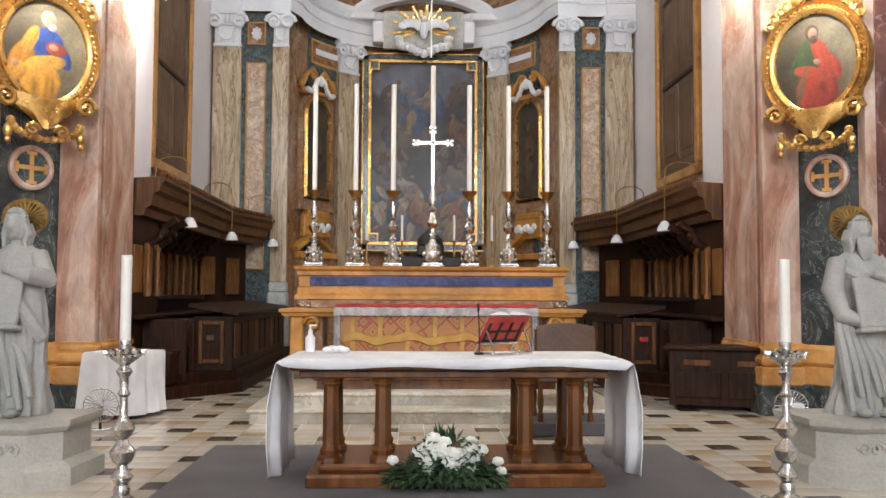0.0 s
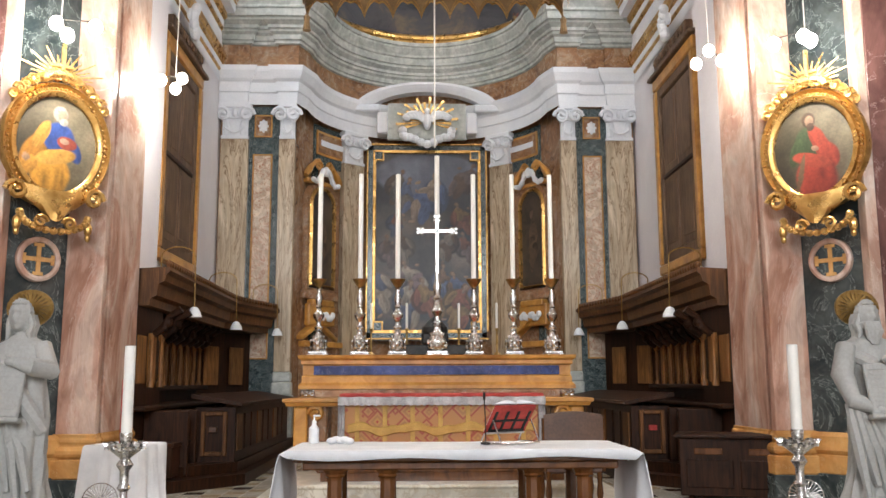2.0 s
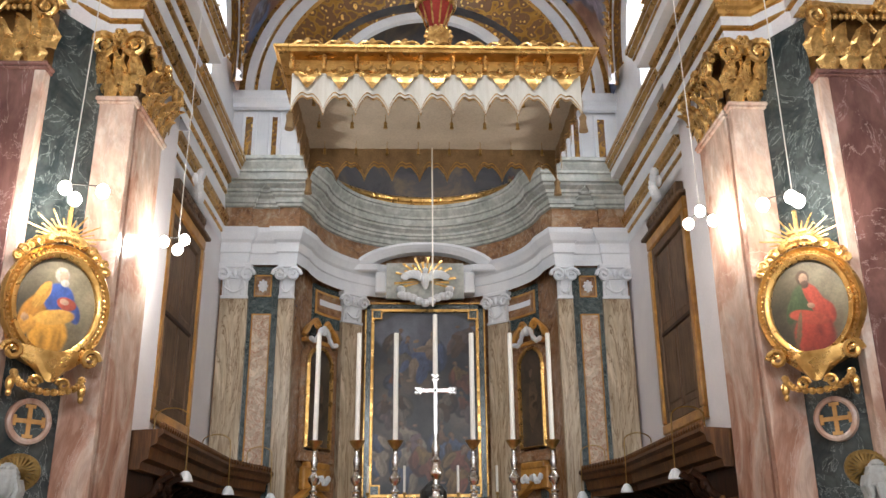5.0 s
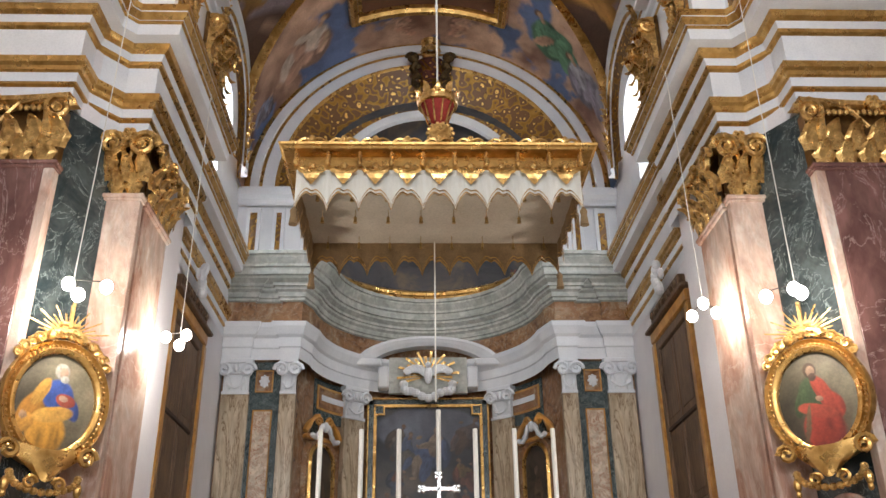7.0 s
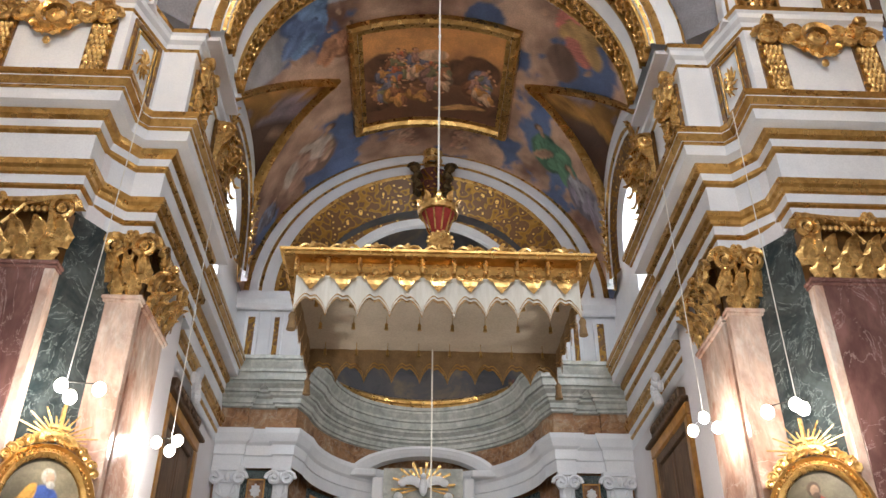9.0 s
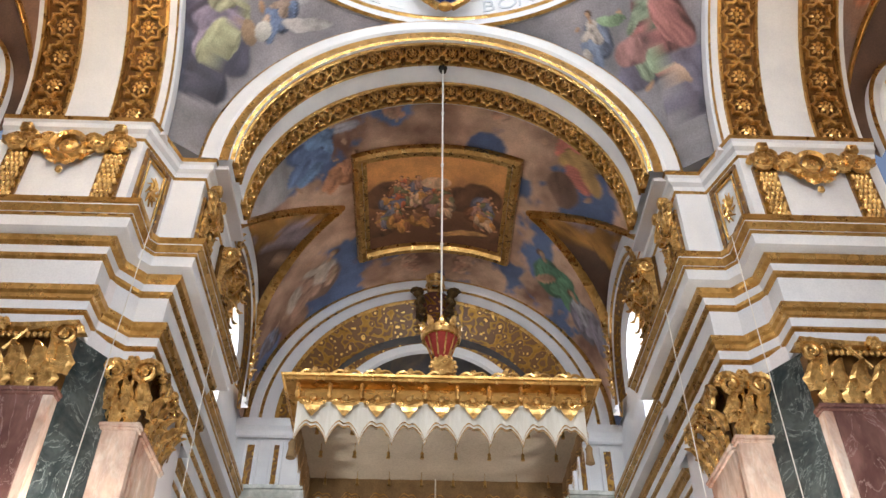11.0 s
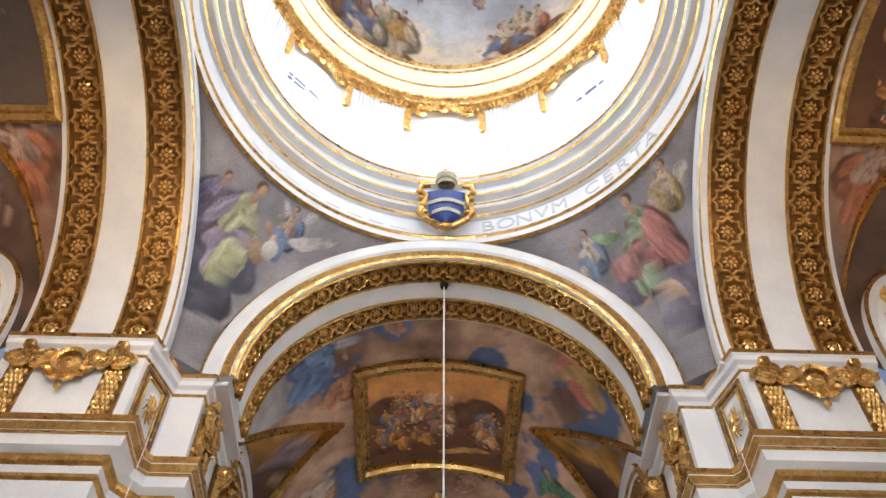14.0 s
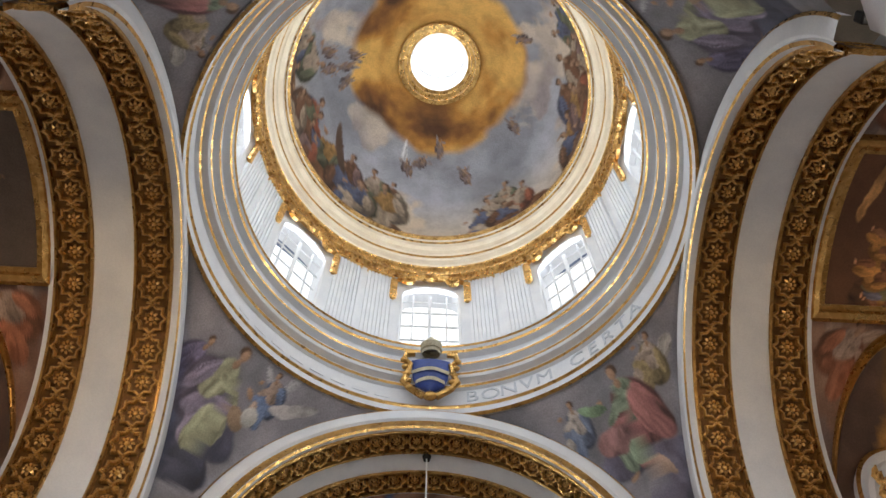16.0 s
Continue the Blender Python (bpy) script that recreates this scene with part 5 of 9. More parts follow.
# pediment with dove and rays
pd = thing("pediment", "white curved pediment with a stucco dove in gilded rays", "pediment", (0, FY + 2.3, 0))
bm = bmesh.new()
pts = [(1.62 * math.cos(radians(a)), 8.12 + 0.72 * math.sin(radians(a))) for a in range(20, 161, 7)]
rows = []
for o, y in ((0, 0.1), (0, -0.2), (0.08, -0.28), (0.16, -0.34), (0.22, -0.34), (0.24, 0.1)):
    rows.append([(x * (1 + o / 1.6), y, z + o) for x, z in pts])
grid(bm, rows)
for q in (-1, 1):
    box(bm, q * 1.2, q * 1.85, -0.36, 0.1, 8.28, 8.46, 0.03)
    box(bm, q * 1.0, q * 1.28, -0.25, 0.1, 7.72, 8.28, 0.03)
part("cornice", bm, WHITE, pd)
bm = bmesh.new()
for k in range(18):
    a = math.pi * (k + 0.5) / 18 * 1.3 - 0.47
    ln = 0.62 if k % 2 else 0.8
    w = 0.035
    c, d = math.cos(a), math.sin(a)
    base = [(0.15 * c - w * 0.3 * d, -0.2, 8.05 + 0.15 * d + w * 0.3 * c), (0.15 * c + w * 0.3 * d, -0.2, 8.05 + 0.15 * d - w * 0.3 * c)]
    tip = [(ln * c + w * d, -0.24, 8.05 + ln * d * 0.8 - w * c), (ln * c - w * d, -0.24, 8.05 + ln * d * 0.8 + w * c)]
    bm.faces.new([bm.verts.new(p) for p in base + tip])
tagged(part("ray_burst", bm, GOLD, pd, "gilded ray burst"), kind="stuff")
bm = bmesh.new()
box(bm, -1.0, 1.0, -0.12, 0.0, 7.6, 8.55)
part("tympanum", bm, GREY_MARBLE, pd, "pale grey marble field")
bm = bmesh.new()
ball(bm, (0, -0.34, 8.02), 0.11, 0.12, 0.24, 10, 8)
ball(bm, (0, -0.42, 8.26), 0.07, 0.08, 0.08)
for q in (-1, 1):
    for k in range(5):
        ball(bm, (q * (0.16 + 0.09 * k), -0.34, 8.14 + 0.05 * k - 0.014 * k * k), 0.1, 0.04, 0.16 - 0.012 * k, 8, 5, (0, q * (25 + 14 * k), 0))
for k in range(13):
    a = math.pi + math.pi * k / 12
    ball(bm, (0.62 * math.cos(a), -0.3, 7.78 + 0.3 * math.sin(a) + 0.05 * math.sin(5 * a)), 0.12, 0.1, 0.11, 8, 6)
part("dove_and_clouds", bm, WHITE, pd, "white stucco dove over clouds")

# ---- great pilasters, panels and paintings of the crossing piers ----
def great_capital(bm, w, z0=7.25, z1=8.2, d=0.0):
    """A gilded composite capital, facing -y about x = 0 on a pilaster face at y = -d."""
    h = z1 - z0
    # block behind the leaves in darkened gilt, as shade in the crevices
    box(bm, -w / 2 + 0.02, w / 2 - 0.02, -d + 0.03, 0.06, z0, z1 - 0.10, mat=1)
    n = max(2, round(w / 0.29))
    for row, (lift, hh, curl) in enumerate(((0.0, 0.38, 0.16), (0.2, 0.46, 0.22))):
        k_n = n if row == 0 else n + 1
        for k in range(k_n):
            x = -w / 2 + w * (k + 0.5) / n if row == 0 else -w / 2 + w * k / n
            acanthus(bm, w / n * 1.02, h * hh, curl, Matrix.Translation((x, -d - 0.02 - 0.02 * row, z0 + h * lift)))
    for s in (-1, 1):
        cx, cz, r = s * (w / 2 - 0.02), z0 + h * 0.77, 0.20 * h / 0.95
        tube(bm, [(cx + p[0], -d - 0.16 + 0.02 * p[0], cz + p[2]) for p in spiral(r, 1.9, 22, s)], [0.055 - 0.0014 * k for k in range(23)], 6)
        ball(bm, (cx, -d - 0.17, cz), 0.05, 0.05, 0.05, 7, 5)
        tube(bm, [(s * w * 0.06, -d - 0.1, z0 + h * 0.55), (s * w * 0.2, -d - 0.13, z0 + h * 0.86), (cx, -d - 0.17, cz + r)], 0.03, 5)
        acanthus(bm, 0.16, h * 0.4, 0.14, Matrix.Translation((s * w * 0.42, -d - 0.1, z0 + h * 0.34)))
    for k in range(int(w / 0.11)):
        ball(bm, (-w * 0.36 + w * 0.72 * (k + 0.5) / int(w / 0.11), -d - 0.1, z0 + h * 0.8), 0.042, 0.04, 0.05, 6, 5)
    # abacus that sags towards its middle, with a flower
    pts = [(-w * 0.56 + w * 1.12 * k / 10, 0.10 * math.cos(math.pi * (k / 5 - 1) / 2)) for k in range(11)]
    rows = [[(x, -d - o + c * 0.9, z) for x, c in pts] for o, z in ((0.16, z1 - 0.13), (0.22, z1 - 0.09), (0.23, z1 - 0.03), (0.20, z1 - 0.005))]
    rows.append([(x, 0.05, z1 - 0.005) for x, c in pts])
    grid(bm, rows)
    for k in range(7):
        a = 2 * math.pi * k / 6
        ball(bm, (0.07 * math.cos(a) * (k > 0), -d - 0.16, z1 - 0.07 + 0.07 * math.sin(a) * (k > 0)), 0.055, 0.05, 0.05, 6, 5)


def great_pilaster(name_label, x, y, turn, w, d, mat, edge=None, cap=True):
    p = thing("pilaster", name_label, "pilaster", (x, y, 0), turn, "great pilasters of the crossing")
    bm = bmesh.new()
    e = 0.13 if edge else 0.0
    box(bm, -w / 2 + e, w / 2 - e, -d, 0.02, 0.85, 7.22, 0.01)
    part("shaft", bm, mat, p)
    if edge:
        bm = bmesh.new()
        for q in (-1, 1):
            box(bm, q * (w / 2 - e), q * w / 2, -d + 0.004, 0.02, 0.85, 7.22, 0.008)
        part("edge_strip", bm, edge, p, "paler pink marble edge strips")
    bm = bmesh.new()
    box(bm, -w / 2 - 0.03, w / 2 + 0.03, -d - 0.04, 0.02, 7.17, 7.21, 0.012)
    box(bm, -w / 2 - 0.05, w / 2 + 0.05, -d - 0.06, 0.02, 7.21, 7.27, 0.015)
    part("necking", bm, mat, p)
    bm = bmesh.new()
    box(bm, -w / 2 - 0.10, w / 2 + 0.10, -d - 0.12, 0.02, 0.0, 0.36, 0.01)
    part("plinth", bm, GREEN, p, "dark green marble plinth")
    bm = bmesh.new()
    box(bm, -w / 2 - 0.08, w / 2 + 0.08, -d - 0.10, 0.02, 0.36, 0.58, 0.012)
    for z, o, r in ((0.66, 0.08, 0.07), (0.79, 0.04, 0.05)):
        line = [(w / 2 + o - r, 0.02), (w / 2 + o - r, -d - o + r), (-w / 2 - o + r, -d - o + r), (-w / 2 - o + r, 0.02)]
        sweep(bm, line, [(-0.01, z - r)] + [(r * math.sin(radians(a)), z - r * math.cos(radians(a))) for a in range(15, 180, 30)] + [(-0.01, z + r)], caps=False)
    box(bm, -w / 2 - 0.02, w / 2 + 0.02, -d - 0.02, 0.02, 0.58, 0.87, 0.01)
    part("base", bm, ORANGE, p, "yellow-orange marble base with rounded mouldings")
    if cap:
        bm = bmesh.new()
        great_capital(bm, w, d=d)
        part("capital", bm, [GOLD, STAR_GROUND], p, "gilded composite capital with acanthus leaves")
    return p


def oval(rx, rz, n=48):
    return [(rx * math.cos(2 * math.pi * k / n), rz * math.sin(2 * math.pi * k / n)) for k in range(n)]


def oval_painting(x, y, z, turn, draw, label):
    p = thing("oval_painting", label, "painting", (x, y, z), turn, "oval paintings on the piers")
    bm = bmesh.new()
    grid(bm, [[(a * k / 60, -0.04, b * k / 60) for a, b in oval(0.47, 0.58, 120)] for k in range(1, 61)], wrap=True)
    bm.faces.new([bm.verts.new((a / 60, -0.04, b / 60)) for a, b in oval(0.47, 0.58, 120)])
    lay_paint(part("canvas", bm, OIL, p, "robed figure as plain patches of colour"), lambda x, y, z: (x, z), draw)
    bm = bmesh.new()
    ring(bm, oval(0.46, 0.57), [(0, 0.03), (0, 0.08), (-0.02, 0.10), (-0.06, 0.11), (-0.08, 0.07), (-0.11, 0.07), (-0.15, 0.12), (-0.17, 0.09), (-0.17, -0.15)])
    part("frame", bm, GOLD_SOFT, p, "moulded gilded oval frame", True)
    bm = bmesh.new()
    for a, b in oval(0.555, 0.665, 64):
        ball(bm, (a, -0.09, b), 0.017, 0.02, 0.017, 6, 4)
    tagged(part("beading", bm, GOLD, p), kind="stuff")
    # scrolls down the sides, cloud of rays on top
    bm = bmesh.new()
    for q in (-1, 1):
        for k in range(9):
            a = radians(38 + 8 * k)
            r = 0.10 - 0.004 * k
            cx, cz = q * 0.66 * math.cos(a), 0.80 * math.sin(a)
            tube(bm, [(cx + v[0], -0.08 - 0.02 * (k % 2), cz + v[2]) for v in spiral(0.07, 1.2, 9, q if k % 2 else -q)], 0.022, 5)
            ball(bm, (cx, -0.07, cz), 0.05, 0.05, 0.04, 6, 5)
    tagged(part("scrollwork", bm, GOLD, p, "carved gilded scrollwork"), kind="stuff")
    bm = bmesh.new()
    for k in range(15):
        a = radians(5 + 170 * k / 14)
        ln = (0.50 if k % 2 else 0.36)
        c, s_ = math.cos(a), math.sin(a)
        tube(bm, [(0.06 * c, -0.06, 0.80 + 0.06 * s_), (ln * c, -0.10, 0.80 + ln * 0.75 * s_)], [0.022, 0.008], 4)
    box(bm, -0.022, 0.022, -0.12, -0.07, 0.8, 1.22, 0.005)
    box(bm, -0.12, 0.12, -0.12, -0.07, 0.92, 0.96, 0.005)
    for k in range(11):
        a = math.pi * k / 10
        ball(bm, (0.20 * math.cos(a), -0.10, 0.76 + 0.08 * math.sin(a)), 0.065, 0.06, 0.055, 7, 5)
    tagged(part("glory", bm, GOLD, p, "gilded rays and clouds with a small cross"), kind="stuff")
    bm = bmesh.new()
    rows = []
    for i in range(7):
        f = i / 6
        w = 0.46 * (1 - 0.75 * f ** 1.6)
        zz = -0.58 - 0.36 * f - (0.0)
        rows.append([(w * (k / 4 - 1), -0.10 - 0.10 * math.sin(math.pi * k / 8) + 0.015 * (k % 2), zz + 0.10 * (abs(k - 4) / 4) ** 2) for k in range(9)])
    grid(bm, rows)
    for q in (-1, 1):
        tube(bm, [(q * 0.44 + v[0], -0.14, -0.62 + v[2]) for v in spiral(0.12, 1.5, 14, q)], 0.035, 6)
        tube(bm, [(q * 0.16 + v[0], -0.16, -0.95 + v[2]) for v in spiral(0.08, 1.4, 12, -q)], 0.025, 5)
        ball(bm, (q * 0.40, -0.10, -0.98), 0.05, 0.05, 0.09, 8, 6)
        ball(bm, (q * 0.40, -0.10, -1.08), 0.035, 0.035, 0.05, 8, 6)
    part("cartouche", bm, GOLD_SOFT, p, "gilded shell cartouche", True)
    bm = bmesh.new()
    for k in range(15):
        a = math.pi + math.pi * k / 14
        ball(bm, (0.38 * math.cos(a), -0.12, -0.86 + 0.18 * math.sin(a)), 0.05, 0.05, 0.045, 7, 5)
    tagged(part("festoon", bm, GOLD, p, "gilded fruit festoon"), kind="stuff")
    return p


for s in (-1, 1):
    great_pilaster("great red marble pilaster with gilded capital", s * 5.8, 9.9, 0, 1.8, 0.16, RED, PINK)
    great_pilaster("pink marble pilaster at the chancel arch, gilded capital", s * 4.29, 10.74, 0, 0.46, 0.12, PINK)
    great_pilaster("pink marble pilaster inside the chancel arch, gilded capital", s * 4.22, 11.45, -s * 90, 1.15, 0.15, PINK)
    # green marble panel on the canted side of the pier
    t = -s * 59.7
    g = thing("pier_facing", "dark green veined marble panel facing the canted pier", "facing", (s * 4.74, 10.33, 0), t, "green marble pier panels")
    bm = bmesh.new()
    box(bm, -0.475, 0.475, -0.03, 0.01, 0.85, 8.18)
    part("slab", bm, GREEN, g)
    bm = bmesh.new()
    box(bm, -0.475, 0.475, -0.10, 0.01, 0.38, 0.6, 0.01)
    box(bm, -0.475, 0.475, -0.12, 0.01, 0.6, 0.86, 0.05)
    part("base", bm, ORANGE, g, "yellow-orange marble base")
    bm = bmesh.new()
    box(bm, -0.475, 0.475, -0.12, 0.01, 0, 0.38, 0.01)
    part("plinth", bm, GREEN, g)
    oval_painting(s * 4.53, 10.13, 4.23, -s * 42, draw_oval(s < 0),
                  "oval painting in blue and orange robes, carved gilded frame" if s < 0 else "oval painting in green and red robes, carved gilded frame")
    # cross roundel
    c = thing("cross_roundel", "round marble plaque with a yellow cross", "plaque", (s * 4.70, 10.25, 2.89), -s * 50, "consecration crosses")
    bm = bmesh.new()
    ring(bm, oval(0.20, 0.20, 32), [(0, 0.0), (0, 0.05), (-0.03, 0.065), (-0.06, 0.05), (-0.065, -0.05)])
    part("rim", bm, PINK, c, "pinkish marble rim", True)
    bm = bmesh.new()
    bm.faces.new([bm.verts.new((a, -0.02, b)) for a, b in oval(0.21, 0.21, 32)])
    part("disc", bm, GREEN, c)
    bm = bmesh.new()
    box(bm, -0.025, 0.025, -0.035, -0.015, -0.19, 0.19)
    box(bm, -0.19, 0.19, -0.036, -0.016, -0.025, 0.025)
    for q in (-1, 1):
        box(bm, q * 0.15, q * 0.19, -0.034, -0.014, -0.06, 0.06)
        box(bm, -0.06, 0.06, -0.0345, -0.0145, q * 0.15, q * 0.19)
    part("cross", bm, ORANGE, c, "yellow marble cross")

# ornaments of the attic: framed panel, garlands, keystone cartouche
def scale_garland(bm, x0, x1, y, z0, z1):
    n = 9
    for k in range(n):
        for j in range(4):
            f = (k + 0.5) / n
            x = x0 + (x1 - x0) * (j + 0.5 + 0.5 * (k % 2) - 0.25) / 4
            ball(bm, (x, y, z0 + (z1 - z0) * f), (x1 - x0) / 7, 0.05, (z1 - z0) / n * 0.62, 6, 5)


def attic_block(x, y, turn, w, label, framed):
    p = thing("attic_ornament", label, "ornament", (x, y, 0), turn, "gilded attic ornaments")
    if not framed:
        bm = bmesh.new()
        for q in (-1, 1):
            bm = bm if q < 0 else bmesh.new()
            box(bm, q * (w / 2 - 0.44), q * (w / 2 - 0.06), -0.03, 0.02, 10.34, 11.5)
            part("ground_strip", bm, GOLD_DARK, p, "dark gilded ground")
        for q in (-1, 1):
            bm = bmesh.new()
            scale_garland(bm, q * (w / 2 - 0.40), q * (w / 2 - 0.12), -0.05, 10.4, 11.35)
            tagged(part("garland", bm, GOLD, p, "gilded overlapping scales"), kind="stuff")
            bm = bmesh.new()
            for k, (dx, dz, r) in enumerate(((0.20, 11.52, 0.20), (0.52, 11.50, 0.17), (0.36, 11.66, 0.13), (0.66, 11.62, 0.11))):
                tube(bm, [(q * (w / 2 - dx) + v[0], -0.10, dz + v[2]) for v in spiral(r, 1.5, 14, q if k != 1 else -q)], 0.06, 6)
                ball(bm, (q * (w / 2 - dx), -0.1, dz), 0.07, 0.06, 0.07, 7, 5)
            box(bm, q * (w / 2 - 0.36), q * (w / 2 - 0.18), -0.2, 0, 11.74, 11.92, 0.03)
            part("scroll", bm, GOLD, p, "gilded scroll bracket")
        bm = bmesh.new()
        ring(bm, oval(0.20, 0.20, 20), [(0.0, 0.02), (0.0, 0.14), (-0.07, 0.17), (-0.13, 0.05)], Matrix.Translation((0, 0, 11.5)))
        ball(bm, (0, -0.06, 11.5), 0.16, 0.09, 0.16, 10, 7)
        for q in (-1, 1):
            tube(bm, [(q * 0.34 + v[0], -0.10, 11.56 + v[2]) for v in spiral(0.15, 1.4, 14, -q)], 0.045, 6)
            tube(bm, [(q * 0.16, -0.08, 11.36), (q * 0.30, -0.11, 11.30), (q * 0.42, -0.08, 11.40)], [0.05, 0.06, 0.03], 6)
            acanthus(bm, 0.24, 0.30, 0.10, Matrix.Translation((q * 0.12, -0.05, 11.34)) @ Matrix.Rotation(math.pi - q * 0.5, 4, "Y"))
        acanthus(bm, 0.30, 0.42, 0.12, Matrix.Translation((0, -0.06, 11.36)) @ Matrix.Rotation(math.pi, 4, "Y"))
        ball(bm, (0, -0.10, 10.96), 0.06, 0.05, 0.07, 7, 5)
        tagged(part("boss", bm, GOLD, p, "gilded rosette boss"), kind="stuff")
    else:
        bm = bmesh.new()
        for x0, x1, z0, z1 in ((-w / 2, -w / 2 + 0.09, 10.38, 11.68), (w / 2 - 0.09, w / 2, 10.38, 11.68), (-w / 2 + 0.09, w / 2 - 0.09, 11.59, 11.68), (-w / 2 + 0.09, w / 2 - 0.09, 10.38, 10.47)):
            box(bm, x0, x1, -0.035, 0.01, z0, z1, 0.012)
        part("panel_frame", bm, GOLD_DARK, p, "gilded carved frame")
        bm = bmesh.new()
        for x0, x1, z0, z1 in ((-w / 2 + 0.13, -w / 2 + 0.16, 10.51, 11.55), (w / 2 - 0.16, w / 2 - 0.13, 10.51, 11.55), (-w / 2 + 0.16, w / 2 - 0.16, 11.52, 11.55), (-w / 2 + 0.16, w / 2 - 0.16, 10.51, 10.54)):
            box(bm, x0, x1, -0.03, 0.01, z0, z1, 0.008)
        for k in range(10):
            a = math.pi * 2 * k / 10
            tube(bm, [(0, -0.03, 11.02), (0.10 * math.cos(a), -0.06, 11.02 + 0.2 * math.sin(a)), (0.15 * math.cos(a + 0.4), -0.03, 11.02 + 0.30 * math.sin(a + 0.4))], [0.03, 0.025, 0.01], 5)
        part("palm_relief", bm, GOLD_SOFT, p, "gilded palm relief")
    return p


for s in (-1, 1):
    attic_block(s * 5.85, 9.62, 0, 2.0, "white attic block with gilded garlands and scrolls", False)
    ang = math.degrees(math.atan2(0.29, 0.86))
    attic_block(s * 4.605, 10.06, -s * (90 - ang), 0.72, "gilded framed panel with palm relief", True)
    attic_block(s * 3.93, 11.05, -s * 90, 0.95, "gilded garlands beside the chancel arch", False)

def scroll_console(x, y, turn, group="gilded scroll consoles"):
    """A gilded S-shaped console with leaves, facing -y."""
    p = thing("scroll_console", "gilded carved console with volutes and hanging leaves", "ornament", (x, y, 0), turn, group)
    bm = bmesh.new()
    box(bm, -0.20, 0.20, -0.05, 0.02, 10.36, 11.72, 0.015)
    part("backing", bm, STAR_GROUND, p, "dark gilt backing")
    bm = bmesh.new()
    line = [(-0.16, 11.70), (-0.30, 11.62), (-0.36, 11.45), (-0.30, 11.28), (-0.18, 11.15), (-0.13, 10.95), (-0.15, 10.75), (-0.22, 10.62)]
    rows = [[(w, yy + (0.0 if abs(w) > 0.12 else 0.03), z) for w in (-0.17, -0.12, -0.10, 0.10, 0.12, 0.17)] for yy, z in line]
    grid(bm, rows)
    for q in (-1, 1):
        grid(bm, [[(q * 0.17, yy, z), (q * 0.17, 0.0, z)] for yy, z in line])
    part("body", bm, GOLD, p, "gilded curved body")
    for q in (-1, 1):
        bm = bmesh.new()
        tube(bm, [(q * 0.18, -0.20 + v[0], 11.48 + v[2]) for v in spiral(0.17, 1.7, 18, -1)], 0.04, 6)
        part("volute", bm, GOLD, p, "gilded volute")
    bm = bmesh.new()
    for k in range(5):
        acanthus(bm, 0.26 - 0.02 * k, 0.34, 0.14, Matrix.Translation((0, -0.30 + 0.04 * k, 11.62 - 0.24 * k)) @ Matrix.Rotation(math.pi, 4, "Y"))
    tagged(part("leaf_drop", bm, GOLD, p, "gilded overlapping leaves"), kind="stuff")
    return p


for s in (-1, 1):
    scroll_console(s * 3.93, 12.3, -s * 90)
    scroll_console(s * 3.93, 13.0, -s * 90)

# wires with clusters of bulbs
BULB, tb, bb = nodes_of("lit_bulb")
bb.inputs["Emission Color"].default_value = (1, 0.93, 0.82, 1)
bb.inputs["Emission Strength"].default_value = 26
bb.inputs["Base Color"].default_value = (0.9, 0.9, 0.9, 1)


def bulb_cluster(x, y, z, top, offsets, watts):
    p = thing("hanging_lamp", "cluster of bare lit bulbs hanging on a thin wire", "lamp", (x, y, z), 0, "hanging bulb clusters")
    bm = bmesh.new()
    tube(bm, [(0, 0, 0.12), (top[0] - x, top[1] - y, top[2] - z)], 0.007, 4)
    part("wire", bm, WAX, p, "pale thin wire")
    bm = bmesh.new()
    for a in offsets:
        tube(bm, [(0, 0, 0.12), (a[0], a[1], a[2] + 0.06)], 0.008, 4)
        ball(bm, (a[0], a[1], a[2] + 0.07), 0.025, 0.025, 0.035, 6, 4)
    part("holder", bm, IRON, p, "small dark bulb holders")
    for a in offsets:
        bm = bmesh.new()
        ball(bm, a, 0.075, 0.075, 0.085, 12, 8)
        part("bulb", bm, BULB, p, "glowing bulb", True).visible_shadow = False
    lamp = new("bulb_light", bpy.data.lights.new("bulb_light", "POINT"))
    lamp.data.energy, lamp.data.color, lamp.data.shadow_soft_size = watts, (1, 0.96, 0.91), 0.12
    lamp.location = (x, y, z - 0.02)


bulb_cluster(-4.27, 9.45, 5.38, (-4.24, 9.6, 10.05), [(-0.05, 0, 0.07), (0.08, 0, -0.07), (0.37, 0.05, 0.05)], 105)
bulb_cluster(4.19, 9.45, 5.33, (4.3, 9.65, 10.05), [(-0.02, 0, 0.05), (-0.35, 0.05, -0.03), (0.06, 0, 0.0)], 105)
bulb_cluster(-3.66, 11.9, 5.6, (-3.66, 12.0, 9.9), [(0.09, 0, 0.09), (-0.20, 0, 0.06), (0.0, 0, -0.06)], 70)
bulb_cluster(3.68, 11.2, 5.77, (3.66, 11.3, 9.9), [(0.0, 0, 0.12), (-0.18, 0, -0.07), (0.17, 0, -0.02)], 48)

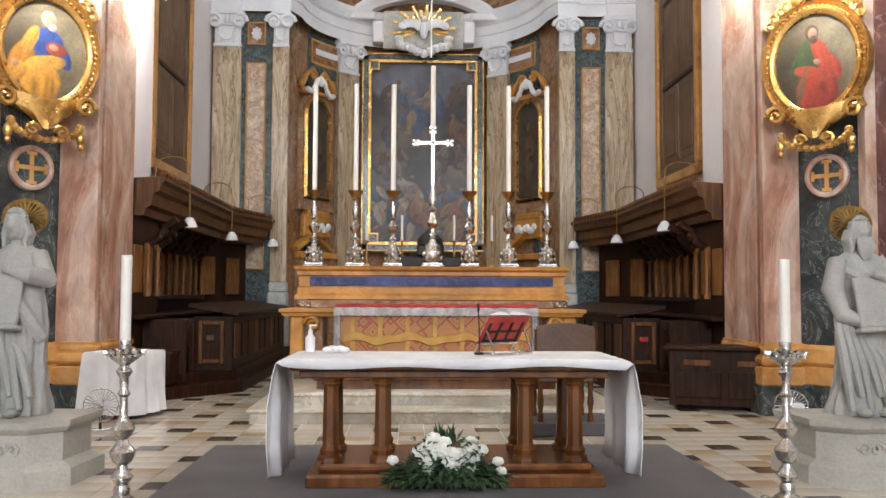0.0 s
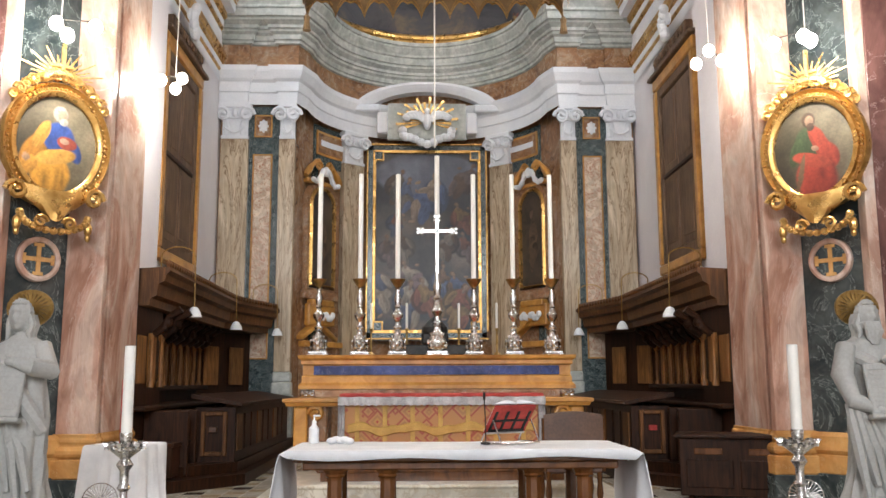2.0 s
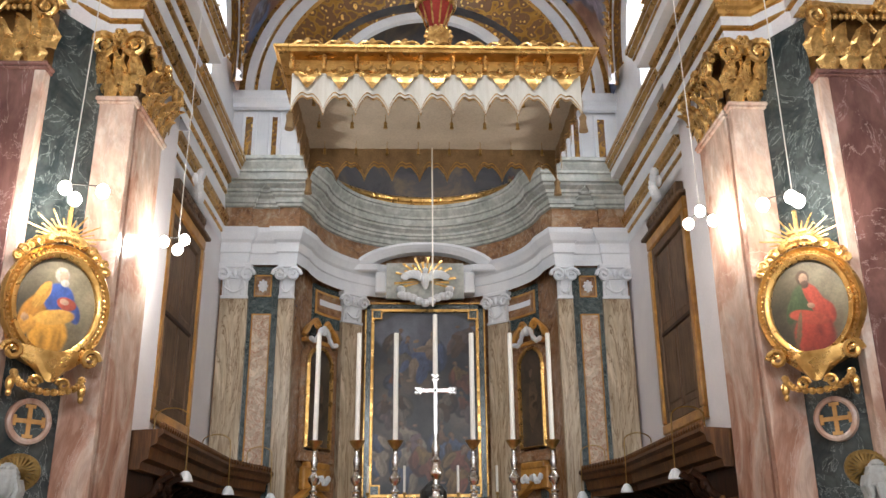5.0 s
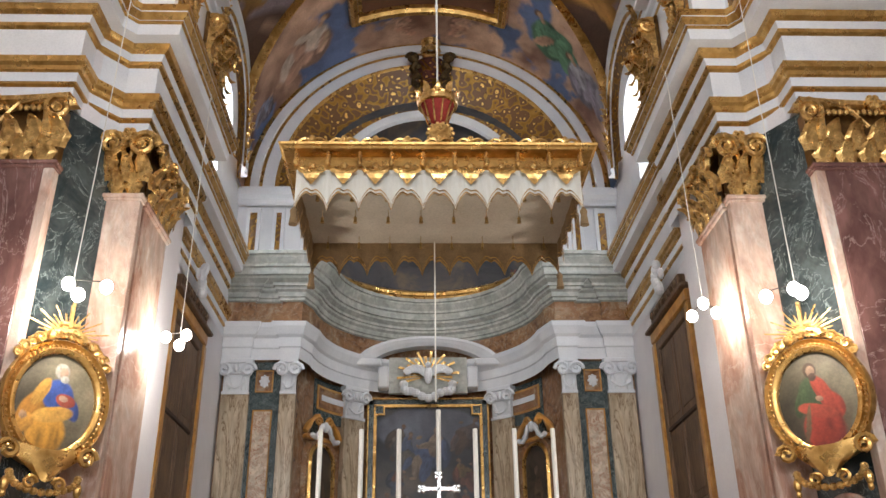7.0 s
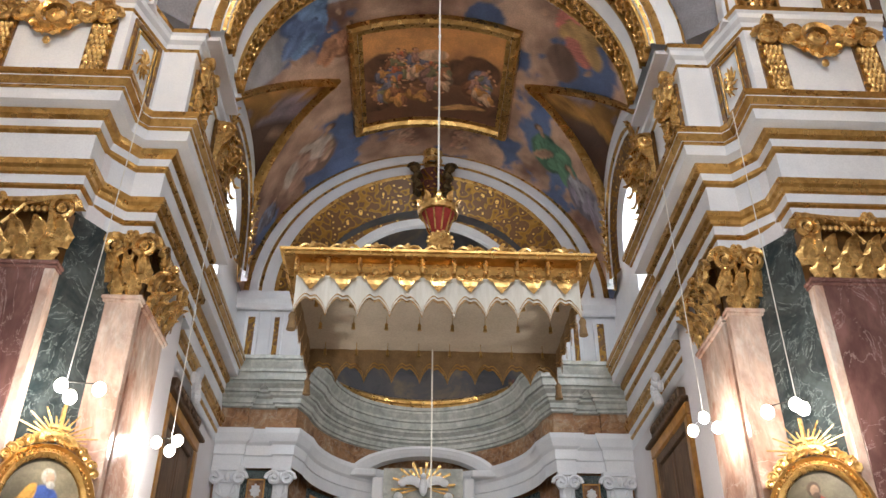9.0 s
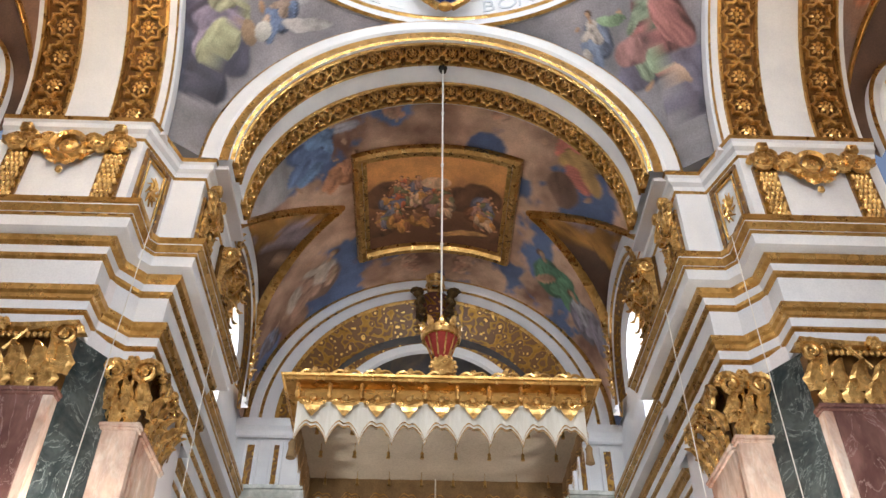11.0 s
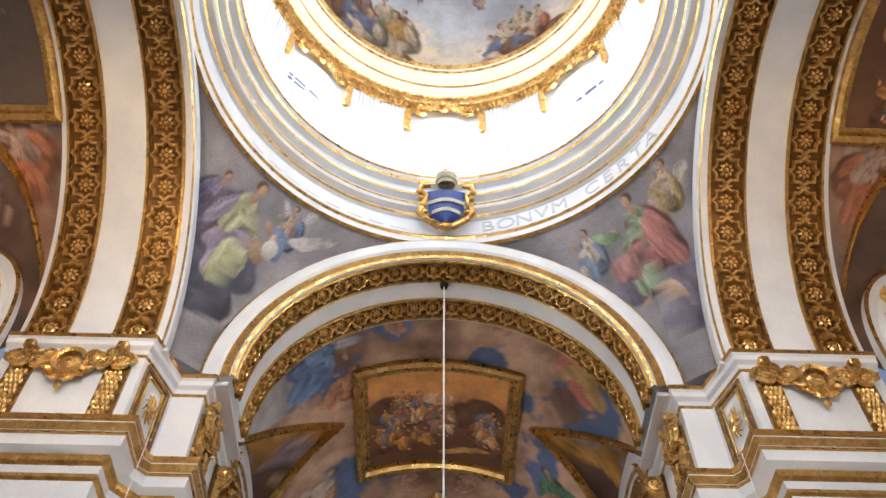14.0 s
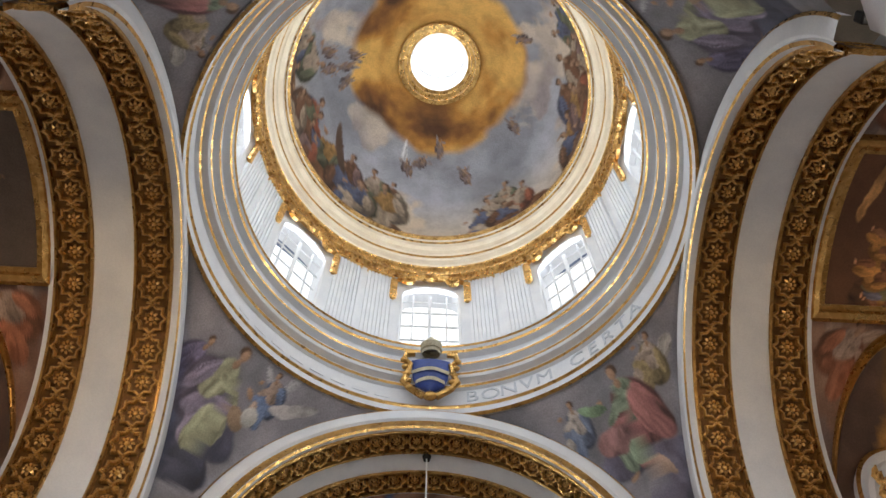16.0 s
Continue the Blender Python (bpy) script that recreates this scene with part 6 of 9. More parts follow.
# ---- chancel: shuttered windows, stalls ----
for s in (-1, 1):
    w = tagged(thing("window_shuttered", "tall shuttered window in a gilded frame above the stalls", "window", (s * 4.75, 16.0, 0), -s * 90, "shuttered chancel windows"), kind="structure")
    w.matrix_basis = w.matrix_basis @ Matrix.Diagonal((0.86, 1, 1, 1))
    bm = bmesh.new()
    for x0, x1, z0, z1 in ((-1.5, -1.28, 3.75, 7.35), (1.28, 1.5, 3.75, 7.35), (-1.5, 1.5, 7.35, 7.6), (-1.5, 1.5, 3.55, 3.75)):
        box(bm, x0, x1, -0.14, 0.02, z0, z1, 0.03)
    part("window_frame", bm, OCHRE_WOOD, w, "ochre and gilded moulded frame")
    bm = bmesh.new()
    for x0, x1, z0, z1 in ((-1.28, -1.10, 3.75, 7.35), (1.10, 1.28, 3.75, 7.35), (-1.1, 1.1, 7.15, 7.35), (-1.1, 1.1, 3.75, 3.95)):
        box(bm, x0, x1, -0.10, 0.02, z0, z1, 0.02)
    box(bm, -1.62, 1.62, -0.22, 0.02, 7.6, 7.68, 0.02)
    box(bm, -1.2, 1.2, -0.16, 0.02, 7.68, 8.0, 0.03)
    for k in range(9):
        ball(bm, (-1.0 + 0.25 * k, -0.18, 7.84), 0.08, 0.04, 0.08, 8, 5)
    part("inner_frame", bm, SHUTTER, w, "carved brown frame with rosettes")
    for q in (-1, 1):
        for z0, z1 in ((3.97, 5.45), (5.53, 7.13)):
            bm = bmesh.new()
            box(bm, q * 0.02, q * 1.08, -0.06, 0.0, z0, z1, 0.015)
            box(bm, q * 0.14, q * 0.96, -0.075, 0.0, z0 + 0.14, z1 - 0.14, 0.012)
            part("shutter", bm, SHUTTER, w, "weathered wooden shutter leaf")
    bm = bmesh.new()
    box(bm, -1.09, 1.09, -0.09, 0.0, 5.45, 5.53, 0.01)
    part("bar", bm, DARK_WOOD, w, "dark cross bar")
    bm = bmesh.new()
    for k in range(7):
        ball(bm, (0.10 * math.cos(k), -0.24, 8.05 + 0.09 * k), 0.16 - 0.012 * k, 0.1, 0.11, 8, 6)
    for q in (-1, 1):
        ball(bm, (q * 0.24, -0.2, 8.35), 0.16, 0.05, 0.12, 8, 6, (0, q * 30, 0))
    part("cherub_head", bm, WHITE, w, "white stucco crest")

# carved choir stalls: canopy with bracketed cornice, panelled backs, seats, desks
for s in (-1, 1):
    st = thing("choir_stall", "dark carved wooden choir stalls with a projecting canopy", "choir stall", (0, 0, 0), 0, "choir stalls")
    bm = bmesh.new()
    sweep(bm, mirrored([(3.80, 12.15), (3.86, 17.2), (3.36, 19.2)], s), [(-0.95, 3.0), (0.10, 3.06), (0.12, 3.0), (0.06, 2.95), (0.04, 2.86), (-0.04, 2.82), (-0.06, 2.66), (-0.14, 2.62), (-0.16, 2.52), (-0.95, 2.50)])
    part("canopy", bm, STALL_WOOD, st, "brown moulded canopy cornice")
    bm = bmesh.new()
    path = [(3.72, 12.15), (3.78, 17.2), (3.30, 19.1)]
    for (x0, y0), (x1, y1) in zip(path, path[1:]):
        n = int(math.hypot(x1 - x0, y1 - y0) / 0.13)
        for k in range(n):
            f = (k + 0.5) / n
            ball(bm, (s * (x0 + (x1 - x0) * f), y0 + (y1 - y0) * f, 3.10), 0.045, 0.05, 0.06, 6, 4)
    tagged(part("cresting", bm, STALL_WOOD, st, "carved leafy cresting"), kind="stuff")
    bm = bmesh.new()
    slab(bm, [(s * 4.60, 12.1), (s * 4.60, 17.6), (s * 3.9, 19.3), (s * 4.7, 19.3), (s * 4.73, 12.1)], 0, 2.52)
    box(bm, s * 4.10, s * 4.215, 12.1, 13.36, 0, 2.55)
    part("back", bm, DARK_WOOD, st)
    # back panels between colonnettes, with a carved bracket above each
    for k in range(11):
        y = 12.35 + 0.48 * k
        o = 0.49 if y < 13.1 else 0.0
        bm = bmesh.new()
        box(bm, s * (4.57 - o), s * (4.62 - o), y - 0.19, y + 0.19, 1.45, 2.12, 0.01)
        part("panel", bm, PALE_WALNUT, st, "golden brown back panel")
        bm = bmesh.new()
        lathe(bm, [(0.055, 1.40), (0.055, 1.46), (0.034, 1.5), (0.038, 1.8), (0.03, 2.06), (0.055, 2.10), (0.055, 2.16)], 8, m=Matrix.Translation((s * (4.52 - o), y + 0.26, 0)))
        part("colonnette", bm, PALE_WALNUT, st, smooth=True)
        bm = bmesh.new()
        tube(bm, [(s * (4.5 - o), y + 0.26, 2.14), (s * (4.36 - o), y + 0.26, 2.24), (s * (4.30 - o), y + 0.26, 2.38), (s * (4.12 - o), y + 0.26, 2.5)], [0.05, 0.06, 0.045, 0.06], 6)
        ball(bm, (s * (4.30 - o), y + 0.26, 2.32), 0.07, 0.06, 0.08, 7, 5)
        part("bracket", bm, DARK_WOOD, st)
        bm = bmesh.new()
        box(bm, s * (4.02 - o), s * (4.58 - o), y - 0.22, y + 0.22, 0.60, 0.65, 0.01)
        box(bm, s * (4.05 - o), s * (4.12 - o), y - 0.22, y + 0.22, 0.2, 0.6, 0.01)
        part("seat", bm, DARK_WOOD, st)
        bm = bmesh.new()
        box(bm, s * (3.95 - o), s * (4.58 - o), y + 0.23, y + 0.29, 0.18, 1.08, 0.015)
        part("arm", bm, DARK_WOOD, st)
    for k, y in enumerate((17.95, 18.75)):
        f = (y - 17.6) / 1.7
        x = 4.56 - 0.72 * f
        bm = bmesh.new()
        box(bm, -0.22, 0.22, -0.03, 0.03, 1.42, 2.2, 0.012, pose(s * x, y, 0, 0, 0, -s * 67))
        part("end_panel", bm, PALE_WALNUT, st, "warm brown inlaid panel")
    bm = bmesh.new()
    box(bm, s * 4.35, s * 4.6, 12.1, 17.5, 1.34, 1.42, 0.015)
    box(bm, s * 3.92, s * 4.6, 12.1, 17.5, 1.08, 1.15, 0.02)
    part("rail", bm, DARK_WOOD, st)
    bm = bmesh.new()
    slab(bm, [(s * 2.75, 13.1), (s * 3.6, 12.05), (s * 4.7, 12.05), (s * 4.7, 19.2), (s * 2.75, 19.2)], 0, 0.16)
    slab(bm, [(s * 2.9, 13.3), (s * 3.7, 12.35), (s * 4.7, 12.35), (s * 4.7, 19.2), (s * 2.9, 19.2)], 0.16, 0.31)
    part("platform", bm, DARK_WOOD, st, "stepped dark wooden platform")
    # desk in front of the stalls
    d = thing("choir_desk", "dark wooden choir desk with a sloping top", "desk", (0, 0, 0), 0, "choir desks")
    bm = bmesh.new()
    box(bm, s * 2.95, s * 3.05, 13.35, 18.6, 0.31, 1.10)
    box(bm, s * 2.95, s * 3.52, 13.25, 13.35, 0.31, 1.10)
    part("body", bm, DARK_WOOD, d)
    bm = bmesh.new()
    rows = [[(s * x, y, z) for x, z in ((2.84, 1.12), (2.84, 1.17), (3.58, 1.30), (3.58, 1.24))] for y in (13.15, 18.7)]
    vs = grid(bm, rows, wrap=True)
    bm.faces.new(vs[0])
    bm.faces.new(vs[1])
    part("top", bm, DARK_WOOD, d)
    for k in range(9):
        bm = bmesh.new()
        y = 13.55 + 0.55 * k
        box(bm, s * 2.925, s * 2.96, y - 0.18, y + 0.18, 0.46, 1.0, 0.012)
        part("panel", bm, STALL_WOOD if k % 3 == 0 else DARK_WOOD, d)
    bm = bmesh.new()
    for x0, x1, z0, z1 in ((3.06, 3.12, 0.4, 1.04), (3.38, 3.44, 0.4, 1.04), (3.12, 3.38, 0.98, 1.04), (3.12, 3.38, 0.4, 0.46)):
        box(bm, s * x0, s * x1, 13.20, 13.26, z0, z1, 0.01)
    part("end_frame", bm, STALL_WOOD, d, "paler framed end panel")
    bm = bmesh.new()
    box(bm, s * 3.2, s * 3.32, 13.19, 13.25, 0.74, 0.82, 0.01)
    part("book_box", bm, RED_CLOTH if s > 0 else LEATHER, d)
    # small gooseneck lamps over the canopy edge
    for y in (13.6, 16.8, 18.9):
        x = 3.7 if y < 18 else 3.25
        g = thing("stall_lamp", "small white glass lamp on a curved iron arm", "lamp", (s * x, y, 0), 0, "stall lamps")
        bm = bmesh.new()
        tube(bm, [(s * 0.55, 0, 3.05), (s * 0.53, 0, 3.35)] + [(s * (0.275 + 0.265 * math.cos(a)), 0, 3.4 + 0.16 * math.sin(a)) for a in [math.pi * k / 10 for k in range(1, 10)]] + [(s * 0.01, 0, 3.35), (0, 0, 2.62)], 0.011, 5)
        part("arm", bm, BRASS, g, "thin curved brass arm")
        bm = bmesh.new()
        lathe(bm, [(0.03, 2.62), (0.06, 2.60), (0.10, 2.53), (0.12, 2.46), (0.115, 2.46), (0.09, 2.53), (0.03, 2.6)], 14)
        part("shade", bm, PLASTIC, g, "white glass bell shade", True)

# ---- high altar ----
st = tagged(thing("altar_steps", "three pale marble steps up to the high altar", "steps", (0, 0, 0)), kind="structure")
for w, y, z0, z1 in ((2.12, 9.85, 0, 0.16), (1.72, 10.2, 0.16, 0.31), (1.45, 10.55, 0.31, 0.46)):
    bm = bmesh.new()
    box(bm, -w + 0.05, w + 0.02, y + 0.03, 13.4, z0, z1 - 0.05)
    box(bm, -w, w + 0.07, y, 13.4, z1 - 0.05, z1, 0.018)
    part("step", bm, STEP if z0 < 0.3 else ALTAR_WOOD, st, "" if z0 < 0.3 else "dark wooden altar platform")
bm = bmesh.new()
box(bm, -1.42, 1.5, 10.6, 11.6, 0.46, 0.475, 0.004)
tagged(part("altar_runner", bm, RED_CLOTH), "dark red runner lying on the top altar step", "carpet")

FRONTAL, tf, bf = nodes_of("painted_altar_frontal")
v = coords(tf, (1, 1, 1))
vo = node(tf, "TexVoronoi", Scale=5.2)
vo.distance = "MANHATTAN"
tf.links.new(v, vo.inputs["Vector"])
col = ramp(tf, vo.outputs["Distance"], [(0.10, (0.34, 0.04, 0.02)), (0.2, (0.46, 0.25, 0.06)), (0.42, (0.34, 0.16, 0.05)), (0.6, (0.44, 0.22, 0.07)), (0.75, (0.30, 0.05, 0.025)), (0.9, (0.42, 0.20, 0.06))])
tf.links.new(col, bf.inputs["Base Color"])
bf.inputs["Roughness"].default_value = 0.5
bump(tf, bf, vo.outputs["Distance"], 0.3)

al = thing("high_altar", "high altar with ochre gradine, lapis strip and painted frontal", "altar", (0, 0, 0))
bm = bmesh.new()
box(bm, -1.25, 1.36, 11.72, 12.5, 0.46, 1.18)
for q, x in ((-1, -1.66), (1, 1.74)):
    box(bm, x - 0.2, x + 0.2, 11.9, 12.5, 0.46, 1.16, 0.02)
part("body", bm, BROWN_MARBLE, al, "brown marble altar block")
bm = bmesh.new()
box(bm, -1.22, 1.33, 11.68, 11.73, 0.5, 1.17, 0.01)
part("frontal", bm, FRONTAL, al, "patterned red and gold frontal")
for k in range(7):
    bm = bmesh.new()
    x = -1.05 + 0.363 * k
    box(bm, x - 0.03, x + 0.03, 11.664, 11.685, 0.52, 1.16, 0.004)
    part("upright_band", bm, GOLD_CLOTH, al, "flat yellow-gold upright band")
bm = bmesh.new()
wave = [(-1.17 + 2.46 * k / 96) for k in range(97)]
centre = [0.855 + 0.03 * math.cos(2 * math.pi * (x + 1.05) / 0.726) + 0.012 * math.sin(2 * math.pi * (x + 1.05) / 0.363) for x in wave]
half = [0.048 + 0.014 * abs(math.sin(math.pi * (x + 1.05) / 0.363 + 1.57)) for x in wave]
grid(bm, [[(x, 11.672, c - h) for x, c, h in zip(wave, centre, half)], [(x, 11.650, c - h + 0.012) for x, c, h in zip(wave, centre, half)], [(x, 11.650, c + h - 0.012) for x, c, h in zip(wave, centre, half)], [(x, 11.672, c + h) for x, c, h in zip(wave, centre, half)]])
part("wavy_band", bm, GOLD_CLOTH, al, "broad waving yellow-gold band")
for q, x in ((-1, -1.80), (1, 1.86)):
    bm = bmesh.new()
    box(bm, x - 0.09, x + 0.09, 11.75, 11.95, 0.46, 1.14, 0.02)
    tube(bm, [(x - q * 0.20 + v[0], 11.78, 1.05 + v[2]) for v in spiral(0.11, 1.4, 12, q)], 0.032, 6)
    part("corner_post", bm, OCHRE_WOOD, al, "ochre corner post with a scroll")
bm = bmesh.new()
sweep(bm, [(2.02, 12.5), (2.02, 11.72), (-1.98, 11.72), (-1.98, 12.5)], [(-0.2, 1.14), (0.0, 1.15), (0.02, 1.19), (0.05, 1.21), (0.05, 1.25), (-0.3, 1.26)], caps=False)
box(bm, -1.98, 2.02, 11.72, 12.6, 1.15, 1.255)
part("mensa", bm, OCHRE_WOOD, al, "ochre altar slab")
bm = bmesh.new()
box(bm, -1.82, 1.86, 12.35, 12.6, 1.255, 1.36, 0.01)
part("lower_gradine", bm, BROWN_MARBLE, al, "grey-red marble ledge")
bm = bmesh.new()
box(bm, -1.86, 1.91, 12.62, 13.3, 1.255, 1.8)
sweep(bm, [(1.93, 13.3), (1.93, 12.6), (-1.88, 12.6), (-1.88, 13.3)], [(-0.02, 1.36), (0.06, 1.37), (0.06, 1.42), (0.02, 1.46), (0.02, 1.54), (0.0, 1.56), (0.0, 1.70), (0.03, 1.72), (0.03, 1.77), (0.07, 1.80), (0.08, 1.845), (-0.4, 1.85)], caps=False)
part("gradine", bm, OCHRE_WOOD, al, "ochre painted candle shelf")
bm = bmesh.new()
box(bm, -1.73, 1.77, 12.585, 12.62, 1.565, 1.695, 0.004)
part("lapis_strip", bm, LAPIS, al, "deep blue inlaid strip")
for q, x in ((-1, -1.78), (1, 1.83)):
    bm = bmesh.new()
    box(bm, x - 0.1, x + 0.1, 12.3, 12.56, 1.26, 1.36, 0.02)
    for k in range(4):
        ball(bm, (x - 0.06 + 0.04 * k, 12.3, 1.31 + 0.02 * (k % 2)), 0.035, 0.03, 0.035, 6, 5)
    part("silver_corner", bm, SILVER, al, "small silver corner mount")

# altar cloth, silver-edged, with a red cover
ac = thing("altar_cloth", "white lace-edged cloth with red cover over the altar", "altar cloth", (0, 0, 0))
bm = bmesh.new()
box(bm, -1.28, 1.40, 11.63, 12.34, 1.264, 1.315, 0.012)
part("red_cover", bm, RED_CLOTH, ac, "red velvet cover")
bm = bmesh.new()
rows = []
for z, o in ((1.275, 0.02), (1.262, 0.045), (1.22, 0.05), (1.17, 0.052)):
    rows.append([(-1.30 + 2.72 * k / 60, 11.66 - o - 0.01 * math.sin(k * 1.3), z - (0.012 * (k % 2) if z < 1.2 else 0)) for k in range(61)])
grid(bm, rows)
for q, x in ((-1, -1.29), (1, 1.41)):
    grid(bm, [[(x + q * 0.03 * math.sin(k * 1.1) * (j / 6), 11.62 + 0.1 * k, 1.27 - 0.62 * j / 6) for k in range(8)] for j in range(7)])
part("lace_edge", bm, LACE, ac, "silver-grey lace edging")
for x0, x1 in ((-1.30, -1.21), (1.33, 1.42)):
    bm = bmesh.new()
    grid(bm, [[(x0 + (x1 - x0) * k / 8, 11.645 + 0.012 * math.sin(k * 2.1), z) for k in range(9)] for z in (0.5, 0.75, 1.0, 1.24)])
    part("side_lace", bm, LACE, ac, "silver-grey lace side band")

# candlesticks and cross on the gradine
def baluster(bm, prof, n=20, m=None):
    lathe(bm, prof, n, m=m)


def candlestick(x, label, tall=1.0):
    p = thing("altar_candlestick", label, "candlestick", (x, 12.82, 1.85), 0, "silver altar candlesticks")
    bm = bmesh.new()
    box(bm, -0.15, 0.15, -0.12, 0.12, 0.0, 0.022, 0.008)
    box(bm, -0.135, 0.135, -0.105, 0.105, 0.022, 0.055, 0.008)
    part("base_slab", bm, SILVER, p, "silver base slab")
    bm = bmesh.new()
    baluster(bm, [(0.06, 0.05), (0.085, 0.08), (0.105, 0.13), (0.108, 0.18), (0.085, 0.24), (0.05, 0.29), (0.042, 0.33), (0.058, 0.345), (0.04, 0.36), (0.036, 0.38)], 16)
    for k in range(3):
        a = -math.pi / 2 + 2 * math.pi * k / 3
        c, s = math.cos(a), math.sin(a)
        ball(bm, (0.10 * c, 0.10 * s, 0.165), 0.04, 0.04, 0.055, 10, 8)
        ball(bm, (0.085 * c, 0.085 * s, 0.075), 0.035, 0.035, 0.03, 8, 6)
        for q in (-0.5, 0.5):
            c2, s2 = math.cos(a + q), math.sin(a + q)
            ball(bm, (0.105 * c2, 0.105 * s2, 0.115), 0.025, 0.025, 0.03, 8, 6)
            ball(bm, (0.105 * c2, 0.105 * s2, 0.20), 0.022, 0.022, 0.035, 8, 6)
            ball(bm, (0.07 * c2, 0.07 * s2, 0.262), 0.02, 0.02, 0.03, 8, 6)
    part("foot", bm, SILVER, p, "chased silver three-sided foot", True)
    bm = bmesh.new()
    baluster(bm, [(0.04, 0.37), (0.065, 0.40), (0.035, 0.43), (0.03, 0.48), (0.075, 0.54), (0.085, 0.59), (0.045, 0.64), (0.03, 0.68), (0.05, 0.70), (0.035, 0.73), (0.055, 0.82), (0.03, 0.90), (0.028, 0.96), (0.05, 0.98), (0.03, 1.0)], 14)
    part("stem", bm, SILVER, p, "turned silver stem", True)
    bm = bmesh.new()
    baluster(bm, [(0.03, 0.99), (0.06, 1.02), (0.10, 1.08), (0.115, 1.11), (0.10, 1.11), (0.03, 1.09)], 16)
    part("drip_pan", bm, BRASS, p, "dark brass drip pan", True)
    bm = bmesh.new()
    baluster(bm, [(0.036, 1.09), (0.036, 2.68), (0.03, 2.695), (0.0, 2.70)], 12)
    part("candle", bm, WAX, p, "tall white candle", True)


for x in (-1.70, -1.10, -0.55, 0.57, 1.15, 1.72):
    candlestick(x, "tall chased silver candlestick with long white candle on the gradine")
p = thing("altar_cross", "tall silver altar cross on a chased foot", "cross", (0.03, 12.82, 1.85))
bm = bmesh.new()
box(bm, -0.17, 0.17, -0.13, 0.13, 0, 0.025, 0.008)
box(bm, -0.15, 0.15, -0.11, 0.11, 0.025, 0.06, 0.008)
part("base_slab", bm, SILVER, p, "silver base slab")
bm = bmesh.new()
baluster(bm, [(0.08, 0.055), (0.11, 0.09), (0.135, 0.15), (0.125, 0.22), (0.09, 0.30), (0.055, 0.36), (0.05, 0.40), (0.07, 0.42), (0.04, 0.45)], 16)
for k in range(9):
    a = -math.pi / 2 + 2 * math.pi * k / 9
    ball(bm, (0.125 * math.cos(a), 0.125 * math.sin(a), 0.13 + 0.06 * (k % 2)), 0.032, 0.032, 0.045, 8, 6)
    ball(bm, (0.085 * math.cos(a), 0.085 * math.sin(a), 0.30), 0.022, 0.022, 0.035, 8, 6)
part("foot", bm, SILVER, p, "", True)
bm = bmesh.new()
baluster(bm, [(0.04, 0.44), (0.075, 0.47), (0.04, 0.5), (0.035, 0.56), (0.09, 0.64), (0.05, 0.74), (0.035, 0.8), (0.07, 0.83), (0.04, 0.88), (0.065, 1.0), (0.035, 1.1), (0.03, 1.2)], 14)
part("stem", bm, SILVER, p, "", True)
bm = bmesh.new()
box(bm, -0.028, 0.028, -0.02, 0.02, 1.18, 2.0, 0.008)
box(bm, -0.24, 0.24, -0.02, 0.02, 1.80, 1.86, 0.008)
for x, z in ((-0.25, 1.83), (0.25, 1.83), (0, 2.02)):
    for dx, dz in ((0, 0), (0.03, 0.03), (-0.03, 0.03), (0.03, -0.03), (-0.03, -0.03)):
        ball(bm, (x + dx, -0.005, z + dz), 0.032, 0.025, 0.032, 7, 5)
part("cross", bm, SILVER, p, "silver cross with trefoil ends")
bm = bmesh.new()
baluster(bm, [(0.036, 2.06), (0.036, 2.98), (0.0, 2.99)], 12)
part("candle", bm, WAX, p, "white candle rising behind the cross", True)
# four short candles behind
for x in (-0.95, -0.42, 0.36, 0.93):
    p = thing("short_candlestick", "short white candle in a slim brass stick", "candlestick", (x, 13.12, 1.85), 0, "short altar candles")
    bm = bmesh.new()
    baluster(bm, [(0.06, 0), (0.05, 0.03), (0.015, 0.06), (0.02, 0.2), (0.012, 0.36), (0.035, 0.40), (0.02, 0.41)], 10)
    part("stick", bm, BRASS, p, "", True)
    bm = bmesh.new()
    baluster(bm, [(0.018, 0.4), (0.018, 0.78), (0, 0.79)], 8)
    part("candle", bm, WAX, p, "white candle", True)
p = thing("tabernacle", "small dark domed tabernacle behind the cross", "tabernacle", (0.0, 13.1, 1.85))
bm = bmesh.new()
box(bm, -0.55, 0.55, -0.12, 0.12, 0, 0.16, 0.02)
box(bm, -0.2, 0.2, -0.14, 0.12, 0.16, 0.34, 0.03)
lathe(bm, [(0.2, 0.34), (0.19, 0.42), (0.1, 0.52), (0.02, 0.58)], 14)
part("body", bm, IRON, p)

# ---- the altar table in front ----
tb_ = thing("altar_table", "polished wooden altar table on eight turned legs and a plinth", "table", (0.06, 0, 0))
bm = bmesh.new()
box(bm, -1.27, 1.27, 6.75, 7.55, 0.86, 0.93, 0.012)
box(bm, -1.2, 1.2, 6.8, 7.5, 0.80, 0.86, 0.01)
part("tabletop", bm, ALTAR_WOOD, tb_)
bm = bmesh.new()
box(bm, -1.12, 1.12, 6.56, 7.66, 0.0, 0.11, 0.02)
part("plinth", bm, ALTAR_WOOD, tb_)
bm = bmesh.new()
box(bm, -1.04, 1.04, 6.66, 7.56, 0.11, 0.17, 0.02)
part("upper_plinth", bm, ALTAR_WOOD, tb_)
